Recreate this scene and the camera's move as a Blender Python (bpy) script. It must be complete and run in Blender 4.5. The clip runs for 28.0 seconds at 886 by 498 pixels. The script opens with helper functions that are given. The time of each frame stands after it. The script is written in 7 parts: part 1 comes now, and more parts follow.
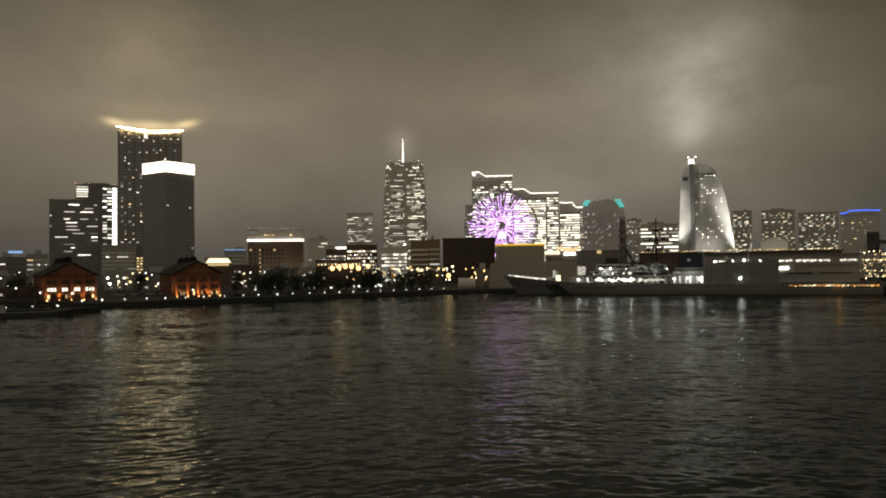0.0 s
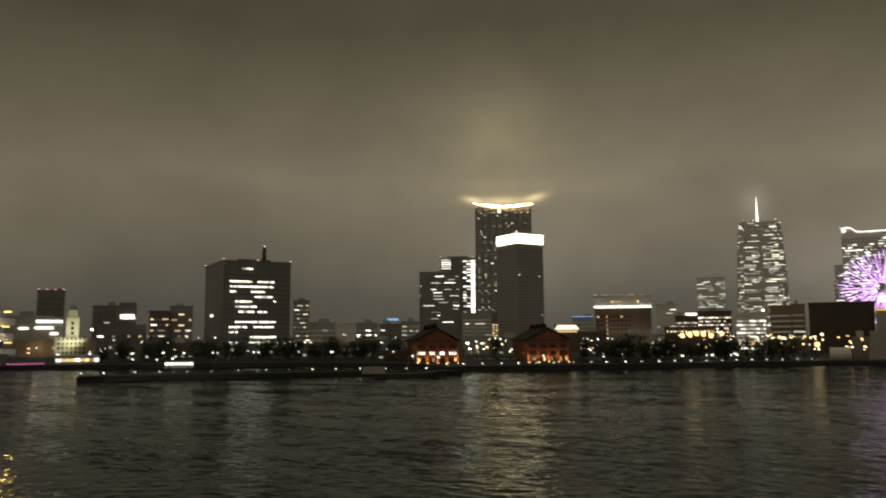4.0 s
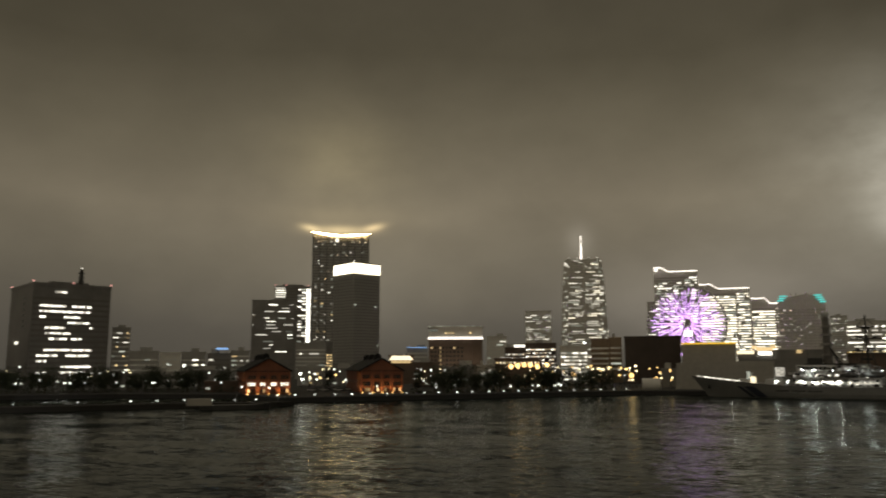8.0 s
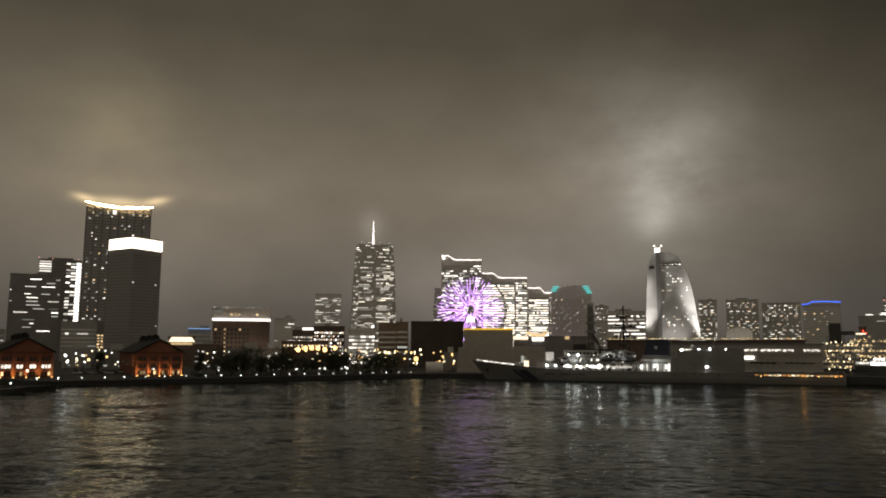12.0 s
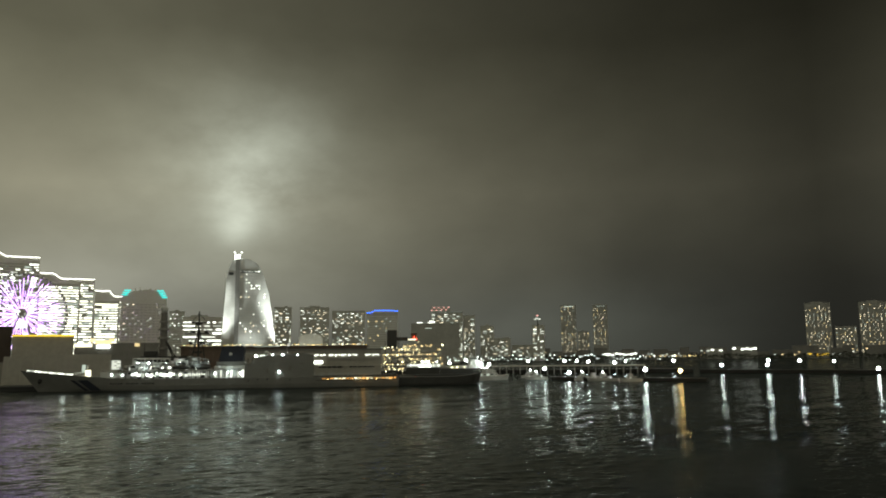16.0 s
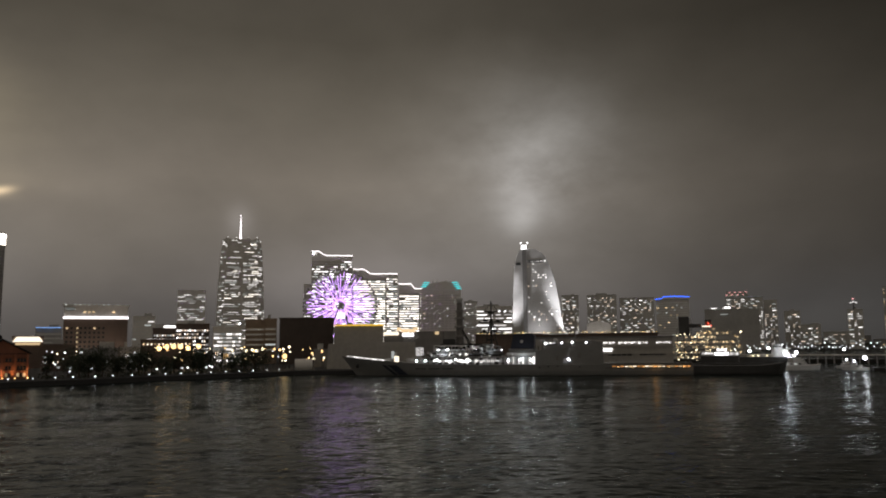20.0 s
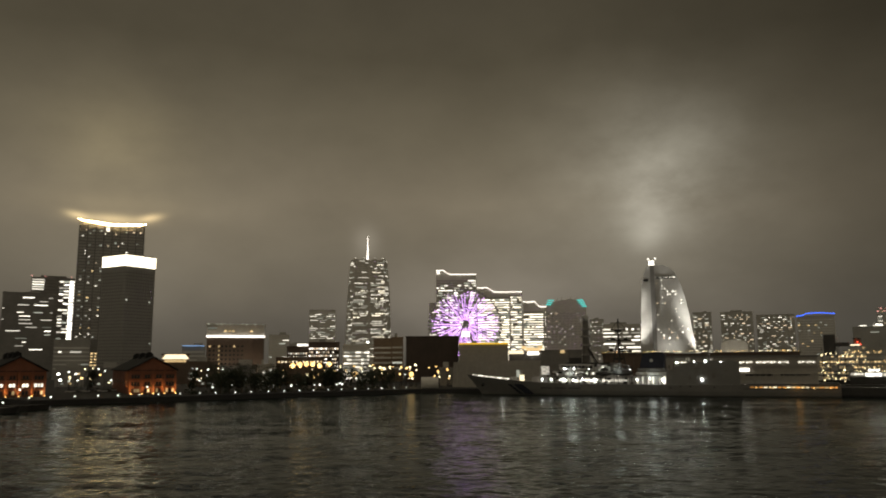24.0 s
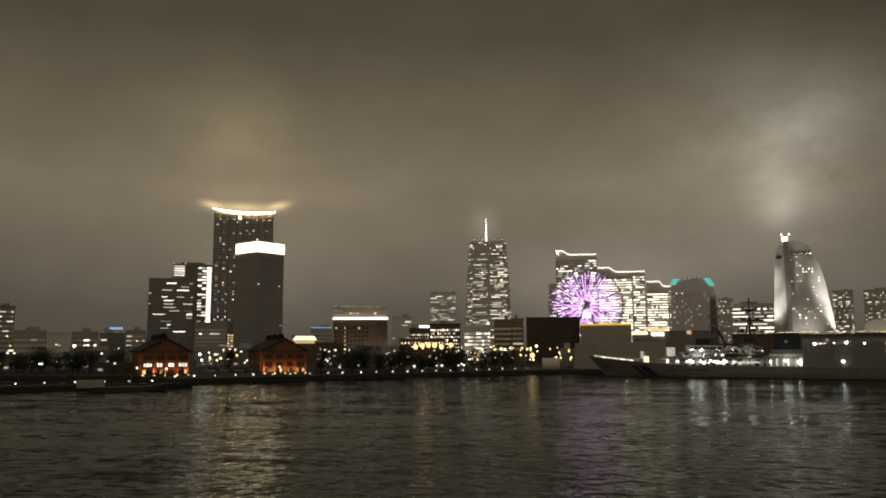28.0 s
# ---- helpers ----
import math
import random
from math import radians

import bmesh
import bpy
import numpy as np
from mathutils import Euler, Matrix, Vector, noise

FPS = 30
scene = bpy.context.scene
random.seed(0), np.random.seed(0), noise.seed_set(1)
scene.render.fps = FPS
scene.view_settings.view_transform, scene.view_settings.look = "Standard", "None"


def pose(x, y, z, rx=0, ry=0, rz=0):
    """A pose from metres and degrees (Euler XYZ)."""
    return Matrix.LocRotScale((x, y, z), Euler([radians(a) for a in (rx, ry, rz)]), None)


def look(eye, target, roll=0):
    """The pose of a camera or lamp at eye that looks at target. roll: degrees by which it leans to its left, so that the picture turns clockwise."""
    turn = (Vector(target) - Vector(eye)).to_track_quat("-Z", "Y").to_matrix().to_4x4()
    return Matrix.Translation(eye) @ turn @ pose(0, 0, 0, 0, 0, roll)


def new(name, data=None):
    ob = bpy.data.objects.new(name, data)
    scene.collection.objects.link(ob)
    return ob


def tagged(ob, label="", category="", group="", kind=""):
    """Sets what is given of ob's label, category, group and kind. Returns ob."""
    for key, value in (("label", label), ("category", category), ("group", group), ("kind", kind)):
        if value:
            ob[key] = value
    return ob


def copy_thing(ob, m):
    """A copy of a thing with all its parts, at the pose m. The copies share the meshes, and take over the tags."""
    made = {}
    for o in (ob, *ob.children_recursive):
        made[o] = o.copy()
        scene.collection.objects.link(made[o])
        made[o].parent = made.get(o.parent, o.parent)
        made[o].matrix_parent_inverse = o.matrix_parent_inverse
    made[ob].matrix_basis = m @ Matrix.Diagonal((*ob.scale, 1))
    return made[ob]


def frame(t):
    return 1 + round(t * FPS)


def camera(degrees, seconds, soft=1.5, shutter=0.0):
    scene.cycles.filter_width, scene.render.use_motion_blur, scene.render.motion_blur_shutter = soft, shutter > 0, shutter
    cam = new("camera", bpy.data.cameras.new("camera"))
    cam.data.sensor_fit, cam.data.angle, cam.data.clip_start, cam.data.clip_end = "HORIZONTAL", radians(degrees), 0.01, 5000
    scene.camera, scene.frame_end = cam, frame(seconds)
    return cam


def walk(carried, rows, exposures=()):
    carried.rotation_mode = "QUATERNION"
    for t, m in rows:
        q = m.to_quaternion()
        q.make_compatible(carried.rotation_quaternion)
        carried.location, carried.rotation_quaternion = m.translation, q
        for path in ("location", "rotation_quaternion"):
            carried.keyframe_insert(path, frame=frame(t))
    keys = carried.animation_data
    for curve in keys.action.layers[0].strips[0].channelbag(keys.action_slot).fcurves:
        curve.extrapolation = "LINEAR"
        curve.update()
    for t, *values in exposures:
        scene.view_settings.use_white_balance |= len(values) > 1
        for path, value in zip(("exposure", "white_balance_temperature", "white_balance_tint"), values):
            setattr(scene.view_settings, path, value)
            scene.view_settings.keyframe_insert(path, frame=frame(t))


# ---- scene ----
cam = camera(59.66, 28.0, soft=1.9, shutter=0.45)

# ---- the camera's way: it stands on a pier and turns; seconds, heading, pitch, roll ----
EYE = 14.0
PATH = [
    (0.0, 0.25, 1.31, 0.75),
    (0.5, 0.35, 1.42, 0.58),
    (1.0, 3.34, 2.88, 0.62),
    (1.5, 7.32, 4.47, 0.52),
    (2.0, 7.80, 5.18, 0.47),
    (2.5, 7.98, 5.36, 0.69),
    (3.0, 14.43, 5.87, 1.06),
    (3.5, 20.64, 6.18, 0.73),
    (4.0, 25.52, 6.50, 0.40),
    (4.5, 28.75, 8.03, 0.83),
    (5.0, 31.57, 8.58, 0.84),
    (5.5, 33.87, 8.80, 0.59),
    (6.0, 33.84, 8.83, 0.27),
    (6.5, 29.73, 8.78, 0.09),
    (7.0, 22.64, 8.67, 0.05),
    (7.5, 17.59, 8.68, 0.21),
    (8.0, 13.38, 8.66, 0.19),
    (8.5, 8.64, 8.53, -0.24),
    (9.0, 6.12, 8.61, -0.35),
    (9.5, 5.06, 8.79, -0.26),
    (10.0, 2.44, 8.54, -0.57),
    (10.5, -0.61, 7.47, -0.67),
    (11.0, -1.49, 7.41, -0.47),
    (11.5, -1.85, 7.38, -0.40),
    (12.0, -2.12, 7.45, -0.29),
    (12.5, -2.82, 7.61, -0.08),
    (13.0, -4.80, 7.82, 0.20),
    (13.5, -8.94, 8.00, 0.53),
    (14.0, -14.81, 8.14, 0.90),
    (14.5, -19.32, 7.94, 0.98),
    (15.0, -24.56, 8.02, 0.75),
    (15.5, -30.76, 7.92, 0.57),
    (16.0, -32.63, 7.84, 0.58),
    (16.5, -26.90, 7.76, 0.58),
    (17.0, -20.30, 7.21, 0.35),
    (17.5, -16.53, 7.13, 0.52),
    (18.0, -14.65, 7.10, 0.70),
    (18.5, -13.79, 7.16, 0.72),
    (19.0, -13.16, 7.16, 0.67),
    (19.5, -12.62, 7.13, 0.60),
    (20.0, -11.63, 7.13, 0.50),
    (20.5, -10.60, 7.22, 0.35),
    (21.0, -9.04, 7.21, 0.24),
    (21.5, -8.37, 7.24, 0.30),
    (22.0, -7.66, 7.50, 0.32),
    (22.5, -6.78, 8.01, 0.28),
    (23.0, -5.66, 8.48, 0.24),
    (23.5, -4.24, 8.63, 0.22),
    (24.0, -2.47, 8.54, 0.24),
    (24.5, -1.34, 8.47, 0.36),
    (25.0, -0.76, 8.30, 0.26),
    (25.5, -0.67, 8.28, 0.26),
    (26.0, -0.36, 8.29, 0.22),
    (26.5, 0.86, 8.19, 0.09),
    (27.0, 4.75, 7.74, -0.14),
    (27.5, 6.42, 7.55, 0.05),
    (28.0, 6.38, 7.20, 0.21),
]
# seconds, stops, kelvin, tint: the phone's white balance drifts
TINTS = [(0, -0.05, 6850, 10), (2, -0.05, 7100, 13), (4.4, -0.05, 6850, 7), (7, -0.05, 6850, 8), (9, -0.15, 6900, 11), (11, -0.15, 6600, 15), (13.5, -0.07, 6700, 14), (14, -0.05, 6700, 13),
         (15, 0.3, 6200, 6), (15.5, 0.4, 6100, 6), (16, 0.55, 6300, -3), (17, 0.2, 6400, 12), (18.5, -0.05, 6300, 18), (20, -0.10, 6100, 18), (21.5, -0.10, 6400, 16),
         (24, -0.13, 6950, 10), (26, -0.13, 7000, 9), (28, -0.13, 7100, 13)]
walk(cam, [(t, pose(0, 0, EYE, 90 + pitch, roll, yaw)) for t, yaw, pitch, roll in PATH], TINTS)


# ---- plan: bearing in degrees to the right of straight ahead, distance in metres from the pier ----
QUAY = 2.0


def at(az, d, z=0.0):
    return Vector((d * math.sin(radians(az)), d * math.cos(radians(az)), z))


def rise(d, el):
    """The height of what stands d metres off, el degrees above eye level."""
    return EYE + d * math.tan(radians(el))


# ---- nodes ----
def tree_of(owner):
    owner.use_nodes = True
    owner.node_tree.nodes.clear()
    return owner.node_tree


class Net:
    def __init__(self, tree):
        self.t = tree

    def node(self, kind):
        return self.t.nodes.new(kind)

    def put(self, sock, val):
        if isinstance(val, bpy.types.NodeSocket):
            self.t.links.new(val, sock)
        elif val is not None:
            sock.default_value = val

    def math(self, op, a, b=None, c=None, clamp=False):
        n = self.node("ShaderNodeMath")
        n.operation, n.use_clamp = op, clamp
        for s, v in zip(n.inputs, (a, b, c)):
            self.put(s, v)
        return n.outputs[0]

    def vmath(self, op, a, b=None):
        n = self.node("ShaderNodeVectorMath")
        n.operation = op
        self.put(n.inputs[0], a)
        if b is not None:
            self.put(n.inputs[1], b)
        return n.outputs[0]

    def noise(self, vec, scale, detail=4.0, rough=0.55):
        n = self.node("ShaderNodeTexNoise")
        self.put(n.inputs["Vector"], vec)
        n.inputs["Scale"].default_value = scale
        n.inputs["Detail"].default_value = detail
        n.inputs["Roughness"].default_value = rough
        return n.outputs[0]

    def ramp(self, fac, stops, ease="LINEAR"):
        n = self.node("ShaderNodeValToRGB")
        n.color_ramp.interpolation = ease
        els = n.color_ramp.elements
        while len(els) < len(stops):
            els.new(0.5)
        for e, (p, c) in zip(els, stops):
            e.position = p
            e.color = (*c, 1) if isinstance(c, tuple) else (c, c, c, 1)
        self.put(n.inputs[0], fac)
        return n.outputs[0]

    def mix(self, fac, a, b, mode="MIX"):
        n = self.node("ShaderNodeMix")
        n.data_type, n.blend_type = "RGBA", mode
        self.put(n.inputs[0], fac)
        self.put(n.inputs[6], a)
        self.put(n.inputs[7], b)
        return n.outputs[2]


# ---- world: low cloud over the city at night, lit from below ----
def make_world():
    world = bpy.data.worlds.new("night_cloud")
    scene.world = world
    g = Net(tree_of(world))
    way = g.node("ShaderNodeTexCoord").outputs["Generated"]
    xyz = g.node("ShaderNodeSeparateXYZ")
    g.put(xyz.inputs[0], way)
    x, y, z = xyz.outputs
    deg = 180 / math.pi
    el = g.math("MULTIPLY", g.math("ARCSINE", z), deg)
    az = g.math("MULTIPLY", g.math("ARCTAN2", x, y), deg)
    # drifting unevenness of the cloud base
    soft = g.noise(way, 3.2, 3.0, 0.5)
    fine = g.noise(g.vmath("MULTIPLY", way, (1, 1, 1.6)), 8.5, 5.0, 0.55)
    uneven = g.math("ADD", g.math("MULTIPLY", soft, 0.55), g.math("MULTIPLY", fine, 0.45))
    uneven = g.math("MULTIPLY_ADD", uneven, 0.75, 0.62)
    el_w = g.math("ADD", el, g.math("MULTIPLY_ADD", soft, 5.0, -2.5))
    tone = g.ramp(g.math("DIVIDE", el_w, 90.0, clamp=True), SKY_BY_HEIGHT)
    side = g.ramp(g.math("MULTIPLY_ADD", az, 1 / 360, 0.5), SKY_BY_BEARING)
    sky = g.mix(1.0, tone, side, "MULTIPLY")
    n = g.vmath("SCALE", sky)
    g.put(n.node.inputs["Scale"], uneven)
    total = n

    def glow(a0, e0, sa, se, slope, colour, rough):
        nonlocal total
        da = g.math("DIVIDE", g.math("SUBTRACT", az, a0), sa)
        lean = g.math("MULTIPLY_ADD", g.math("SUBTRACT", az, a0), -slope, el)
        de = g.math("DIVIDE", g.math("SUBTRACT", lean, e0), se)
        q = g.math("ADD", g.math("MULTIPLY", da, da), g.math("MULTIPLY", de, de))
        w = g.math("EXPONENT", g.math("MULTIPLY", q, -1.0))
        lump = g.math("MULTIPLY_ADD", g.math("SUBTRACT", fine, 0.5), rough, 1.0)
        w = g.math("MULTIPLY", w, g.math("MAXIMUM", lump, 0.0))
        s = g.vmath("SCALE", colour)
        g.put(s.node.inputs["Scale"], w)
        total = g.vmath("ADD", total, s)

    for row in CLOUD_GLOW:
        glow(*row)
    back = g.node("ShaderNodeBackground")
    g.put(back.inputs[0], total)
    back.inputs[1].default_value = 1.0
    out = g.node("ShaderNodeOutputWorld")
    g.put(out.inputs[0], back.outputs[0])


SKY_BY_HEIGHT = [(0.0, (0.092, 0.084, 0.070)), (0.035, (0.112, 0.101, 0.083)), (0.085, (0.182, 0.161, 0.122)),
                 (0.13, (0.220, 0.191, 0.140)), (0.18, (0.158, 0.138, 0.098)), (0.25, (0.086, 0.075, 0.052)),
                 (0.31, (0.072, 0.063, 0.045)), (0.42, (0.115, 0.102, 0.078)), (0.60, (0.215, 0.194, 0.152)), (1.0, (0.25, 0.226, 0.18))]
# by bearing; raised out of view, towards port and old town, to lift the facades
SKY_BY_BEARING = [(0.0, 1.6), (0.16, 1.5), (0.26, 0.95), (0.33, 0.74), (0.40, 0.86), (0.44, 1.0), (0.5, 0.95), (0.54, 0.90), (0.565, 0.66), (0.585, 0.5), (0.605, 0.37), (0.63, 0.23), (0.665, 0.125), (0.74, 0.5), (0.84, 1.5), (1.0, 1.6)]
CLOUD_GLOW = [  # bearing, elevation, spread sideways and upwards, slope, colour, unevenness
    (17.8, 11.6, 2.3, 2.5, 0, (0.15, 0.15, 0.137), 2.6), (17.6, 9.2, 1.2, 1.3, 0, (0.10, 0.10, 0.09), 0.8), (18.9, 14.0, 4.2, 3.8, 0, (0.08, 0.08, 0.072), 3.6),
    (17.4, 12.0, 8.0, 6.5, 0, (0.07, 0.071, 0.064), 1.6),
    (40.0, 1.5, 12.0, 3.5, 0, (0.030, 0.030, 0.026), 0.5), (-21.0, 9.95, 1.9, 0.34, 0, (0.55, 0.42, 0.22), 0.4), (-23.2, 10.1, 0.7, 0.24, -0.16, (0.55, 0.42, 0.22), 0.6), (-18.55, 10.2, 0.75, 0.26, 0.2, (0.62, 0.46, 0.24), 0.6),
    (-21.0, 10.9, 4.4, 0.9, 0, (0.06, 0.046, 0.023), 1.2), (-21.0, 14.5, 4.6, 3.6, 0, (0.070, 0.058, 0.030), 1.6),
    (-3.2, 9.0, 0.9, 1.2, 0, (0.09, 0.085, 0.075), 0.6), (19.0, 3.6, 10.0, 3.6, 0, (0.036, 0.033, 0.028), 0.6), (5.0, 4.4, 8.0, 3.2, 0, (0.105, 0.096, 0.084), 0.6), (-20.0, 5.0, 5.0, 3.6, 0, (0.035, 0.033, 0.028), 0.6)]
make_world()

# ---- materials ----
def principled(name, build):
    m = bpy.data.materials.new(name)
    g = Net(tree_of(m))
    b = g.node("ShaderNodeBsdfPrincipled")
    build(g, b)
    o = g.node("ShaderNodeOutputMaterial")
    g.put(o.inputs[0], b.outputs[0])
    return m


def surface(name, colour, rough=0.7, metal=0.0, grain=1.0, vary=0.25, stain=0.05, bump=0.05):
    """Colour with coarse stains and fine grain, sizes in metres."""
    def build(g, b):
        pos = g.node("ShaderNodeTexCoord").outputs["Object"]
        wide, fine = g.noise(pos, stain, 3.0), g.noise(pos, grain, 5.0)
        mixv = g.math("ADD", g.math("MULTIPLY", wide, 0.6), g.math("MULTIPLY", fine, 0.4))
        lo = tuple(c * (1 - vary) for c in colour)
        hi = tuple(min(1, c * (1 + vary)) for c in colour)
        g.put(b.inputs["Base Color"], g.ramp(mixv, [(0.3, lo), (0.7, hi)]))
        g.put(b.inputs["Roughness"], g.math("MULTIPLY_ADD", fine, 0.2, rough - 0.1))
        b.inputs["Metallic"].default_value = metal
        if bump:
            n = g.node("ShaderNodeBump")
            n.inputs["Strength"].default_value = 0.4
            n.inputs["Distance"].default_value = bump
            g.put(n.inputs["Height"], fine)
            g.put(b.inputs["Normal"], n.outputs[0])
    return principled(name, build)


def glowing(name, colour, strength, vary=0.0, sampled=False):
    """A lamp or a lit room behind glass; each piece has its own brightness."""
    m = bpy.data.materials.new(name)
    g = Net(tree_of(m))
    e = g.node("ShaderNodeEmission")
    e.inputs[0].default_value = (*colour, 1)
    if vary:
        r = g.node("ShaderNodeObjectInfo").outputs["Random"]
        g.put(e.inputs[1], g.math("MULTIPLY_ADD", r, 2 * vary * strength, strength * (1 - vary)))
    else:
        e.inputs[1].default_value = strength
    o = g.node("ShaderNodeOutputMaterial")
    g.put(o.inputs[0], e.outputs[0])
    if not sampled:
        m.cycles.emission_sampling = "NONE"
    return m


# how steep the swell, the wave trains, the chop and the ripples are
SWELL, WAVES, CHOP, RIPPLE = 0.2, 0.25, 0.5, 0.3


def make_water():
    m = bpy.data.materials.new("harbour_water")
    g = Net(tree_of(m))
    pos = g.node("ShaderNodeTexCoord").outputs["Object"]
    turn = g.node("ShaderNodeMapping")
    turn.inputs["Rotation"].default_value = (0, 0, radians(14))
    turn.inputs["Scale"].default_value = (0.33, 1.0, 1.0)
    g.put(turn.inputs["Vector"], pos)
    # wind patches: calmer and rougher stretches of water
    gust = g.ramp(g.noise(turn.outputs[0], 0.03, 4.0, 0.65), [(0.36, 0.65), (0.66, 1.25)])

    def slopes(scale, share, detail):
        n = g.node("ShaderNodeTexNoise")
        g.put(n.inputs["Vector"], turn.outputs[0])
        n.inputs["Scale"].default_value, n.inputs["Detail"].default_value, n.inputs["Roughness"].default_value = scale, detail, 0.5
        v = g.vmath("SUBTRACT", n.outputs["Color"], (0.5, 0.5, 0.5))
        return g.vmath("MULTIPLY", v, (share * 0.7, share, 0.0))
    tilt = g.vmath("SCALE", g.vmath("ADD", g.vmath("ADD", slopes(0.05, SWELL, 2.0), slopes(0.2, WAVES, 1.0)), g.vmath("ADD", slopes(1.1, CHOP, 1.5), slopes(3.6, RIPPLE, 2.0))))
    g.put(tilt.node.inputs["Scale"], gust)
    geo = g.node("ShaderNodeNewGeometry").outputs["Normal"]
    normal = g.vmath("NORMALIZE", g.vmath("ADD", geo, tilt))
    body = g.node("ShaderNodeBsdfDiffuse")
    g.put(body.inputs["Color"], g.ramp(g.noise(pos, 0.02, 3.0), [(0.3, (0.010, 0.014, 0.014)), (0.7, (0.018, 0.022, 0.021))]))
    gloss = g.node("ShaderNodeBsdfGlossy")
    gloss.inputs["Color"].default_value = (0.96, 1.0, 0.99, 1)
    gloss.inputs["Roughness"].default_value = 0.1
    g.put(gloss.inputs["Normal"], normal)
    # wind-roughened water never mirrors fully, even at a low angle
    fresnel = g.node("ShaderNodeFresnel")
    fresnel.inputs["IOR"].default_value = 1.333
    mixed = g.node("ShaderNodeMixShader")
    g.put(mixed.inputs[0], g.math("MINIMUM", g.math("MULTIPLY_ADD", fresnel.outputs[0], 0.46, 0.055), 0.35))
    g.put(mixed.inputs[1], body.outputs[0])
    g.put(mixed.inputs[2], gloss.outputs[0])
    o = g.node("ShaderNodeOutputMaterial")
    g.put(o.inputs[0], mixed.outputs[0])
    return m


WATER = make_water()
ASPHALT = surface("asphalt", (0.03, 0.03, 0.031), 0.85, vary=0.3, stain=0.03, grain=0.6)
QUAYSTONE = surface("quay_stone", (0.026, 0.025, 0.023), 0.85, vary=0.35, stain=0.06, grain=0.8, bump=0.1)
CONCRETE = surface("pale_concrete", (0.72, 0.70, 0.66), 0.75, vary=0.18, stain=0.03, grain=0.4)
PALETILE = surface("pale_tile", (0.80, 0.785, 0.74), 0.6, vary=0.12, stain=0.03, grain=0.3)
# concrete near the water, its colour lowered to offset the raised sky light
NEARCONCRETE = surface("near_grey_concrete", (0.40, 0.38, 0.345), 0.75, vary=0.2, stain=0.05, grain=0.4)
GREYWALL = surface("grey_cladding", (0.40, 0.395, 0.38), 0.6, vary=0.2, stain=0.04, grain=0.3)
# walls of distant towers, haze put into the colour by paling it
HAZYWALL = surface("haze_paled_wall", (0.54, 0.53, 0.50), 0.7, vary=0.18, stain=0.04, grain=0.3)
DARKWALL = surface("dark_cladding", (0.22, 0.215, 0.21), 0.5, vary=0.25, stain=0.05, grain=0.3)
BROWNWALL = surface("brown_tile", (0.13, 0.092, 0.072), 0.6, vary=0.25, stain=0.05, grain=0.5)
DARKBROWN = surface("dark_brown_panel", (0.07, 0.052, 0.043), 0.7, vary=0.3, stain=0.06, grain=0.5)
REDBRICK = surface("red_brick", (0.22, 0.085, 0.05), 0.85, vary=0.35, stain=0.2, grain=2.5, bump=0.03)
SLATE = surface("slate_roof", (0.014, 0.014, 0.015), 0.95, vary=0.3, stain=0.2, grain=2.0)
WHITEPAINT = surface("white_ship_paint", (0.52, 0.52, 0.51), 0.45, vary=0.10, stain=0.15, grain=0.8, bump=0.01)
BLUEPAINT = surface("navy_paint", (0.016, 0.02, 0.036), 0.45, vary=0.2, stain=0.2)
# white ship paint again, darkened to put shade on hull, hangar and gear
WHITEHULL = surface("shaded_white_hull", (0.19, 0.19, 0.186), 0.45, vary=0.12, stain=0.12, grain=0.8, bump=0.01)
PALEBRICK = surface("pale_brown_brick", (0.32, 0.24, 0.17), 0.8, vary=0.25, stain=0.1, grain=1.0)
DARKHULL = surface("dark_hull_paint", (0.05, 0.05, 0.05), 0.5, vary=0.3, stain=0.2)
STEEL = surface("galvanised_steel", (0.35, 0.35, 0.36), 0.45, metal=0.8, vary=0.2, stain=0.5, grain=2.0)
DARKSTEEL = surface("dark_steel", (0.05, 0.05, 0.05), 0.5, metal=0.4, vary=0.3, stain=0.5, grain=2.0)
MASTGREY = surface("mast_grey_paint", (0.17, 0.16, 0.15), 0.5, vary=0.25, stain=0.5, grain=2.0)
BARK = surface("bark", (0.09, 0.07, 0.05), 0.9, vary=0.4, stain=1.0, grain=6.0)
LEAF = surface("leaves", (0.038, 0.05, 0.028), 0.7, vary=0.5, stain=0.6, grain=3.0, bump=0)
CURTAINED = surface("curtained_window", (0.52, 0.51, 0.48), 0.5, vary=0.3, stain=0.1, grain=0.3, bump=0)
GLASS = surface("dark_window_glass", (0.035, 0.038, 0.04), 0.12, vary=0.3, stain=0.05, grain=0.2, bump=0)
COATED = surface("coated_window_glass", (0.68, 0.68, 0.66), 0.35, metal=0.9, vary=0.2, stain=0.05, grain=0.2, bump=0)
PALEGREEN = surface("pale_green_stone", (0.52, 0.53, 0.41), 0.8, vary=0.15)
COPPER = surface("green_copper", (0.16, 0.28, 0.22), 0.6, vary=0.25, stain=0.3)

LIT_WHITE = glowing("lit_window_white", (1.0, 0.96, 0.84), 1.3, 0.7)
LIT_DIM = glowing("lit_window_dim", (0.95, 1.0, 0.86), 0.4, 0.75)
LIT_WARM = glowing("lit_window_warm", (1.0, 0.72, 0.36), 0.95, 0.75)
LIT_BRIGHT = glowing("lit_window_bright", (1.0, 0.97, 0.88), 2.8, 0.3)
LIT_FULL = glowing("lit_office_floor", (1.0, 0.92, 0.73), 2.8, 0.55)
LIT_FLAT = glowing("lit_flat_window", (1.0, 0.80, 0.56), 0.95, 0.8)
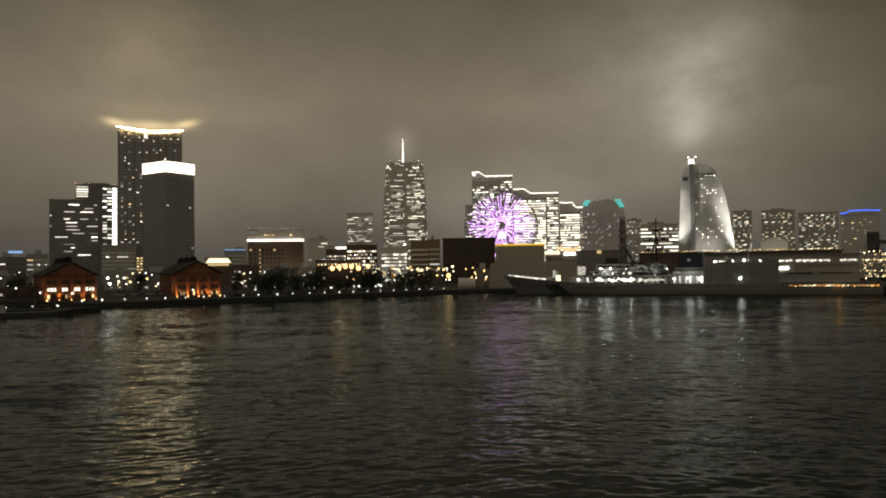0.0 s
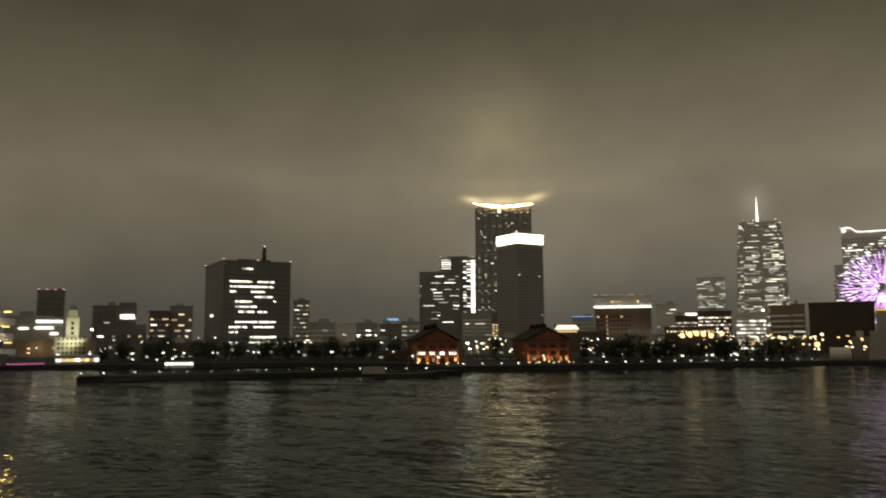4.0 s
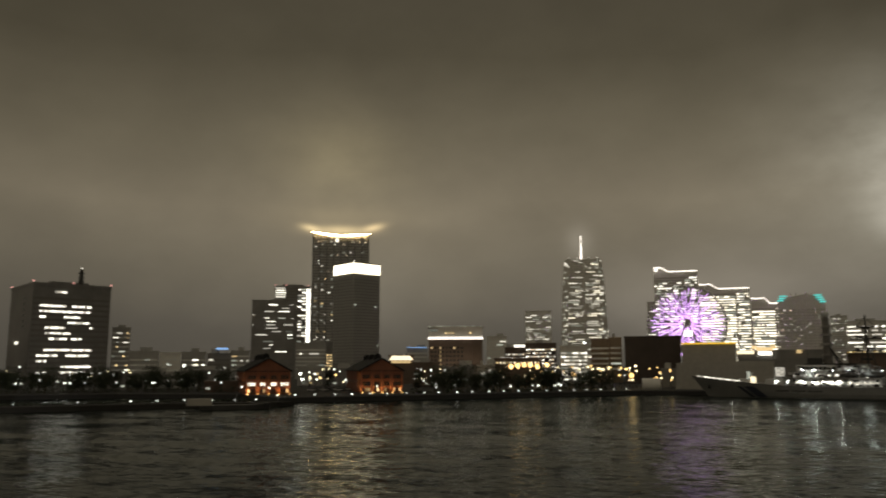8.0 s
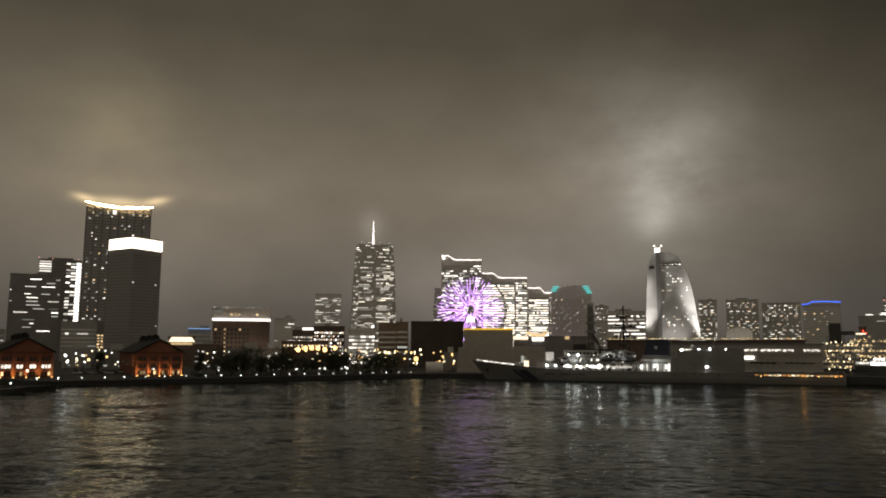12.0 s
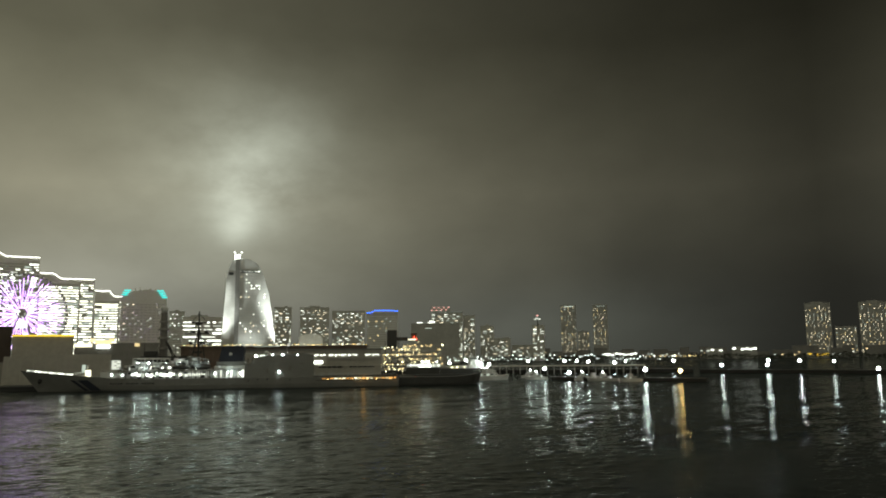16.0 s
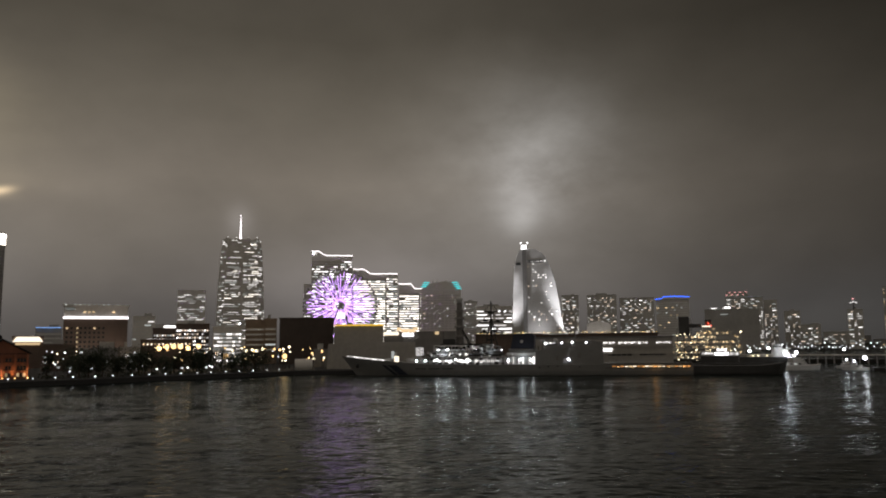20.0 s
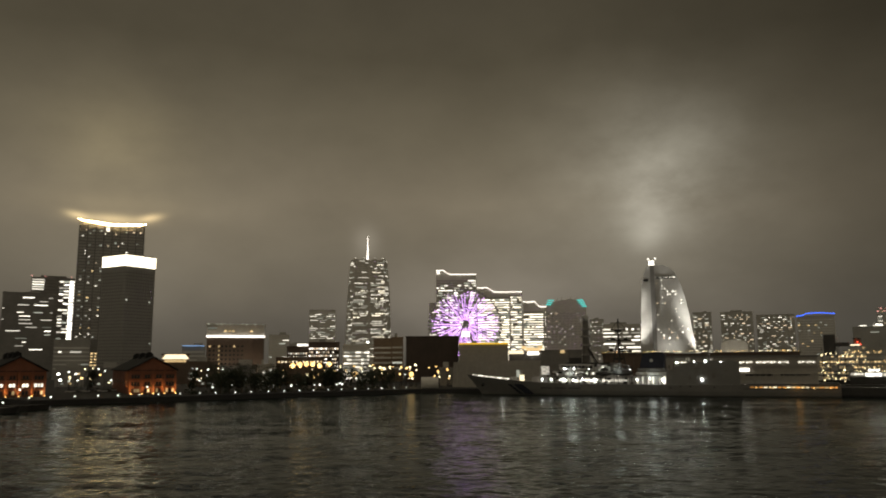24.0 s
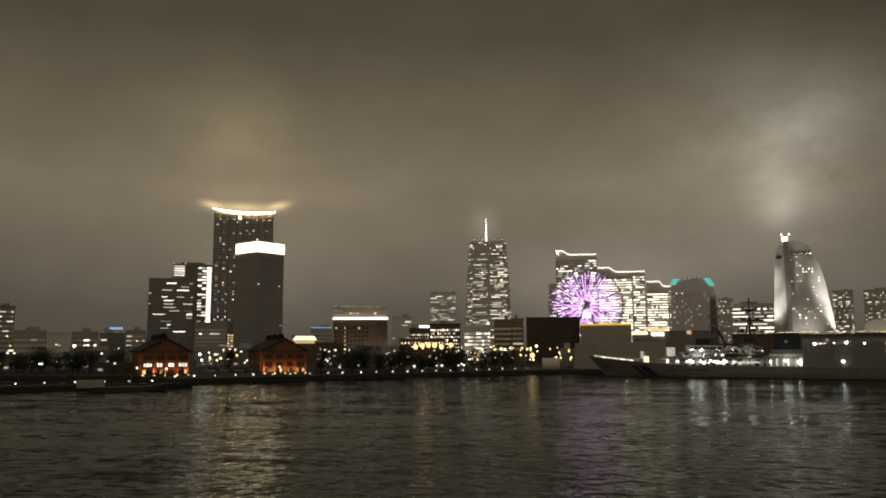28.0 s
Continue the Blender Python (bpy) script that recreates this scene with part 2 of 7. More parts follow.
LIT_CROWN = glowing("crown_light", (1.0, 0.70, 0.32), 36.0, sampled=True)
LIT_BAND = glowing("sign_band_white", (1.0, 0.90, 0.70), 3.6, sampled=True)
LIT_EDGE = glowing("roof_edge_light", (1.0, 0.93, 0.86), 2.6)
LIT_BLUESIGN = glowing("blue_sign_light", (0.30, 0.55, 1.0), 0.9)
LIT_PALE = glowing("pale_entrance_light", (1.0, 0.86, 0.6), 1.6)
LIT_TEAL = glowing("teal_light", (0.10, 0.75, 0.70), 1.0)
LIT_BLUE = glowing("blue_light", (0.04, 0.15, 1.0), 2.2)
LIT_YELLOW = glowing("yellow_light", (1.0, 0.62, 0.06), 1.0)
LIT_RED = glowing("red_light", (1.0, 0.10, 0.05), 2.0)
LIT_PALERED = glowing("pale_red_light", (1.0, 0.45, 0.40), 1.3)
LIT_ORANGE = glowing("orange_light", (1.0, 0.45, 0.12), 0.75, 0.9)
LAMP_WHITE = glowing("lamp_white", (0.92, 1.0, 0.95), 42.0, 0.3, sampled=True)
LAMP_PORT = glowing("lamp_port", (0.95, 1.0, 0.96), 45.0, 0.4, sampled=True)
LAMP_MAST = glowing("lamp_mast", (0.95, 1.0, 0.94), 8.0, 0.3)
LAMP_AMBER = glowing("lamp_amber", (1.0, 0.62, 0.22), 24.0, sampled=True)
LAMP_SMALL = glowing("lamp_small", (0.95, 1.0, 0.92), 2.2, 0.6)
LAMP_PALE = glowing("lamp_pale_warm", (1.0, 0.85, 0.5), 3.5, 0.4)
LAMP_WARM = glowing("lamp_warm", (1.0, 0.62, 0.22), 3.2, 0.4, sampled=True)
LIT_VIOLET = glowing("violet_light", (0.68, 0.34, 1.0), 3.6, 0.45)
LIT_HUB = glowing("hub_light", (1.0, 0.93, 0.86), 2.2)
PINK = glowing("pink_light", (1.0, 0.25, 0.65), 0.6)


# ---- mesh helpers ----
def part(name, bm, material, parent, label=""):
    me = bpy.data.meshes.new(name)
    bm.to_mesh(me)
    bm.free()
    me.materials.append(material)
    ob = new(name, me)
    ob.parent = parent
    return tagged(ob, label)


def thing(name, label, category, place=(0, 0, 0), turn=0.0, group="", kind=""):
    ob = new(name)
    ob.empty_display_size = 1
    ob.matrix_basis = pose(*place, 0, 0, turn)
    return tagged(ob, label, category, group, kind)


def slab(bm, cx, cy, cz, sx, sy, sz, turn=0.0):
    """A box in bm, by its centre and sizes."""
    m = pose(cx, cy, cz, 0, 0, turn) @ Matrix.Diagonal((sx, sy, sz, 1))
    return bmesh.ops.create_cube(bm, size=1, matrix=m)["verts"]


def box(name, material, parent, lo, hi, label="", bevel=0.0):
    """A box part from corner to corner, with its edges taken off where bevel is given."""
    bm = bmesh.new()
    c, s = [(a + b) / 2 for a, b in zip(lo, hi)], [b - a for a, b in zip(lo, hi)]
    slab(bm, *c, *s)
    if bevel:
        bmesh.ops.bevel(bm, geom=bm.edges[:], offset=bevel, segments=2, affect="EDGES", profile=0.5)
    return part(name, bm, material, parent, label)


PIECES = {}


def piece(name, material, parent, centre, size, turn=0.0):
    """A small box that shares one mesh with all alike."""
    key = (name, material.name)
    if key not in PIECES:
        bm = bmesh.new()
        slab(bm, 0, 0, 0, 1, 1, 1)
        me = bpy.data.meshes.new(name)
        bm.to_mesh(me)
        bm.free()
        me.materials.append(material)
        PIECES[key] = me
    ob = new(name, PIECES[key])
    ob.parent = parent
    ob.location, ob.scale = centre, size
    ob.rotation_euler = (0, 0, radians(turn))
    return ob


def ball_bm(r, centre=(0, 0, 0), seg=10, rings=6):
    bm = bmesh.new()
    bmesh.ops.create_uvsphere(bm, u_segments=seg, v_segments=rings, radius=r, matrix=Matrix.Translation(centre))
    return bm


def rod(bm, a, b, r0, r1=None, seg=8):
    a, b = Vector(a), Vector(b)
    m = Matrix.Translation((a + b) / 2) @ (b - a).to_track_quat("Z", "Y").to_matrix().to_4x4()
    bmesh.ops.create_cone(bm, cap_ends=True, segments=seg, radius1=r0, radius2=r0 if r1 is None else r1, depth=(b - a).length, matrix=m)


def bar(name, material, parent, a, b, r0, r1=None, seg=8, label=""):
    bm = bmesh.new()
    rod(bm, a, b, r0, r1, seg)
    return part(name, bm, material, parent, label)


def prism(bm, outline, z0, z1):
    """An upright prism over an outline of (x, y)."""
    low = [bm.verts.new((x, y, z0)) for x, y in outline]
    top = [bm.verts.new((x, y, z1)) for x, y in outline]
    n = len(outline)
    for i in range(n):
        bm.faces.new((low[i], low[(i + 1) % n], top[(i + 1) % n], top[i]))
    bm.faces.new(top)
    bm.faces.new(low[::-1])
    bmesh.ops.recalc_face_normals(bm, faces=bm.faces[:])


def wall_prism(bm, outline, y0, y1):
    """A prism whose outline (x, z) stands upright, from y0 to y1."""
    near = [bm.verts.new((x, y0, z)) for x, z in outline]
    far = [bm.verts.new((x, y1, z)) for x, z in outline]
    n = len(outline)
    for i in range(n):
        bm.faces.new((near[i], near[(i + 1) % n], far[(i + 1) % n], far[i]))
    bm.faces.new(near)
    bm.faces.new(far[::-1])
    bmesh.ops.recalc_face_normals(bm, faces=bm.faces[:])


# ---- facades ----
def lit_rows(parent, rng, start, along, out, width, z0, z1, floor_h=3.8, cell=3.2, share=0.3, lights=(LIT_WHITE,), run=4, tall=0.42, skip=0.0, fill=0.85, gap=1):
    """Rooms with light on, floor by floor: each run of lit panes is one window."""
    along, out = Vector((*along, 0)), Vector((*out, 0))
    turn = math.degrees(math.atan2(along.y, along.x))
    floors, cells = max(1, int((z1 - z0) / floor_h)), max(1, int(width / cell))
    step = width / cells
    for f in range(floors):
        z = z0 + (f + 0.55) * floor_h
        p = share * rng.choice((0.3, 0.8, 1.0, 1.6) if share < 0.7 else (0.8, 0.9, 1.0, 1.1))
        if rng.random() < skip:
            continue
        i = 0
        while i < cells:
            if rng.random() < p:
                n = min(cells - i, rng.randint(1, run))
                c = Vector((*start, 0)) + along * ((i + n / 2) * step) + out * 0.1
                piece("window", rng.choice(lights), parent, (c.x, c.y, z), ((n - 1 + fill) * step, 0.3, floor_h * tall), turn)
                i += n - 1 + gap
            i += 1


def bands(parent, start, along, out, width, z0, z1, floor_h=3.8, tall=0.45, material=COATED):
    """The strip of dark glass on each floor."""
    along, out = Vector((*along, 0)), Vector((*out, 0))
    turn = math.degrees(math.atan2(along.y, along.x))
    c = Vector((*start, 0)) + along * (width / 2) + out * 0.02
    for f in range(max(1, int((z1 - z0) / floor_h))):
        piece("window_band", material, parent, (c.x, c.y, z0 + (f + 0.55) * floor_h), (width - 1.0, 0.2, floor_h * tall), turn)


def block(name, label, az0, az1, d, height, wall, seed, depth=26.0, turn=0.0, floor_h=3.8, cell=3.2, share=0.3, lights=(LIT_WHITE,), run=4,
          tall=0.36, dark=True, base=8.0, roof=0.5, category="building", group="", side=0, fill=0.85, gap=1):
    """A building between two bearings, its front d metres off, with parapet, roof house and rows of windows."""
    rng = random.Random(seed)
    az = (az0 + az1) / 2
    w = 2 * d * math.tan(radians((az1 - az0) / 2))
    if roof and rng.random() < 0.5 and share > 0.01:
        roof = 0.8
    b = thing(name, label, category, at(az, d, QUAY), -az + turn, group)
    h = height - QUAY
    front = box("wall", wall, b, (-w / 2, 0, 0), (w / 2, depth, h))
    box("parapet", wall, b, (-w / 2 - 0.3, -0.3, h), (w / 2 + 0.3, depth + 0.3, h + 1.1))
    if roof and rng.random() < 0.6:
        rw = w * rng.uniform(0.15, 0.45)
        rx = rng.uniform(-0.25, 0.25) * w
        box("roof_house", GREYWALL, b, (rx - rw / 2, depth * 0.3, h + 1.1), (rx + rw / 2, depth * 0.7, h + 1.1 + rng.uniform(1.8, 3.4)))
    if dark:
        bands(front, (-w / 2, 0), (1, 0), (0, -1), w, base, h - 2, floor_h, tall, MASTGREY if wall is DARKWALL else GLASS if wall is BROWNWALL else COATED)
    lit_rows(front, rng, (-w / 2 + 0.5, 0), (1, 0), (0, -1), w - 1, base, h - 2, floor_h, cell, share, lights, run, tall * 0.9, fill=fill, gap=gap)
    if side:
        x = w / 2 * side
        a, s = ((0, 1), (x, 0.5)) if side > 0 else ((0, -1), (x, depth - 0.5))
        lit_rows(front, rng, s, a, (side, 0), depth - 1, base, h - 2, floor_h, cell, share, lights, run, tall * 0.9, fill=fill)
    return b


def pane(b, spot_az, d, az, el, w, h, material, name="window"):
    """A lit pane on the front of a building that faces the pier from bearing spot_az."""
    x = d * math.tan(radians(az - spot_az))
    return piece(name, material, b, (x, -0.3, rise(d, el) - QUAY), (w, 0.4, h))


# ======== the setting ========
def sheet(name, label, outline, z0, z1, material):
    bm = bmesh.new()
    prism(bm, outline, z0, z1)
    ob = part(name, bm, material, None)
    return tagged(ob, label, "ground", kind="structure")


def water_sheet():
    """One sheet to the horizon, fine near the pier and coarser outwards, with short crossing waves."""
    rng = np.random.default_rng(5)
    rings = [0.0, 12.0, 24.0, 30.0]
    while rings[-1] < 430:
        rings.append(rings[-1] + max(0.17, 0.55 * rings[-1] ** 2 / (EYE * 1360)))
    rings += list(np.geomspace(rings[-1] * 1.03, 4850, 26))
    fan = np.concatenate([np.linspace(-178, -76, 18), np.arange(-75, 75.1, 0.3), np.linspace(76, 178, 18)])
    r, a = np.meshgrid(np.array(rings), np.radians(fan), indexing="ij")
    x, y = r * np.sin(a), r * np.cos(a)
    step = np.maximum(np.gradient(np.array(rings))[:, None], r * radians(0.22))
    z = np.zeros_like(x)
    for k in range(64):
        long = 0.6 * 8.5 ** (k / 63)
        turn = radians(14) + rng.normal(0, 0.68)
        kx, ky = math.sin(turn) * 2 * math.pi / long, math.cos(turn) * 2 * math.pi / long
        slope = WAVE_SLOPE * (1.45 if long < 1.5 else 0.95 if long < 2.6 else 0.5)
        keep = np.clip((long / step - 2.4) / 2.4, 0, 1)
        ph = kx * x + ky * y + rng.uniform(0, 6.28)
        z += keep * slope * long / (2 * math.pi) * (np.sin(ph) + 0.25 * np.sin(2 * ph + 1.57))
    n, m = x.shape
    me = bpy.data.meshes.new("water")
    me.vertices.add(n * m)
    me.vertices.foreach_set("co", np.stack([x, y, z], -1).astype(np.float32).ravel())
    i, j = np.meshgrid(np.arange(n - 1), np.arange(m - 1), indexing="ij")
    q = np.stack([i * m + j, i * m + j + 1, (i + 1) * m + j + 1, (i + 1) * m + j], -1).reshape(-1, 4)
    me.loops.add(q.size)
    me.loops.foreach_set("vertex_index", q.astype(np.int32).ravel())
    me.polygons.add(len(q))
    me.polygons.foreach_set("loop_start", np.arange(0, q.size, 4, dtype=np.int32))
    me.polygons.foreach_set("use_smooth", np.ones(len(q), dtype=bool))
    me.update(calc_edges=True)
    me.materials.append(WATER)
    return tagged(new("water", me), "dark rippled harbour water with light reflections", "water", kind="structure")


WAVE_SLOPE = 0.016
water_sheet()
# waterfront of the city, from the promenade past the warehouses to the berth
SHORE = [(-1500, -420), (-620, -10), (-400, 205), (-318, 262), (-232, 318), (-170, 322), (-136, 288), (-60, 345), (6, 397), (38, 396), (192, 330),
         (214, 352), (300, 540), (450, 760), (760, 1150), (1250, 1500), (2300, 1500), (4300, 1300), (4300, 4600), (-4300, 4600), (-4300, -420)]
sheet("ground", "dark paved waterfront ground of the city", SHORE, -4, QUAY, ASPHALT)
# the low breakwater before the promenade
sheet("breakwater", "low dark stone breakwater with small lamps", [(-222, 182), (-152, 243), (-122, 258), (-119, 266), (-155, 256), (-229, 190)], -3, 1.7, QUAYSTONE)
sheet("far_breakwater", "long low dark concrete breakwater across the harbour",
      [at(50.8 + 2.4 * k, 584 - 7.2 * k)[:2] for k in range(11)] + [at(74.8 - 2.4 * k, 598 - 7.2 * (10 - k))[:2] for k in range(11)], -3, 2.2, QUAYSTONE)
sheet("boat_pier", "low dark boat pier with lamps and moored boats", [at(40.5, 432)[:2], at(51.2, 398)[:2], at(51.4, 412)[:2], at(40.3, 448)[:2]], -3, 1.6, QUAYSTONE)
sheet("outer_quay", "low concrete quay with a row of lamps", [at(31 + 2.15 * k, 590)[:2] for k in range(10)] + [at(50.35 - 2.15 * k, 632)[:2] for k in range(10)], -3, 2.6, QUAYSTONE)
# the pier under the camera
sheet("pier_deck", "timber and concrete pier deck", [(-14, -60), (14, -60), (14, 0.6), (-14, 0.6)], -4, EYE - 1.6, QUAYSTONE)


# ======== towers ========
def crown_tower():
    rng = random.Random(3)
    d = 1100
    az = -20.96
    w = 2 * d * math.tan(radians(2.05))
    h = rise(d, 9.55) - QUAY
    b = thing("residential_tower", "very tall grey residential tower with a glowing crown under the cloud", "tower", at(az, d, QUAY), -az)
    front = box("wall", GREYWALL, b, (-w / 2, 0, 0), (w / 2, 40, h))
    for i in range(9):
        x = -w / 2 + w * i / 8
        piece("pier", DARKWALL, front, (x, -0.35, h / 2), (1.6, 0.7, h))
    # the crown: a lit edge that rises to both ends
    n = 24
    bm = bmesh.new()
    up, down = [], []
    for i in range(n + 1):
        x = -1 + 2 * i / n
        z = h + 0.6 + (5.6 if x < 0 else 3.4) * abs(x) ** 1.5
        thick = 1.3 * (1 - abs(x) ** 2.2) * (0.55 + 0.45 * min(1, abs(x) / 0.12)) + 0.05
        up.append((x * (w / 2 + 3.0), z + thick))
        down.append((x * (w / 2 + 3.0), z - thick * 0.8))
    wall_prism(bm, up + down[::-1], -1.5, 2.5)
    part("crown", bm, LIT_CROWN, b, "glowing warm white crown")
    box("roof", DARKWALL, b, (-w / 2 + 1, 1, h), (w / 2 - 1, 39, h + 2))
    lit_rows(front, rng, (-w / 2 + 2, -0.3), (1, 0), (0, -1), w * 0.36, 20, h * 0.73, 3.9, 4.5, 0.42, (LIT_WHITE, LIT_DIM, LIT_DIM, LIT_DIM, LIT_WARM), 1, 0.3, fill=0.6)
    lit_rows(front, rng, (-w / 2 + 2, -0.3), (1, 0), (0, -1), w - 4, h * 0.73, h - 4, 3.9, 4.2, 0.24, (LIT_FLAT, LIT_WHITE, LIT_DIM, LIT_DIM), 1, 0.3, fill=0.5)
    bands(front, (-w / 2, -0.3), (1, 0), (0, -1), w, 16, h - 3, 3.9, 0.3, DARKWALL)
    mid = -w * 0.07
    piece("window", LIT_WHITE, front, (mid, -0.6, h - 6), (4, 0.4, 5))


def hotel_tower():
    d, turn = 850, 37
    az, s = -20.0, 37.0
    h = rise(d, 7.6) - QUAY
    b = thing("hotel_tower", "dark square hotel tower with a white glowing band round its top", "tower", at(az, d, QUAY), -az + turn)
    front = box("wall", GREYWALL, b, (0, 0, 0), (s, s, h - 11))
    box("light_band", LIT_BAND, b, (-0.3, -0.3, h - 11), (s + 0.3, s + 0.3, h), "bright white light band")
    box("roof_slab", DARKWALL, b, (0.5, 0.5, h), (s - 0.5, s - 0.5, h + 1.5))
    for k in range(12):
        piece("fin", GREYWALL, front, (1.5 + k * 3.1, -0.25, h / 2 - 6), (0.5, 0.5, h - 14))
        piece("fin", GREYWALL, front, (-0.25, 1.5 + k * 3.1, h / 2 - 6), (0.5, 0.5, h - 14))
    bands(front, (0, 0), (1, 0), (0, -1), s, 10, h - 14, 3.3, 0.3, DARKWALL)
    bands(front, (0, s), (0, -1), (-1, 0), s, 10, h - 14, 3.3, 0.3, DARKWALL)
    for x, z in ((3, 62), (31, 61), (34, 18)):
        piece("window", LIT_DIM, front, (x, -0.4, h - 120 + z + 12), (2.0, 0.3, 1.4))
    piece("warning_lamp", LIT_WHITE, b, (1, 1, h + 2.2), (1.2, 1.2, 1.2))


def city_hall():
    rng = random.Random(5)
    d, az = 1150, -24.38
    w = 2 * d * math.tan(radians(1.28))
    h = rise(d, 5.85) - QUAY
    b = thing("city_hall_tower", "tall glass office tower with a bright white lit edge", "tower", at(az, d, QUAY), -az)
    front = box("wall", DARKWALL, b, (-w / 2, 0, 0), (w / 2, 34, h))
    box("roof_house", DARKWALL, b, (-w * 0.3, 8, h), (w * 0.3, 26, h + 3))
    bands(front, (-w / 2, 0), (1, 0), (0, -1), w, 14, h - 2, 4.2, 0.4, MASTGREY)
    n = int((h - 30) / 4.2)
    for f in range(n):
        z = 32 + f * 4.2
        piece("stair_window", LIT_BRIGHT, front, (w / 2 - 3.2, -0.3, z), (5.6, 0.5, 3.0))
        for x, sx, p in ((w / 2 - 9.5, 5.5, 0.75), (w / 2 - 15.5, 5, 0.35)):
            if rng.random() < p + (0.25 if f > n * 0.8 else 0):
                piece("window", rng.choice((LIT_WHITE, LIT_WHITE, LIT_BRIGHT, LIT_DIM)), front, (x, -0.2, z), (sx, 0.4, 1.9))
    for f in range(5):
        piece("window", LIT_WHITE, front, (-w / 2 + 8, -0.2, h - 3.5 - f * 3.2), (14, 0.4, 1.5))
    for x in (-w / 2, -w / 2 + 16, w / 2 - 4):
        piece("warning_lamp", LIT_PALERED, b, (x, 1, h + 1.2), (1.1, 1.1, 1.2))


def landmark():
    """The tallest tower: four faces that lean in, with a notch down the middle of each side and corner piers."""
    rng = random.Random(7)
    d, az = 1700, -3.05
    b = thing("landmark_tower", "very tall pale stepped office tower with many lit windows", "tower", at(az, d, QUAY), -az + 3)
    steps = [(0, 48.5, 0), (rise(d, 2.0), 47.5, 0), (rise(d, 4.6), 45, 0), (rise(d, 6.5), 41.5, 0), (rise(d, 7.5), 38.5, 0)]
    for k in range(len(steps) - 1):
        z0, r0, _ = steps[k]
        z1, r1, _ = steps[k + 1]
        bm = bmesh.new()
        def ring(r, z):
            c = r * 0.24
            pts = [(-r, -r + c), (-r + c, -r), (-2.2, -r), (-2.2, -r + 1.6), (2.2, -r + 1.6), (2.2, -r), (r - c, -r), (r, -r + c), (r, r - c), (r - c, r), (-r + c, r), (-r, r - c)]
            return [bm.verts.new((x, y, z)) for x, y in pts]
        lo, hi = ring(r0, z0), ring(r1, z1)
        for i in range(12):
            j = (i + 1) % 12
            bm.faces.new((lo[i], lo[j], hi[j], hi[i]))
        bm.faces.new(hi)
        bm.faces.new(lo[::-1])
        bmesh.ops.recalc_face_normals(bm, faces=bm.faces[:])
        front = part("wall", bm, CONCRETE, b)
        for sx in (-1, 1):
            share = (0.8, 0.55, 0.45, 0.34)[k]
            z = max(z0, 24)
            while z < z1 - 2:
                e = r0 + (r1 - r0) * (z + 1.2 - z0) / (z1 - z0)
                c = 0.24 * e
                wide = e - c - 3.2
                x0 = -e + c + 0.5 if sx < 0 else 2.7
                lit_rows(front, rng, (x0, -e - 0.1), (1, 0), (0, -1), wide, z, z + 4.2, 4.1, 3.3, share * rng.choice((0.15, 0.4, 0.6, 0.8, 1.2)), (LIT_FULL, LIT_WHITE, LIT_WHITE, LIT_WHITE, LIT_DIM), 7, 0.25)
                bands(front, (x0, -e), (1, 0), (0, -1), wide, z, z + 4.2, 4.1, 0.36, CURTAINED)
                for q in range(1, 4):
                    piece("pilaster", CONCRETE, front, (x0 + wide * q / 4, -e - 0.3, z + 2.05), (0.9, 0.6, 4.1))
                s, a, o = ((-e, -e + c), (0.7071, -0.7071), (-0.7071, -0.7071)) if sx < 0 else ((e - c, -e), (0.7071, 0.7071), (0.7071, -0.7071))
                lit_rows(front, rng, s, a, o, c * 1.41, z, z + 4.2, 4.1, 3.3, share * 0.6, (LIT_WHITE, LIT_DIM), 3, 0.36)
                z += 4.1
    z = steps[-1][0]
    for x in (-30, -12, 12, 30):
        piece("roof_corner", CONCRETE, b, (x, -34, z + 1.5), (6, 6, 3))
        piece("warning_lamp", LIT_WHITE, b, (x, -36, z + 3.5), (1.8, 1.8, 1.4))
    bm = bmesh.new()
    rod(bm, (-4, -36, z), (-4, -36, rise(d, 9.2)), 2.0, 0.4)
    part("light_spire", bm, LIT_EDGE, b, "white lit vertical spire")


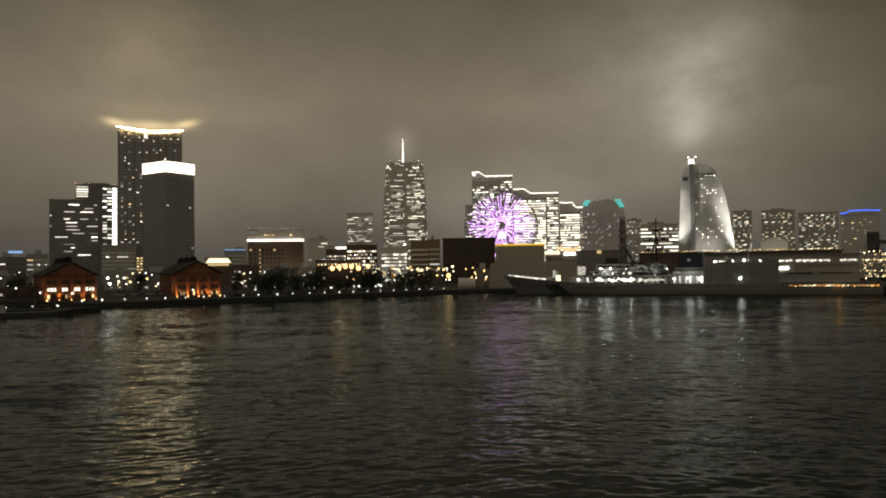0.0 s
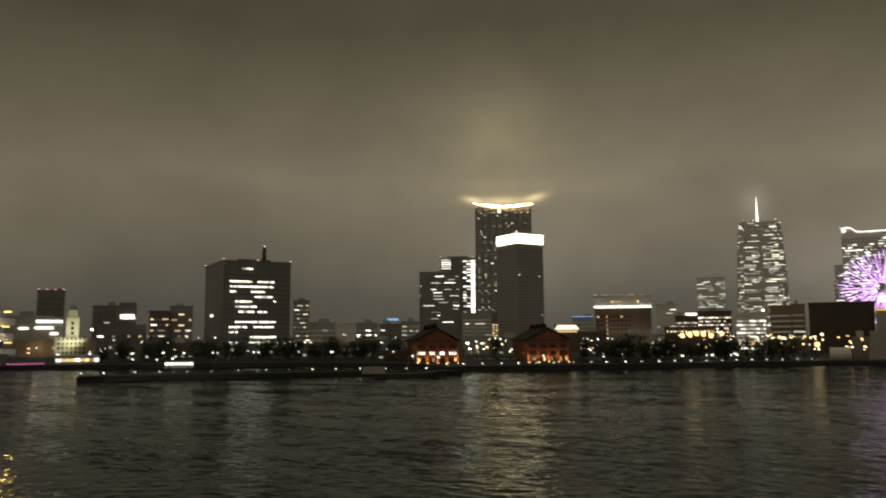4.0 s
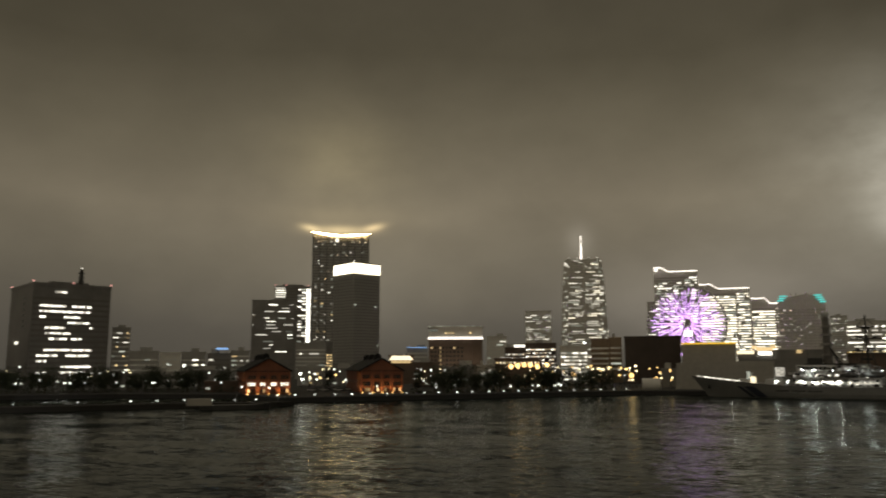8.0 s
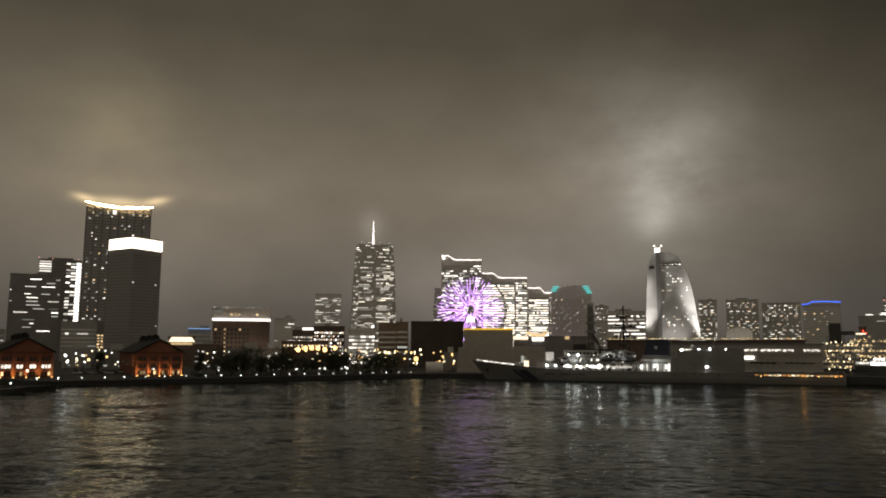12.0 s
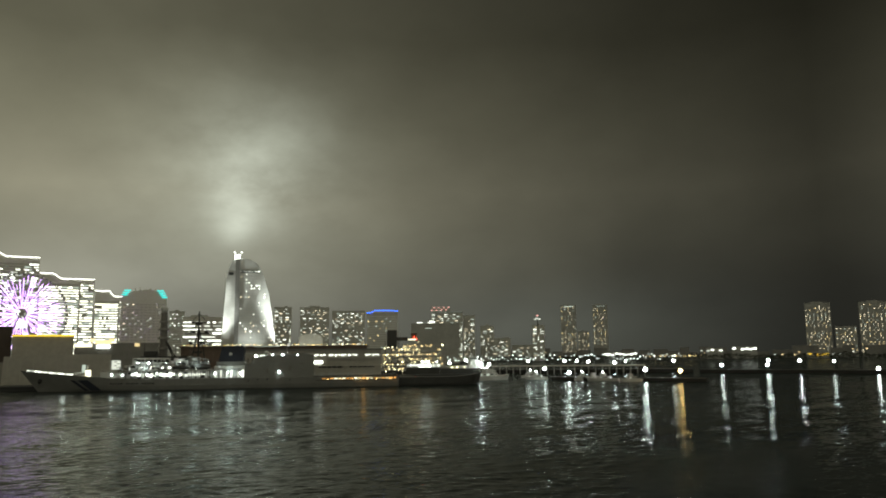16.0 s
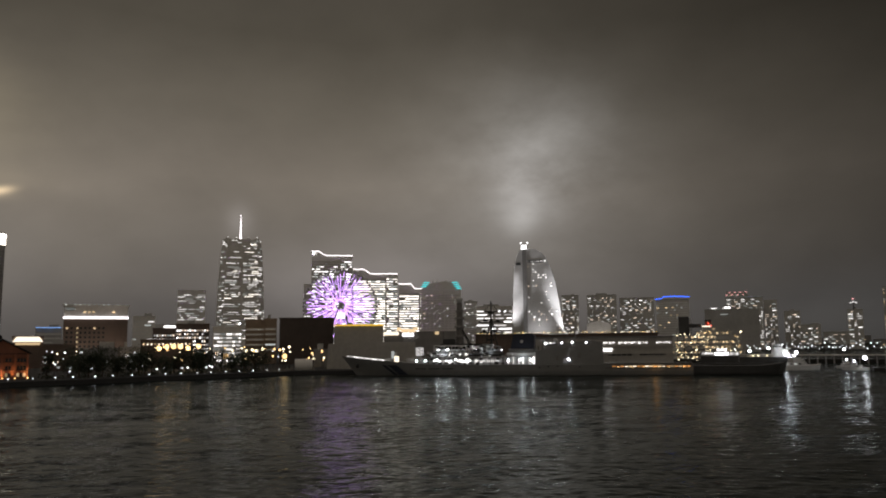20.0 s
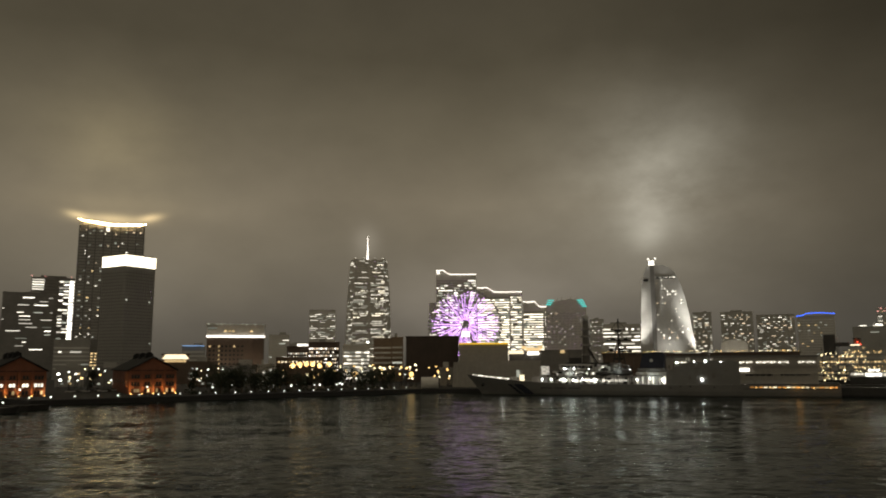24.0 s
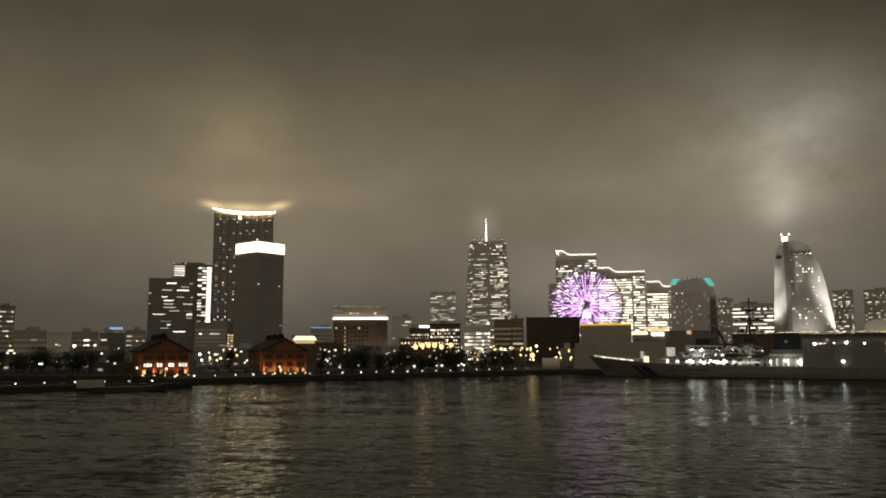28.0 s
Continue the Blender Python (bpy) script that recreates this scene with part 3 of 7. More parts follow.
def wave_tower(name, label, d, az0, az1, top, dip, low, crest, seed, share, notch=0.5):
    """A slab tower whose roof edge is a lit wave: high over the crest, then lower."""
    rng = random.Random(seed)
    az = (az0 + az1) / 2
    w = 2 * d * math.tan(radians((az1 - az0) / 2))
    b = thing(name, label, "tower", at(az, d, QUAY), -az, "wave-topped towers")
    zt, zd = rise(d, top) - QUAY, rise(d, dip) - QUAY
    n = 28
    edge = []
    for i in range(n + 1):
        u = i / n
        s = min(1, max(0, (u - crest) / 0.22))
        s = s * s * (3 - 2 * s)
        edge.append((-w / 2 + w * u, zt + (zd - zt) * s - 1.4 * math.sin(math.pi * min(1, u / max(0.1, crest))) * low))
    bm = bmesh.new()
    wall_prism(bm, [(-w / 2, 0)] + [(x, z) for x, z in edge] + [(w / 2, 0)], 0, 32)
    front = part("wall", bm, PALETILE, b)
    bm = bmesh.new()
    wall_prism(bm, [(x, z + 0.3) for x, z in edge] + [(x, z - 0.8) for x, z in edge[::-1]], -0.9, -0.1)
    part("roof_edge_light", bm, LIT_EDGE, b, "white light line along the wavy roof edge")
    wl = w * notch
    mats = (LIT_FULL, LIT_FULL, LIT_WHITE, LIT_FULL, LIT_DIM) if share > 0.8 else (LIT_WHITE, LIT_WHITE, LIT_DIM, LIT_DIM, LIT_BRIGHT)
    hh = zd - 10
    bands(front, (-w / 2, 0), (1, 0), (0, -1), w, 14, zd - 6, 4.1, 0.56, CURTAINED)
    lit_rows(front, rng, (-w / 2 + 1, 0), (1, 0), (0, -1), wl - 1, 14, hh, 4.1, 3.0, share, mats, 5 if share > 0.8 else 2, 0.42, fill=0.9, gap=0)
    lit_rows(front, rng, (-w / 2 + wl + 2, 0), (1, 0), (0, -1), w - wl - 3, 14, hh + 3, 4.1, 3.0, share * 0.9, mats, 3, 0.42, fill=0.9, gap=0)
    piece("pier", CONCRETE, front, (-w / 2 + wl + 0.5, -0.5, (zd - 6) / 2), (2.0, 1.0, zd - 6))
    if share < 0.8:
        part("corner_lamp", ball_bm(2.3, (-w / 2 + 3.4, -2.4, zt - 4.6), 12, 8), LIT_EDGE, b, "round white lamp under the roof edge")
    return b


def teal_tower():
    rng = random.Random(17)
    d, az = 1150, 11.5
    w = 2 * d * math.tan(radians(1.48))
    h = rise(d, 4.1) - QUAY
    b = thing("apartment_tower", "dark hotel tower with teal lights on its shoulders", "tower", at(az, d, QUAY), -az)
    outline = [(-w / 2, 0), (-w / 2, h), (-w * 0.42, h + 7), (-w * 0.2, h + 10), (w * 0.12, h + 13), (w * 0.38, h + 9), (w / 2, h), (w / 2, 0)]
    bm = bmesh.new()
    wall_prism(bm, outline, 0, 30)
    front = part("wall", bm, PALETILE, b)
    for i in range(11):
        piece("pier", PALETILE, front, (-w / 2 + 2 + i * (w - 4) / 10, -0.4, h / 2), (1.2, 0.8, h))
    for side, n, x in ((-1, 3, -w * 0.36), (1, 4, w * 0.36)):
        for k in range(n):
            piece("shoulder_light", LIT_TEAL, b, (x + side * k * 1.9, -0.7, h + 11 - k * 3.0), (9.0 - k * 0.7, 0.6, 1.7))
    bands(front, (-w / 2 + 1, -0.3), (1, 0), (0, -1), w - 2, 8, h - 4, 3.8, 0.36, CURTAINED)
    lit_rows(front, rng, (-w / 2 + 3, -0.6), (1, 0), (0, -1), w - 6, 8, h - 4, 3.8, 3.6, 0.2, (LIT_FLAT, LIT_DIM, LIT_DIM, LIT_WHITE), 1, 0.26, fill=0.5)
    for k in range(5):
        piece("roof_fin", CONCRETE, b, (-w * 0.2 + k * w * 0.11, 4, h + 10), (1.0, 6, 8 + 2.5 * (k % 2)))


def sail_hotel():
    """The white hotel shaped like a sail, floodlit from its foot."""
    rng = random.Random(19)
    d, az = 860, 18.5
    m = d * math.tan(radians(1))
    b = thing("sail_hotel", "white sail-shaped hotel floodlit from below, with a tall spine", "tower", at(az, d, QUAY), -az)
    X = lambda a: (a - az) * m
    Z = lambda e: rise(d, e) - QUAY
    # the long curved wing
    curve = [(20.56, -0.8), (20.43, 1.4), (20.27, 2.6), (20.12, 3.6), (19.93, 4.6), (19.67, 5.5), (19.48, 6.05), (19.25, 6.5), (18.95, 6.8), (18.5, 7.0), (18.0, 7.06)]
    bm = bmesh.new()
    wall_prism(bm, [(X(17.8), 0)] + [(X(a), Z(e)) for a, e in curve] + [(X(17.8), Z(7.02))], 0, 18)
    part("sail_wing", bm, WHITEPAINT, b)
    # the short wing turned away on the other side of the spine
    left = [(16.70, -0.8), (16.76, 1.5), (16.85, 3.5), (16.97, 5.5), (17.13, 6.4), (17.35, 6.9), (17.6, 7.02)]
    bm = bmesh.new()
    wall_prism(bm, [(X(a), Z(e)) for a, e in left] + [(X(17.6), 0)], 1.5, 18)
    part("sail_wing", bm, WHITEPAINT, b)
    box("spine", DARKWALL, b, (X(17.58), -2.5, 0), (X(17.88), 14, Z(7.0)), "dark vertical spine")
    bm = bmesh.new()
    slab(bm, X(17.70), 0, Z(7.16), 5.6, 5, 4.6)
    part("lantern", bm, LIT_BRIGHT, b, "white lit lantern at the top")
    for a in (17.5, 17.98):
        bar("horn", WHITEPAINT, b, (X(17.74), 0, Z(7.2)), (X(a), 0, Z(7.48)), 0.8, 0.5)
        part("horn_lamp", ball_bm(1.0, (X(a), 0, Z(7.48))), LIT_BRIGHT, b)
    # rows of window openings
    def right_at(z):
        for (a0, e0), (a1, e1) in zip(curve, curve[1:]):
            if Z(e0) <= z <= Z(e1):
                return X(a0 + (a1 - a0) * (z - Z(e0)) / (Z(e1) - Z(e0)))
        return X(18.2)
    z = Z(1.2)
    while z < Z(6.0):
        x, xr = X(18.0), right_at(z + 1.5) - 2.0
        while x < xr:
            r = rng.random()
            m_ = LIT_BRIGHT if r < 0.03 else LIT_WHITE if r < 0.10 else LIT_FLAT if r < 0.13 else CURTAINED
            piece("window", m_, b, (x, -0.05, z), (1.3, 0.3, 1.15))
            x += 2.75
        x = X(16.95)
        while x < X(17.5):
            piece("window", CURTAINED, b, (x, 1.45, z), (1.1, 0.3, 1.1))
            x += 2.6
        z += 3.1
    # dark gallery under the top of each wing
    box("gallery", GLASS, b, (X(17.95), -0.25, Z(6.04)), (X(19.25), 0.02, Z(6.2)))
    box("gallery", GLASS, b, (X(17.1), 1.25, Z(5.86)), (X(17.45), 1.52, Z(6.06)))
    for i in range(12):
        if i not in (1, 4, 8):
            piece("gallery_lamp", LIT_WHITE, b, (X(18.0 + 0.105 * i), -0.3, Z(6.12)), (0.9, 0.2, 0.8))
    piece("gallery_lamp", LIT_WHITE, b, (X(19.22), -0.4, Z(6.12)), (1.5, 0.4, 1.3))
    box("podium", CONCRETE, b, (X(16.3), -14, 0), (X(21.2), 20, 12))
    for a, y, e, aim in ((20.9, -8, 9500, (20.0, 5.2)), (20.75, -6, 4200, (20.2, 4.6)), (16.45, -13, 9500, (17.1, 5.2)), (16.9, -13, 700, (17.1, 3.4))):
        spot(b, (X(a), y, 12.6), (X(aim[0]), 1, Z(aim[1])), e * 34, 46, (1.0, 0.98, 0.92))
    for a, y, e, aim, cone in ((20.9, -42, 300000, (20.1, 3.9), 25), (16.2, -42, 290000, (16.9, 4.4), 11)):
        bar("lamp_mast", STEEL, b, (X(a), y - 0.5, 0), (X(a), y - 0.5, 12), 0.25, 0.15)
        spot(b, (X(a), y, 12.6), (X(aim[0]), 1, Z(aim[1])), e, cone, (1.0, 0.98, 0.92))
    for a in (18.3, 19.1):
        spot(b, (X(a), -13.2, 12.6), (X(a + 0.1), 1, Z(5.0)), 15000, 95, (1.0, 0.98, 0.92))


def spot(parent, p, aim, watts, angle, colour=(1, 1, 1), size=0.5):
    l = new("floodlight", bpy.data.lights.new("floodlight", "SPOT"))
    l.data.energy, l.data.spot_size, l.data.spot_blend, l.data.color, l.data.shadow_soft_size = watts, radians(angle), 0.8, colour, size
    m = look(p, aim)
    l.parent = parent
    l.matrix_basis = m
    return l


def point(parent, p, watts, colour=(1, 1, 1), size=0.4):
    l = new("lamp_light", bpy.data.lights.new("lamp_light", "POINT"))
    l.data.energy, l.data.color, l.data.shadow_soft_size = watts, colour, size
    l.parent = parent
    l.location = p
    return l


def police_tower():
    rng = random.Random(23)
    d, turn = 600, 13.5
    az = -41.4
    s, t = 52.0, 60.0
    h = rise(d, 5.6) - QUAY
    b = thing("police_tower", "broad dark office block with lit window rows and a roof mast", "tower", at(az, d, QUAY), -az + turn)
    front = box("wall", DARKWALL, b, (0, 0, 0), (s, t, h - 2))
    box("parapet", DARKWALL, b, (-0.4, -0.4, h - 2), (s + 0.4, t + 0.4, h))
    box("roof_house", DARKWALL, b, (s * 0.3, t * 0.3, h), (s * 0.8, t * 0.7, h + 3))
    bands(front, (0, 0), (1, 0), (0, -1), s, 6, h - 6, 3.7, 0.42, MASTGREY)
    # lit floors, each a stretch of its own: from, to in shares of the front, floor from the top
    u = lambda v: 5 + v * 36
    rows = [(0.25, .47, 3.2), (0, .47, 8.3), (.58, .95, 8.3), (0, .42, 10.3), (.42, .92, 10.3), (0, .12, 12.3), (.45, .75, 12.3), (.52, .93, 14.3), (.93, 1.0, 16),
            (.12, .47, 16.2), (.12, .58, 18.2), (.2, .52, 20.2), (.6, .8, 20.2), (.12, 1, 24.2), (.52, .95, 26.2), (0, .38, 26.2), (0, .2, 28.2), (.45, 1, 30.2), (.42, .88, 32.2),
            (0, .2, 32.2), (.72, .98, 34.2), (.06, .14, 34.8)]
    k = (h * 0.98) / 48
    for a, c, z in rows:
        x = u(a)
        while x < u(c) - 0.5:
            n = min(u(c) - x, 1.7)
            piece("window", LIT_BRIGHT if rng.random() < 0.7 else LIT_WHITE, front, (x + n / 2, -0.2, h - z * k * 1.33), (n * 0.62, 0.3, 1.3))
            x += 1.7
    for i in range(6):
        piece("window", GLASS, front, (-0.05, 20, h - 10 - i * 4), (0.3, 3, 2))
    piece("window", LIT_WHITE, front, (-0.15, 34, h * 0.42), (0.3, 9, 2))
    for x, y in ((0, 0), (s, 0), (0, t), (s * 0.5, 0)):
        piece("warning_lamp", LIT_PALERED, b, (x, y, h + 0.8), (0.9, 0.9, 0.9))
    mx = s * 0.66
    bar("mast", DARKSTEEL, b, (mx, 12, h), (mx, 12, h + 12.5), 1.7, 1.1, 10)
    for z in (3, 6, 9):
        bar("mast_ring", DARKSTEEL, b, (mx, 12, h + z), (mx, 12, h + z + 0.6), 2.2, 2.2, 10)
    piece("warning_lamp", LIT_WHITE, b, (mx, 12, h + 13), (1, 1, 1))


crown_tower()
hotel_tower()
city_hall()
landmark()
wave_tower("wave_top_tower", "tallest wave-topped tower with a white lit roof line", 1290, 1.98, 4.96, 6.98, 6.66, 0.5, 0.14, 11, 0.55, 0.68)
wave_tower("wave_top_tower", "middle wave-topped tower, almost every floor lit", 1290, 5.02, 8.33, 5.68, 5.33, 0.5, 0.2, 12, 1.1, 0.72)
wave_tower("wave_top_tower", "lowest wave-topped tower with lit floors", 1290, 8.39, 10.25, 4.6, 4.22, 0.5, 0.45, 13, 0.95, 0.8)
teal_tower()
sail_hotel()
police_tower()
block("annex_tower", "narrow lower block beside the wave-topped towers", 1.45, 1.96, 1330, rise(1330, 4.5), CONCRETE, 14, share=0.5, lights=(LIT_WHITE, LIT_DIM))

# ======== other buildings, from the promenade round to the port ========
WD = (LIT_WHITE, LIT_DIM)
block("office_tower", "dark office tower with scattered lit windows", -27.25, -24.28, 950, rise(950, 4.75), DARKWALL, 31, depth=40, floor_h=4.0, cell=2.2, share=0.1, lights=(LIT_BRIGHT, LIT_WHITE, LIT_WHITE, LIT_DIM), run=6, tall=0.24, dark=False, fill=0.7, gap=0)
block("office_block", "low dark office block behind the warehouses", -24.1, -21.9, 800, rise(800, 1.7), GREYWALL, 32, share=0.12, lights=WD)
b = block("stair_block", "narrow block with two columns of warm stair windows", -21.9, -21.45, 795, rise(795, 1.72), DARKWALL, 33, share=0.0, roof=0)
for f in range(8):
    for x in (-1.6, 1.6):
        piece("window", LIT_WARM, b, (x, -0.2, 5 + f * 2.7), (1.9, 0.4, 1.2))
block("office_block", "grey building with a blue lit roof edge", -16.05, -14.5, 780, rise(780, 1.3), GREYWALL, 34, share=0.15, lights=WD)
b = thing("roof_edge_sign", "blue-white light strip on a building's roof edge", "sign", at(-15.3, 778, rise(780, 1.3)), 15.3)
box("strip", LIT_BLUESIGN, b, (-10, 0, 1.1), (10, 0.6, 1.7))
block("distant_tower", "hazy distant office tower with dim greenish windows", -7.3, -5.42, 1500, rise(1500, 4.0), CONCRETE, 36, share=0.4, lights=(LIT_DIM, LIT_WHITE, LIT_WHITE), run=5, tall=0.28)
block("apartment_block", "pale block behind the hotel", -10.15, -8.7, 900, rise(900, 2.15), CONCRETE, 37, share=0.08, lights=WD)
block("office_block", "brick-clad block with lit floors", -8.85, -7.35, 640, rise(640, 1.3), BROWNWALL, 38, share=0.9, lights=(LIT_FLAT, LIT_WHITE, LIT_WHITE, LIT_DIM), run=1, cell=1.9, floor_h=3.0, tall=0.45, fill=0.6, gap=0)
b = thing("roof_edge_sign", "bright white light strip on an office roof", "sign", at(-7.75, 638, rise(640, 1.3) + 1.0), 7.75)
box("strip", LIT_BRIGHT, b, (-4.2, 0, 0.1), (4.2, 0.6, 1.7))
box("strip_base", DARKSTEEL, b, (-4.4, 0.1, -0.1), (4.4, 0.7, 0.1))
block("office_block", "brown block with rows of lit rooms", -7.35, -5.1, 660, rise(660, 1.6), BROWNWALL, 39, share=0.85, lights=(LIT_FLAT, LIT_WHITE, LIT_FLAT, LIT_BRIGHT), run=1, cell=1.9, tall=0.5, fill=0.6, floor_h=2.9, base=4, gap=0)
block("parking_building", "open parking building with bright floors", -4.85, -2.85, 560, rise(560, 1.38), CONCRETE, 40, share=1.0, lights=(LIT_WHITE, LIT_DIM, LIT_WHITE, LIT_BRIGHT), run=2, cell=2.0, floor_h=2.6, base=1.5, tall=0.5, fill=0.7, gap=0)
b = thing("roof_floodlight", "bright white floodlight on a parking building's roof", "lamp", at(-3.05, 561, rise(560, 1.38) + 1.1), 3.05)
bar("post", DARKSTEEL, b, (0, 0, 0), (0, 0, 1.6), 0.12)
part("lamp", ball_bm(0.7, (0, -0.4, 1.9), 10, 6), LAMP_MAST, b)
block("office_block", "stepped grey office block", -2.62, -1.3, 600, rise(600, 1.85), PALEBRICK, 41, share=0.06, lights=WD)
block("office_block", "taller part of the stepped grey block", -1.3, -0.45, 590, rise(590, 1.95), PALEBRICK, 42, share=0.04, lights=WD)
block("warehouse", "large dark windowless hall", -0.25, 3.62, 560, rise(560, 2.0), DARKBROWN, 43, share=0.01, dark=False, roof=0)
for k, (a0, a1, e, seed, share) in enumerate(((20.35, 21.6, 3.55, 51, .34), (22.2, 24.3, 3.62, 52, .26), (24.5, 26.9, 3.45, 53, .3), (31.76, 34.11, 3.15, 54, .4),
                                              (34.16, 35.0, 2.95, 55, .35), (35.4, 36.4, 2.2, 56, .3), (39.2, 40.1, 2.1, 57, .35), (36.3, 37.6, 1.2, 58, .25), (37.7, 39.3, 0.7, 59, .2))):
    block("apartment_tower", "distant apartment tower with many small warm lights", a0, a1, 1500 + 40 * (k % 3), rise(1500, e), HAZYWALL, seed, share=share * 1.5,
          lights=(LIT_FLAT, LIT_WHITE, LIT_DIM, LIT_WHITE), run=2, dark=False, cell=3.9, floor_h=3.8, fill=0.5, tall=0.36, group="distant apartment towers")
for a0, a1, e, seed in ((41.3, 42.4, 3.5, 61), (43.6, 44.65, 3.48, 62), (57.7, 59.25, 3.2, 63), (59.45, 60.7, 1.6, 64), (60.9, 62.6, 3.15, 65), (42.5, 43.3, 1.6, 66)):
    b = block("apartment_tower", "far apartment tower across the harbour with scattered lights", a0, a1, 1900, rise(1900, e), GREYWALL, seed, share=0.6, dark=False,
              lights=(LIT_FLAT, LIT_DIM, LIT_WARM, LIT_FLAT), run=1, cell=3.8, floor_h=4.2, fill=0.5, tall=0.36, group="distant apartment towers")
    if e > 3 and a0 < 50:
        w = 2 * 1900 * math.tan(radians((a1 - a0) / 2))
        piece("roof_light", LIT_DIM, b, (w * 0.05, -0.4, rise(1900, e) - 4), (w * 0.6, 0.6, 1.0))
# a broad dark block before the towers, with a lit sign on its roof; red lamps on the tower tops
b = block("dark_office_hall", "broad dark block with a small white lit roof sign", 30.3, 33.85, 1150, rise(1150, 2.3), GREYWALL, 75, share=0.012, lights=(LIT_DIM,), roof=0, dark=False)
for x, sx, sz, mt in ((-23, 8, 1.2, LIT_WHITE), (-16, 4, 0.9, LIT_DIM), (-5, 8, 2.6, LIT_BRIGHT), (-6, 11, 1.2, LIT_WHITE)):
    piece("roof_sign", mt, b, (x, -0.5, rise(1150, 2.3) - QUAY + 1.6 + sz / 2), (sx, 0.6, sz))
b = block("apartment_tower", "distant apartment tower with red lamps along its top", 31.78, 33.14, 1540, rise(1540, 3.5), HAZYWALL, 76, share=0.3, lights=(LIT_WARM, LIT_DIM),
          run=1, cell=4.6, floor_h=4.0, fill=0.45, tall=0.34, base=70, group="distant apartment towers")
for i in range(8):
    piece("warning_lamp", LIT_PALERED, b, (-17 + i * 4.8, -0.5, rise(1540, 3.5) - QUAY - (0 if i % 2 else 5)), (2.6, 0.6, 1.4))
b = thing("roof_light_line", "pale light line along a distant tower's roof", "lights", at(32.93, 1498, rise(1500, 3.15)), -32.93)
box("strip", LIT_DIM, b, (-30, 0, 0), (30, 0.6, 0.8))
b = thing("lattice_mast", "distant mast with lamps on a tower's roof", "mast", at(39.6, 1500, rise(1500, 2.1)), -39.6)
bar("pole", DARKSTEEL, b, (0, 0, 0), (0, 0, 19), 1.0, 0.4)
for x, z, mt in ((0, 18.5, LIT_PALERED), (-4, 12, LIT_WHITE), (0, 13.5, LIT_WHITE), (4, 12, LIT_WHITE)):
    piece("mast_lamp", mt, b, (x, -0.8, z), (3.2, 0.6, 2.0))
bar("cross_arm", DARKSTEEL, b, (-6, 0, 11.5), (6, 0, 11.5), 0.4)
b = block("blue_top_hotel", "dark curved hotel with a bright blue roof line", 27.05, 29.3, 1250, rise(1250, 3.12), HAZYWALL, 71, share=0.12, lights=(LIT_DIM, LIT_WARM), run=1, roof=0)
w = 2 * 1250 * math.tan(radians(1.125))
bm = bmesh.new()
edge = [(-w / 2 - 1 + i * (w + 2) / 12, rise(1250, 3.12) - QUAY + (0.0 if i < 3 else 2.6) + 1.4 * math.sin(math.pi * i / 12)) for i in range(13)]
wall_prism(bm, [(x, z + 1.2) for x, z in edge] + [(x, z) for x, z in edge[::-1]], -0.8, 0)
part("roof_edge_light", bm, LIT_BLUE, b, "blue light line")
block("convention_hall", "wide white building with lit floors", 14.1, 16.75, 980, rise(980, 2.8), CONCRETE, 72, share=0.8, lights=(LIT_BRIGHT, LIT_WHITE, LIT_WHITE), run=6, floor_h=4.4)
block("apartment_block", "far block beside the sail hotel", 13.2, 14.2, 1400, rise(1400, 3.2), HAZYWALL, 73, share=0.3, lights=WD, run=1)
# the side of the old customs house
for k, (a0, a1, d, e, wall, share) in enumerate(((-53.2, -51.55, 700, 3.15, DARKWALL, .02), (-55.0, -52.1, 640, 1.5, GREYWALL, .25), (-49.85, -48.25, 680, 2.2, DARKWALL, .04),
        (-48.2, -47.15, 720, 2.45, GREYWALL, .12), (-49.6, -46.4, 560, 0.9, DARKWALL, .12), (-46.25, -44.9, 560, 1.85, BROWNWALL, .4), (-44.9, -43.4, 580, 2.2, DARKWALL, .26),
        (-36.45, -35.3, 700, 2.65, GREYWALL, .35), (-35.3, -33.4, 620, 1.05, GREYWALL, .1), (-33.35, -31.95, 600, 0.95, CONCRETE, .08), (-31.9, -30.3, 640, 1.0, GREYWALL, .2),
        (-30.2, -28.6, 620, 0.9, DARKWALL, .15), (-28.6, -27.3, 700, 1.1, GREYWALL, .25))):
    block("office_block", "old waterfront office block, few windows lit" if share < .15 else "waterfront office block with some lit windows", a0, a1, d, rise(d, e), wall, 80 + k,
          share=share * 1.3, lights=(LIT_WARM, LIT_WARM, LIT_WHITE) if wall is BROWNWALL or a0 == -44.9 else (LIT_BRIGHT, LIT_WHITE, LIT_WARM, LIT_DIM), run=2, cell=2.3, fill=0.6, tall=0.3, group="waterfront blocks")
b = thing("roof_sign", "small blue lit sign on a roof", "sign", at(-29.2, 618, rise(620, 0.9)), 29.2)
box("sign_board", LIT_BLUESIGN, b, (-4.4, 0, 3.6), (4.4, 0.5, 5.2))
for x in (-3.5, 3.5):
    bar("post", DARKSTEEL, b, (x, 0.3, 0), (x, 0.3, 3.7), 0.2)


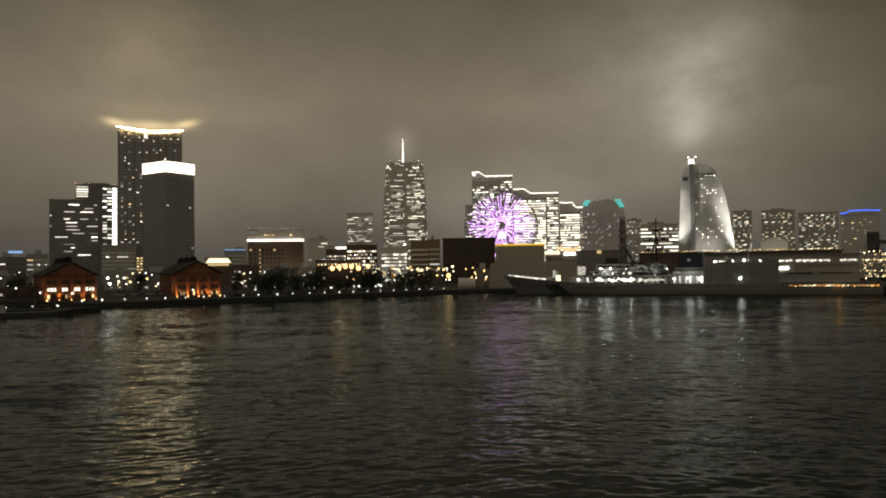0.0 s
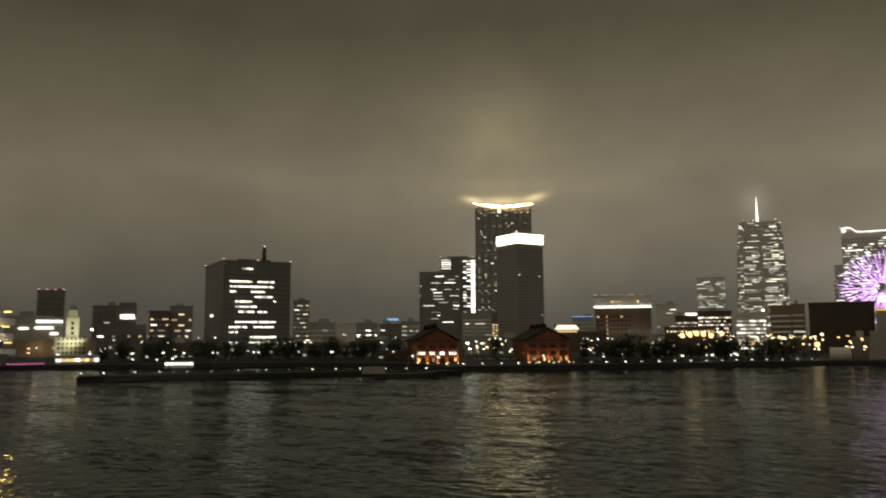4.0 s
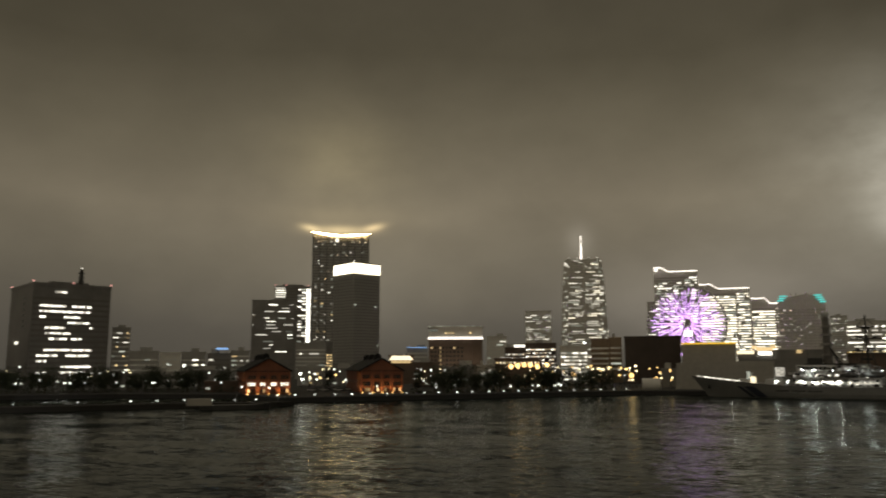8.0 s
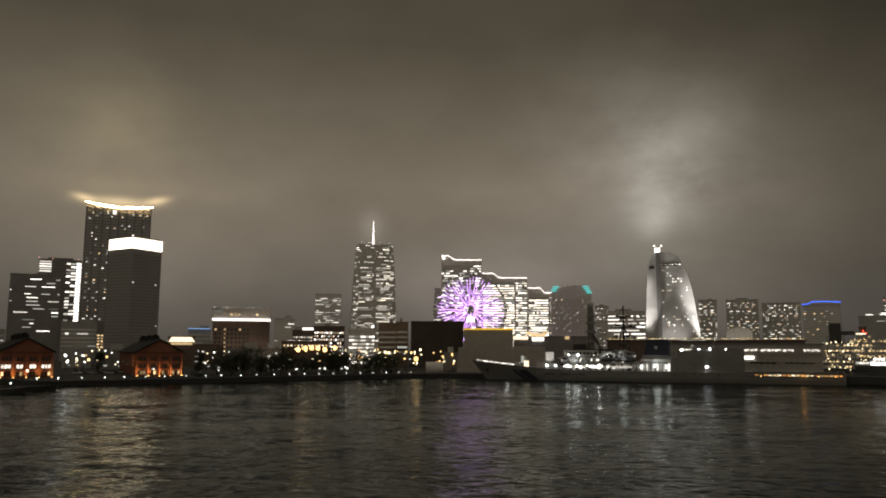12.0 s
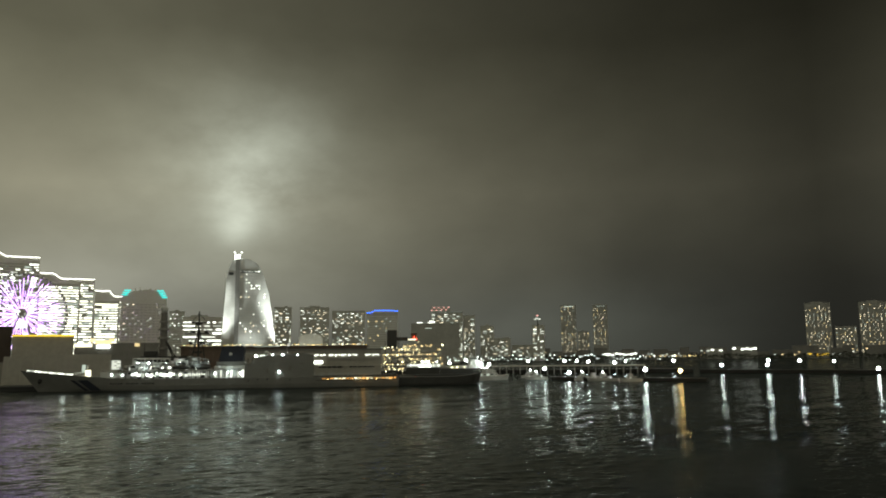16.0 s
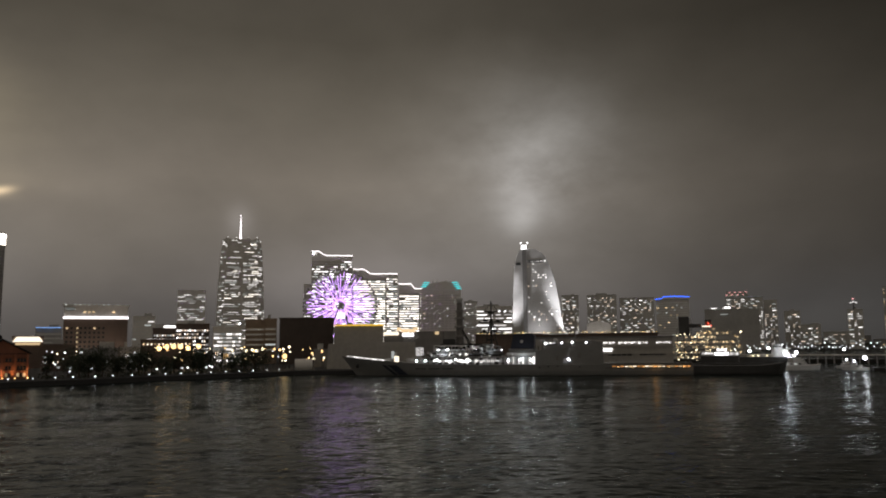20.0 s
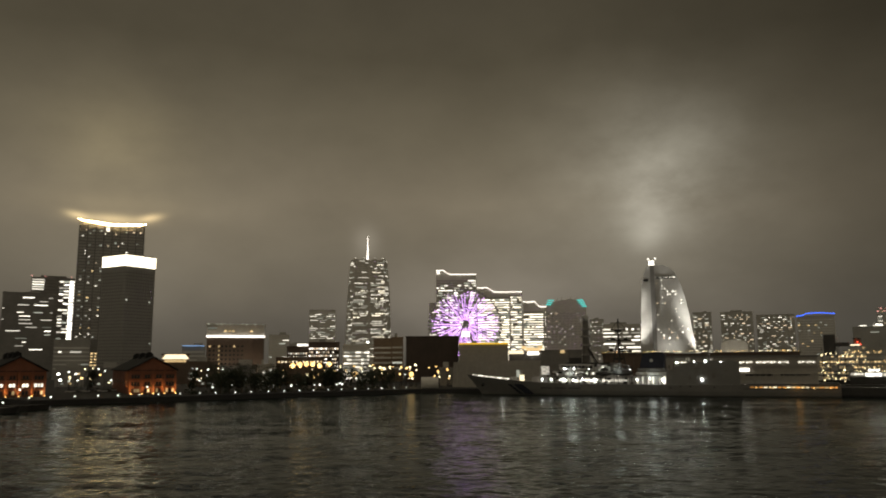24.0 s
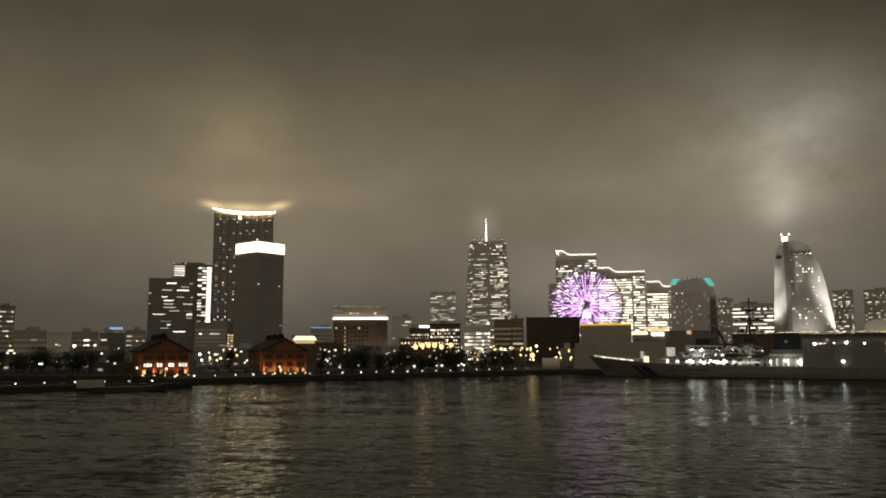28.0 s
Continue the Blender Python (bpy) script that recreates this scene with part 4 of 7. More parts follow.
def customs_house():
    d = 600
    az = -51.05
    b = thing("customs_house", "pale green lit customs house with a domed tower", "building", at(az, d, QUAY), -az)
    m = d * math.tan(radians(1))
    hb = rise(d, 0.15) - QUAY
    box("wall", PALEGREEN, b, (-m * 1.0, 0, 0), (m * 1.0, 20, hb))
    for k in range(4):
        for i in range(7):
            piece("window", GLASS, b, (-8 + i * 2.7, -0.05, 3 + k * 3.2), (1.3, 0.3, 1.9))
    ht = rise(d, 1.5) - QUAY
    box("tower", PALEGREEN, b, (-0.36 * m, 2, hb), (0.42 * m, 10, ht))
    box("tower_top", PALEGREEN, b, (-0.25 * m, 3, ht), (0.31 * m, 9, ht + 5))
    bm = ball_bm(2.8, (0.03 * m, 6, ht + 5.2), 14, 8)
    part("dome", bm, COPPER, b, "green copper dome")
    bar("finial", COPPER, b, (0.03 * m, 6, ht + 7.5), (0.03 * m, 6, ht + 11), 0.35, 0.1)
    for k in range(3):
        piece("window", GLASS, b, (0.03 * m, 1.95, hb + 3 + k * 3.4), (1.6, 0.3, 2.2))
    spot(b, (0, -22, 2), (0.3, 4, hb + 5), 42000, 50, (1.0, 0.98, 0.70))
    spot(b, (-9, -18, 2), (-4, 0, hb * 0.8), 9000, 70, (1.0, 0.90, 0.6))


def warehouse(az, d, length, turn, name_label, lit_upper, seed):
    """Brick warehouse, its gable end to the water: brick walls, arched openings, slate roof with ridge vents."""
    rng = random.Random(seed)
    b = thing("brick_warehouse", name_label, "warehouse", at(az, d, QUAY), -az + turn, "brick warehouses")
    w, eave, ridge = 19.4, 10.2, 15.6
    bm = bmesh.new()
    wall_prism(bm, [(-w / 2, 0), (-w / 2, eave), (0, ridge), (w / 2, eave), (w / 2, 0)], 0, length)
    front = part("wall", bm, REDBRICK, b)
    for s in (-1, 1):
        bm = bmesh.new()
        wall_prism(bm, [(s * (w / 2 + 0.9), eave - 0.2), (s * (w / 2 + 0.9), eave + 0.3), (0, ridge + 0.7), (0, ridge + 0.1)], -0.7, length + 0.7)
        part("roof", bm, SLATE, b)
    for z in (0.5, 3.7, 6.9, eave):
        piece("string_course", QUAYSTONE, front, (0, -0.12, z), (w + 0.2, 0.3, 0.28))
    # four bays between pilasters, the outer ones wider
    bays = ((-7.2, 3), (-2.35, 2), (2.35, 2), (7.2, 3))
    for x in (-9.3, -4.75, 0.0, 4.75, 9.3):
        piece("pilaster", REDBRICK, front, (x, -0.25, eave / 2), (0.85, 0.6, eave))
    for x, n in bays:
        piece("cornice", REDBRICK, front, (x, -0.2, eave - 0.9), (3.6 if n == 3 else 3.2, 0.4, 0.5))
        piece("window_sill", QUAYSTONE, front, (x, -0.18, 3.6), (3.4 if n == 3 else 2.4, 0.35, 0.18))
    for k, z in enumerate((1.6, 4.5, 7.6)):
        for mid, n in bays:
            for q in range(n):
                x = mid + (q - (n - 1) / 2) * 1.2
                m = LIT_WHITE if (lit_upper and k == 1) else LIT_WARM if k == 0 and rng.random() < 0.35 else GLASS
                piece("window", m, front, (x, -0.06, z), (0.85, 0.3, 1.5))
    for j in range(3):
        y = length * (0.2 + 0.3 * j)
        bm = bmesh.new()
        wall_prism(bm, [(-1.6, ridge - 0.5), (-1.6, ridge + 2.0), (0, ridge + 3.0), (1.6, ridge + 2.0), (1.6, ridge - 0.5)], y, y + 5)
        part("roof_vent", bm, SLATE, b)
    for i in range(5):
        x = -w / 2 + 0.5 + i * (w - 1) / 4
        spot(b, (x, -1.7, 0.4), (x * 0.98, 0, 3.0), 1250, 64, (1.0, 0.52, 0.14), 0.3)
        part("uplight", ball_bm(0.28, (x, -3.0, 0.3), 8, 5), LAMP_WARM, b)
    for j in range(5):
        y = 6 + j * 12
        for s in (-1, 1):
            piece("window", GLASS, front, (s * w / 2, y + 3, 5.2), (0.3, 1.6, 1.8))
    spot(b, (-w / 2 - 4, 8, 0.5), (-w / 2, 10, 6), 1500, 80, (1.0, 0.50, 0.13), 0.3)
    return b


def brick_hotel():
    """Brown hotel with a lit cornice and a set-back glazed top."""
    rng = random.Random(91)
    d, az = 640, -12.45
    m = d * math.tan(radians(1))
    w = 3.95 * m
    b = thing("brick_hotel", "brown tiled hotel with a white lit cornice", "hotel", at(az, d, QUAY), -az)
    hc = rise(d, 2.0) - QUAY
    ht = rise(d, 2.95) - QUAY
    front = box("wall", BROWNWALL, b, (-w / 2, 0, 0), (w / 2, 30, hc))
    box("corner_wing", BROWNWALL, b, (w * 0.31, -2.5, 0), (w / 2, 0, hc - 1))
    box("cornice_light", LIT_EDGE, b, (-w / 2 - 0.4, -0.8, hc), (w / 2 + 0.4, -0.2, hc + 1.5), "white lit cornice")
    box("upper_storey", CONCRETE, b, (-w / 2, 0.2, hc), (w / 2, 28, ht - 1))
    bm = bmesh.new()
    wall_prism(bm, [(-w / 2 - 1, ht - 1), (-w / 2 - 1, ht + 0.4), (w / 2 + 1, ht), (w / 2 + 1, ht - 1.4)], -1, 28)
    part("roof", bm, CONCRETE, b)
    for i in range(14):
        piece("roof_lamp", LIT_DIM, b, (-w / 2 + 1 + i * (w - 2) / 13, -1.1, ht - 0.2), (1.2, 0.4, 0.6))
    piece("sign", LIT_DIM, b, (-w / 2 + 4, -0.1, ht - 3.4), (6.5, 0.4, 1.6))
    for f in range(8):
        z = 3.5 + f * 3.4
        piece("window", LIT_WARM if rng.random() < 0.75 else GLASS, front, (-w / 2 + 9.5, -0.1, z), (1.3, 0.3, 1.4))
        for i in range(9):
            x = -w / 2 + 2.5 + i * 3.1
            piece("window", LIT_WARM if rng.random() < 0.03 else GLASS, front, (x, -0.08, z), (1.5, 0.3, 1.5))
    for x in (-8, -5, -2, 12):
        piece("window", LIT_WARM, b, (x, -0.1, hc + 5), (1.6, 0.4, 1.2))
    box("porch", BROWNWALL, b, (-2, -9, 0), (10, 0, 6.6))
    piece("entrance_light", LIT_WHITE, b, (4.5, -9.1, 5.2), (8.5, 0.3, 1.2))
    bar("corner_light", LIT_WHITE, b, (w / 2 + 1, -2, 1), (w / 2 + 1, -2, 9), 0.5)
    for x in (-15, 0, 15):
        part("facade_lamp", ball_bm(0.3, (x, -14, 6), 8, 5), LAMP_PALE, b)
        bar("lamp_pole", DARKSTEEL, b, (x, -14, 0), (x, -14, 5.8), 0.12)
        spot(b, (x, -13.5, 6.4), (x, 0, hc * 0.55), 3000, 100, (1.0, 0.84, 0.62), 0.6)


def ferris_wheel():
    d, az = 1000, 4.1
    r = 45.0
    b = thing("ferris_wheel", "giant ferris wheel with violet light spokes", "ferris wheel", at(az, d, QUAY), -az)
    hz = rise(d, 2.96) - QUAY
    for s in (-1, 1):
        for y in (-9, 9):
            bar("leg", WHITEPAINT, b, (s * 24, y, 0), (s * 1.5, y * 0.3, hz), 1.2, 0.8)
    bm = bmesh.new()
    bmesh.ops.create_cone(bm, cap_ends=True, segments=24, radius1=3.0, radius2=3.0, depth=6, matrix=pose(0, 0, hz, 90))
    part("hub", bm, WHITEPAINT, b, "round white hub")
    def ringed(rr, thick):
        bm = bmesh.new()
        n = 60
        vs = []
        for i in range(n):
            a = 2 * math.pi * i / n
            vs.append([bm.verts.new((math.sin(a) * q, y, hz + math.cos(a) * q)) for q, y in ((rr - thick, -0.6), (rr + thick, -0.6), (rr + thick, 0.6), (rr - thick, 0.6))])
        for i in range(n):
            p, q = vs[i], vs[(i + 1) % n]
            for k in range(4):
                bm.faces.new((p[k], p[(k + 1) % 4], q[(k + 1) % 4], q[k]))
        return bm
    part("rim", ringed(r, 0.35), WHITEPAINT, b)
    part("inner_rim", ringed(r * 0.72, 0.25), WHITEPAINT, b)
    rng = random.Random(9)
    spoke = bpy.data.meshes.new("light_spoke")
    bm = bmesh.new()
    rod(bm, (0, 0, 0), (0, 0, 1), 0.29, 0.29, 6)
    bm.to_mesh(spoke)
    bm.free()
    spoke.materials.append(LIT_VIOLET)
    gond = bpy.data.meshes.new("gondola")
    bm = bmesh.new()
    bmesh.ops.create_uvsphere(bm, u_segments=8, v_segments=6, radius=1.5, matrix=Matrix.Diagonal((1, 1, 1.2, 1)))
    bm.to_mesh(gond)
    bm.free()
    gond.materials.append(WHITEPAINT)
    for i in range(60):
        a = 2 * math.pi * i / 60
        ca, sa = math.cos(a), math.sin(a)
        g = new("gondola", gond)
        g.parent = b
        g.location = (sa * (r + 1.6), 0, hz + ca * (r + 1.6) - 0.8)
        # every other spoke is lit from hub to rim, the rest only by short stretches
        long = i % 3 != 1
        for q0, q1 in ((0.13, 0.97 - 0.14 * rng.random()),) if long else ((0.42, 0.56), (0.62, 0.74), (0.80, 0.96)):
            if not long and rng.random() < 0.2:
                continue
            o = new("light_spoke", spoke)
            o.parent = b
            o.matrix_basis = Matrix.Translation((sa * r * q0, -1.2, hz + ca * r * q0)) @ Euler((0, a, 0)).to_matrix().to_4x4() @ Matrix.Diagonal((1.25 if long else 1, 1, r * (q1 - q0), 1))


# ======== ships ========
def hull_bm(length, beam, low, rows, fore, rake, n=26, flare=0.0):
    """A hull along +x with the bow at x = length. rows: (share from keel to deck, breadth share); fore: sheer at the bow."""
    bm = bmesh.new()
    rings = []
    for i in range(n + 1):
        u = i / n
        taper = 1.0 if u < 0.62 else max(0.0, 1 - ((u - 0.62) / 0.38) ** 2.2)
        stern = 0.82 + 0.18 * min(1, u / 0.15)
        deck = low + (fore - low) * max(0, (u - 0.66) / 0.34) ** 1.5
        ring = []
        for s, bshare in rows:
            z = -1.5 + (deck + 1.5) * s
            x = length * u + (rake * (s - 1) * max(0, (u - 0.6) / 0.4) ** 2)
            hb = beam / 2 * stern * max(0.012, taper ** (1.25 - 0.75 * s + flare * (1 - s))) * bshare
            ring.append((x, hb, z))
        rings.append(ring)
    verts = [[bm.verts.new((x, -y, z)) for x, y, z in ring] + [bm.verts.new((x, y, z)) for x, y, z in ring[::-1]] for ring in rings]
    m = len(verts[0])
    for p, q in zip(verts, verts[1:]):
        for k in range(m):
            bm.faces.new((p[k], p[(k + 1) % m], q[(k + 1) % m], q[k]))
    bm.faces.new(verts[0])
    bm.faces.new(verts[-1][::-1])
    bmesh.ops.recalc_face_normals(bm, faces=bm.faces[:])
    return bm


def patrol_ship():
    """White patrol vessel; local x from stern to bow, -y to the open water."""
    bow, stern = Vector((28.6, 387.2, 0)), Vector((181.0, 323.0, 0))
    way = bow - stern
    length = way.length
    b = thing("patrol_ship", "white coast patrol ship moored at the quay, deck lights on", "ship", stern, math.degrees(math.atan2(way.y, way.x)))
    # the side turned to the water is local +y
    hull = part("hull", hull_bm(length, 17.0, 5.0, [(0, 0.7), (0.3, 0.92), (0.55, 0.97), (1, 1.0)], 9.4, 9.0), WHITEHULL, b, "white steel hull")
    rng = random.Random(77)
    gear_w = (1.5, 0.7, 2.1, 1.0)
    L = lambda v: length * (v - 0.014 if 0.43 < v < 0.78 else v)
    # raked stripes near the bow
    for k, (x, wd, m) in enumerate(((0.815, 1.7, BLUEPAINT), (0.781, 4.4, BLUEPAINT))):
        bm = bmesh.new()
        for (z0, z1) in ((0.4, 2.6), (2.6, 4.9)):
            u0 = (L(x) + 1.3 * z0, L(x) + 1.3 * z1)
            pts = []
            for xx, z in ((u0[0], z0), (u0[0] + wd, z0), (u0[1] + wd, z1), (u0[1], z1)):
                u = xx / length
                t = max(0.0, 1 - (max(0, u - 0.62) / 0.38) ** 2.2)
                s = (z + 1.5) / 7.2
                pts.append((xx, 8.5 * max(0.02, t) ** (1.25 - 0.75 * s) * 0.99 + 0.14, z))
            near = [bm.verts.new(p) for p in pts]
            far = [bm.verts.new((p[0], p[1] - 0.1, p[2])) for p in pts]
            bm.faces.new(near)
            for i in range(4):
                bm.faces.new((near[i], near[(i + 1) % 4], far[(i + 1) % 4], far[i]))
        part("hull_stripe", bm, m, hull, "navy blue raked hull stripe")
    # foredeck house and bridge, stepped
    box("deck_house", WHITEPAINT, b, (L(0.60), -7, 5), (L(0.79), 7, 8.2), bevel=0.2)
    box("deck_house", WHITEPAINT, b, (L(0.61), -6.6, 8.2), (L(0.745), 6.6, 11.2), bevel=0.2)
    br = box("bridge", WHITEPAINT, b, (L(0.63), -7.2, 11.2), (L(0.725), 7.2, 14.2), bevel=0.2)
    for i in range(8):
        piece("bridge_window", GLASS, br, (L(0.636) + i * 1.7, 7.25, 12.9), (1.3, 0.15, 1.1))
    box("deck_house", WHITEPAINT, b, (L(0.50), -7, 5), (L(0.60), 6, 8.6), bevel=0.2)
    box("boat_deck", WHITEPAINT, b, (L(0.48), -7.6, 8.4), (L(0.64), 7.9, 8.8))
    # lit deck openings
    for i in range(7):
        piece("deck_light_panel", (LIT_WHITE, LIT_DIM, LIT_BRIGHT)[i % 3], b, (L(0.60) + i * 2.6, 7.08, 6.6), (1.9, 0.2, 1.5))
        piece("deck_light_panel", (LIT_DIM, LIT_WHITE, LIT_DIM)[i % 3], b, (L(0.615) + i * 2.5, 6.68, 9.7), (1.3, 0.2, 1.1))
    # tall mast with platforms
    mx = L(0.655)
    mast = bar("mast", MASTGREY, b, (mx, 0, 14), (mx, 0, 34.5), 1.9, 1.4, 10)
    for z, rr in ((18, 2.0), (22.5, 2.3), (26.5, 2.2), (30, 1.8)):
        bar("mast_platform", MASTGREY, mast, (mx, 0, z), (mx, 0, z + 1.0), rr * 1.25, rr, 12)
    part("radar_dome", ball_bm(1.6, (mx, 0, 35.9), 12, 8), WHITEPAINT, mast)
    bar("mast_brace", DARKSTEEL, b, (mx - 5, 3, 14), (mx, 0, 24), 0.3)
    bar("mast_brace", DARKSTEEL, b, (mx - 5, -3, 14), (mx, 0, 24), 0.3)
    # lattice signal mast
    sx = L(0.563)
    bar("signal_mast", DARKSTEEL, b, (sx, 0, 11), (sx, 0, 35), 0.6, 0.3)
    for x, z, sx2 in ((-3.2, 25.6, 1.6), (2.6, 25.8, 2.2), (-1.6, 20.8, 2.6), (3.4, 20.6, 1.4), (0, 29.4, 3.0), (0.4, 16.5, 4.2)):
        piece("radar_unit", DARKSTEEL, b, (sx + x, 0, z), (sx2, 1.2, 0.9))
    for s in (-1, 1):
        bar("mast_leg", DARKSTEEL, b, (sx + s * 3.4, 0, 11), (sx, 0, 28), 0.25)
    for z, hw in ((20, 5.5), (25, 6.0), (30, 3.5)):
        bar("yard", DARKSTEEL, b, (sx - hw, 0, z), (sx + hw, 0, z), 0.3)
        bar("yard_stay", DARKSTEEL, b, (sx - hw, 0, z), (sx, 0, z + 4), 0.12, seg=5)
        bar("yard_stay", DARKSTEEL, b, (sx + hw, 0, z), (sx, 0, z + 4), 0.12, seg=5)
    # funnel block and hangar
    fx0, fx1 = L(0.44), L(0.506)
    bm = bmesh.new()
    wall_prism(bm, [(fx0, 12.2), (fx0 - 0.5, 18.2), (fx0 + 0.6, 19.4), (fx1 - 1.6, 19.0), (fx1 - 0.2, 12.2)], -4.5, 5.5)
    fun = part("funnel", bm, BLUEPAINT, b, "navy blue funnel with white mark")
    bm = bmesh.new()
    bmesh.ops.create_cone(bm, cap_ends=True, segments=5, radius1=0.8, radius2=0.8, depth=0.2, matrix=pose((fx0 + fx1) / 2, 5.6, 15.6, 90))
    part("funnel_mark", bm, WHITEPAINT, fun)
    box("funnel_base", WHITEPAINT, b, (L(0.42), -6.5, 5), (L(0.515), 6.5, 10.4), bevel=0.2)
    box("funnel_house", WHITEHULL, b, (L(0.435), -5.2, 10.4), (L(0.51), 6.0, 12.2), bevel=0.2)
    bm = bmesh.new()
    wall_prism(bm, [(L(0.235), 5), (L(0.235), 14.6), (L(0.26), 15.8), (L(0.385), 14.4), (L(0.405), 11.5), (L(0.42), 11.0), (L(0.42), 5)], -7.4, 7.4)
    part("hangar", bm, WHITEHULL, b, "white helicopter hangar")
    for u, z, sx, sz in ((0.40, 13.2, 0.6, 2.2), (0.412, 12.6, 0.5, 2.0), (0.30, 9.0, 1.4, 2.2), (0.27, 11.0, 2.4, 0.3), (0.34, 12.0, 3.0, 0.25), (0.36, 8.0, 0.9, 2.0)):
        piece("hangar_fitting", MASTGREY, b, (L(u), 7.45, z), (sx, 0.2, sz))
    bar("hangar_mast", WHITEHULL, b, (L(0.31), 4, 15), (L(0.31), 4, 20.5), 0.35, 0.2)
    bar("hangar_mast_arm", WHITEHULL, b, (L(0.30), 4, 18.6), (L(0.32), 4, 18.6), 0.15)
    part("satellite_dome", ball_bm(1.1, (L(0.365), 3, 15.9), 12, 8), WHITEPAINT, b)
    box("flight_deck", DARKSTEEL, b, (L(0.005), -8, 5.0), (L(0.235), 8, 5.25))
    # orange lit quarter deck under the flight deck
    for i in range(19):
        y = 7.95 + min(0.5, 0.1 * i)
        piece("deck_opening", (LIT_ORANGE, LIT_WARM, LIT_ORANGE, LIT_PALE)[rng.randrange(4)], hull, (L(0.012) + i * 1.8, y, 4.05 + 0.1 * rng.random()), (rng.uniform(0.7, 1.5), 0.3, rng.uniform(0.35, 0.6)))
    for i in range(6):
        part("quarter_deck_lamp", ball_bm(0.2, (L(0.03) + i * 5.4 + rng.uniform(-1, 1), 8.7, 3.75), 8, 6), LAMP_WARM, b, "small amber lamp")
    piece("rubbing_strake", DARKSTEEL, hull, (L(0.12), 8.35, 3.3), (L(0.22), 0.3, 0.18))
    # rails
    for u0, u1, z, y in ((0.42, 0.60, 8.8, 7.6), (0.005, 0.235, 5.2, 8.0), (0.61, 0.79, 8.3, 6.8), (0.24, 0.42, 15.2, 6.5)):
        for dz in (0.5, 1.0):
            bar("rail", WHITEPAINT, b, (L(u0), y, z + dz), (L(u1), y, z + dz), 0.05, seg=5)
        n = int((u1 - u0) * length / 2.5)
        for i in range(n + 1):
            piece("rail_post", WHITEPAINT, b, (L(u0) + (L(u1) - L(u0)) * i / n, y, z + 0.5), (0.08, 0.08, 1.0))
    for i in range(9):
        u = 0.83 + i * 0.017
        piece("rail_post", WHITEPAINT, b, (L(u), 8.5 * (1 - ((u - 0.62) / 0.38) ** 2.2) ** 0.5 - 0.3, 5.9 + 3.4 * max(0, (u - .66) / .34) ** 1.5), (0.1, 0.1, 1.1))
    # gun on the foredeck
    box("gun_house", WHITEPAINT, b, (L(0.845), -1.4, 6.2), (L(0.865), 1.4, 8.3), bevel=0.3)
    bar("gun_barrel", STEEL, b, (L(0.865), 0, 7.6), (L(0.895), 0, 8.1), 0.12)
    # lifeboat and davits
    bm = ball_bm(1.0, (0, 0, 0), 12, 8)
    bmesh.ops.transform(bm, matrix=pose(L(0.55), 7.6, 10.4) @ Matrix.Diagonal((4.6, 1.3, 1.2, 1)), verts=bm.verts[:])
    part("lifeboat", bm, DARKHULL, b, "dark covered boat on davits")
    for x in (L(0.53), L(0.57)):
        bar("davit", WHITEPAINT, b, (x, 6.8, 8.8), (x, 8.2, 12.2), 0.2)
    # lamplit bulwark top as glowing strips, lit passage, panels under the funnel, lettering as plain bars, hull marks
    for i in range(16):
        u = 0.862 + i * 0.0075
        half = 8.5 * max(0.02, 1 - ((u - 0.62) / 0.38) ** 2.2) ** 0.5
        piece("foredeck_light", LIT_WHITE, b, (L(u), half - 0.5, 5.35 + 4.4 * ((u - 0.66) / 0.34) ** 1.5), (1.2, 0.3, 0.55))
    box("passage_light", LIT_WHITE, b, (L(0.537), 7.15, 6.2), (L(0.588), 7.45, 7.2), "bright lit side passage")
    for u, wd, z1 in ((0.432, 1.0, 9.6), (0.440, 1.2, 8.4), (0.452, 1.5, 8.0), (0.470, 0.9, 8.3), (0.482, 0.8, 7.8), (0.497, 1.0, 8.4), (0.511, 1.3, 8.0)):
        box("lit_panel", LIT_WHITE, b, (L(u) - wd * 0.36, 6.55, 5.4), (L(u) + wd * 0.36, 6.75, z1))
        piece("door_frame", MASTGREY, b, (L(u) + wd * 0.4, 6.8, 6.8), (0.25, 0.3, 3.2))
    # stanchions, deck edges and hose boxes before the lit decks
    for i in range(40):
        x = L(0.525) + i * 0.98
        piece("stanchion", MASTGREY if i % 3 else DARKSTEEL, b, (x, 8.0, 6.85), (0.16 + 0.2 * (i % 4 == 0), 0.16, 3.3))
        if i % 2:
            piece("stanchion", MASTGREY, b, (x, 7.5, 9.9), (0.14, 0.14, 2.2))
    box("deck_edge", MASTGREY, b, (L(0.52), 7.7, 8.35), (L(0.76), 8.15, 8.62))
    box("deck_edge", MASTGREY, b, (L(0.60), 7.2, 11.1), (L(0.745), 7.55, 11.35))
    box("deck_edge", DARKSTEEL, b, (L(0.43), 6.5, 8.7), (L(0.52), 7.2, 9.0))
    for i in range(9):
        x = L(0.54) + i * 3.9
        piece("hose_box", (DARKSTEEL, MASTGREY)[i % 2], b, (x, 7.9, 7.6), (gear_w[i % 4], 0.4, 0.9))
        piece("hose_box", MASTGREY, b, (x + 1.3, 7.5, 9.4), (gear_w[(i + 1) % 4], 0.4, 0.8))
    for i in range(17):
        if i not in (5, 11):
            piece("lettering_bar", DARKSTEEL, hull, (L(0.775) - i * 1.1, 7.9 + 0.035 * i, 3.2), (0.7, 0.12, 0.6))
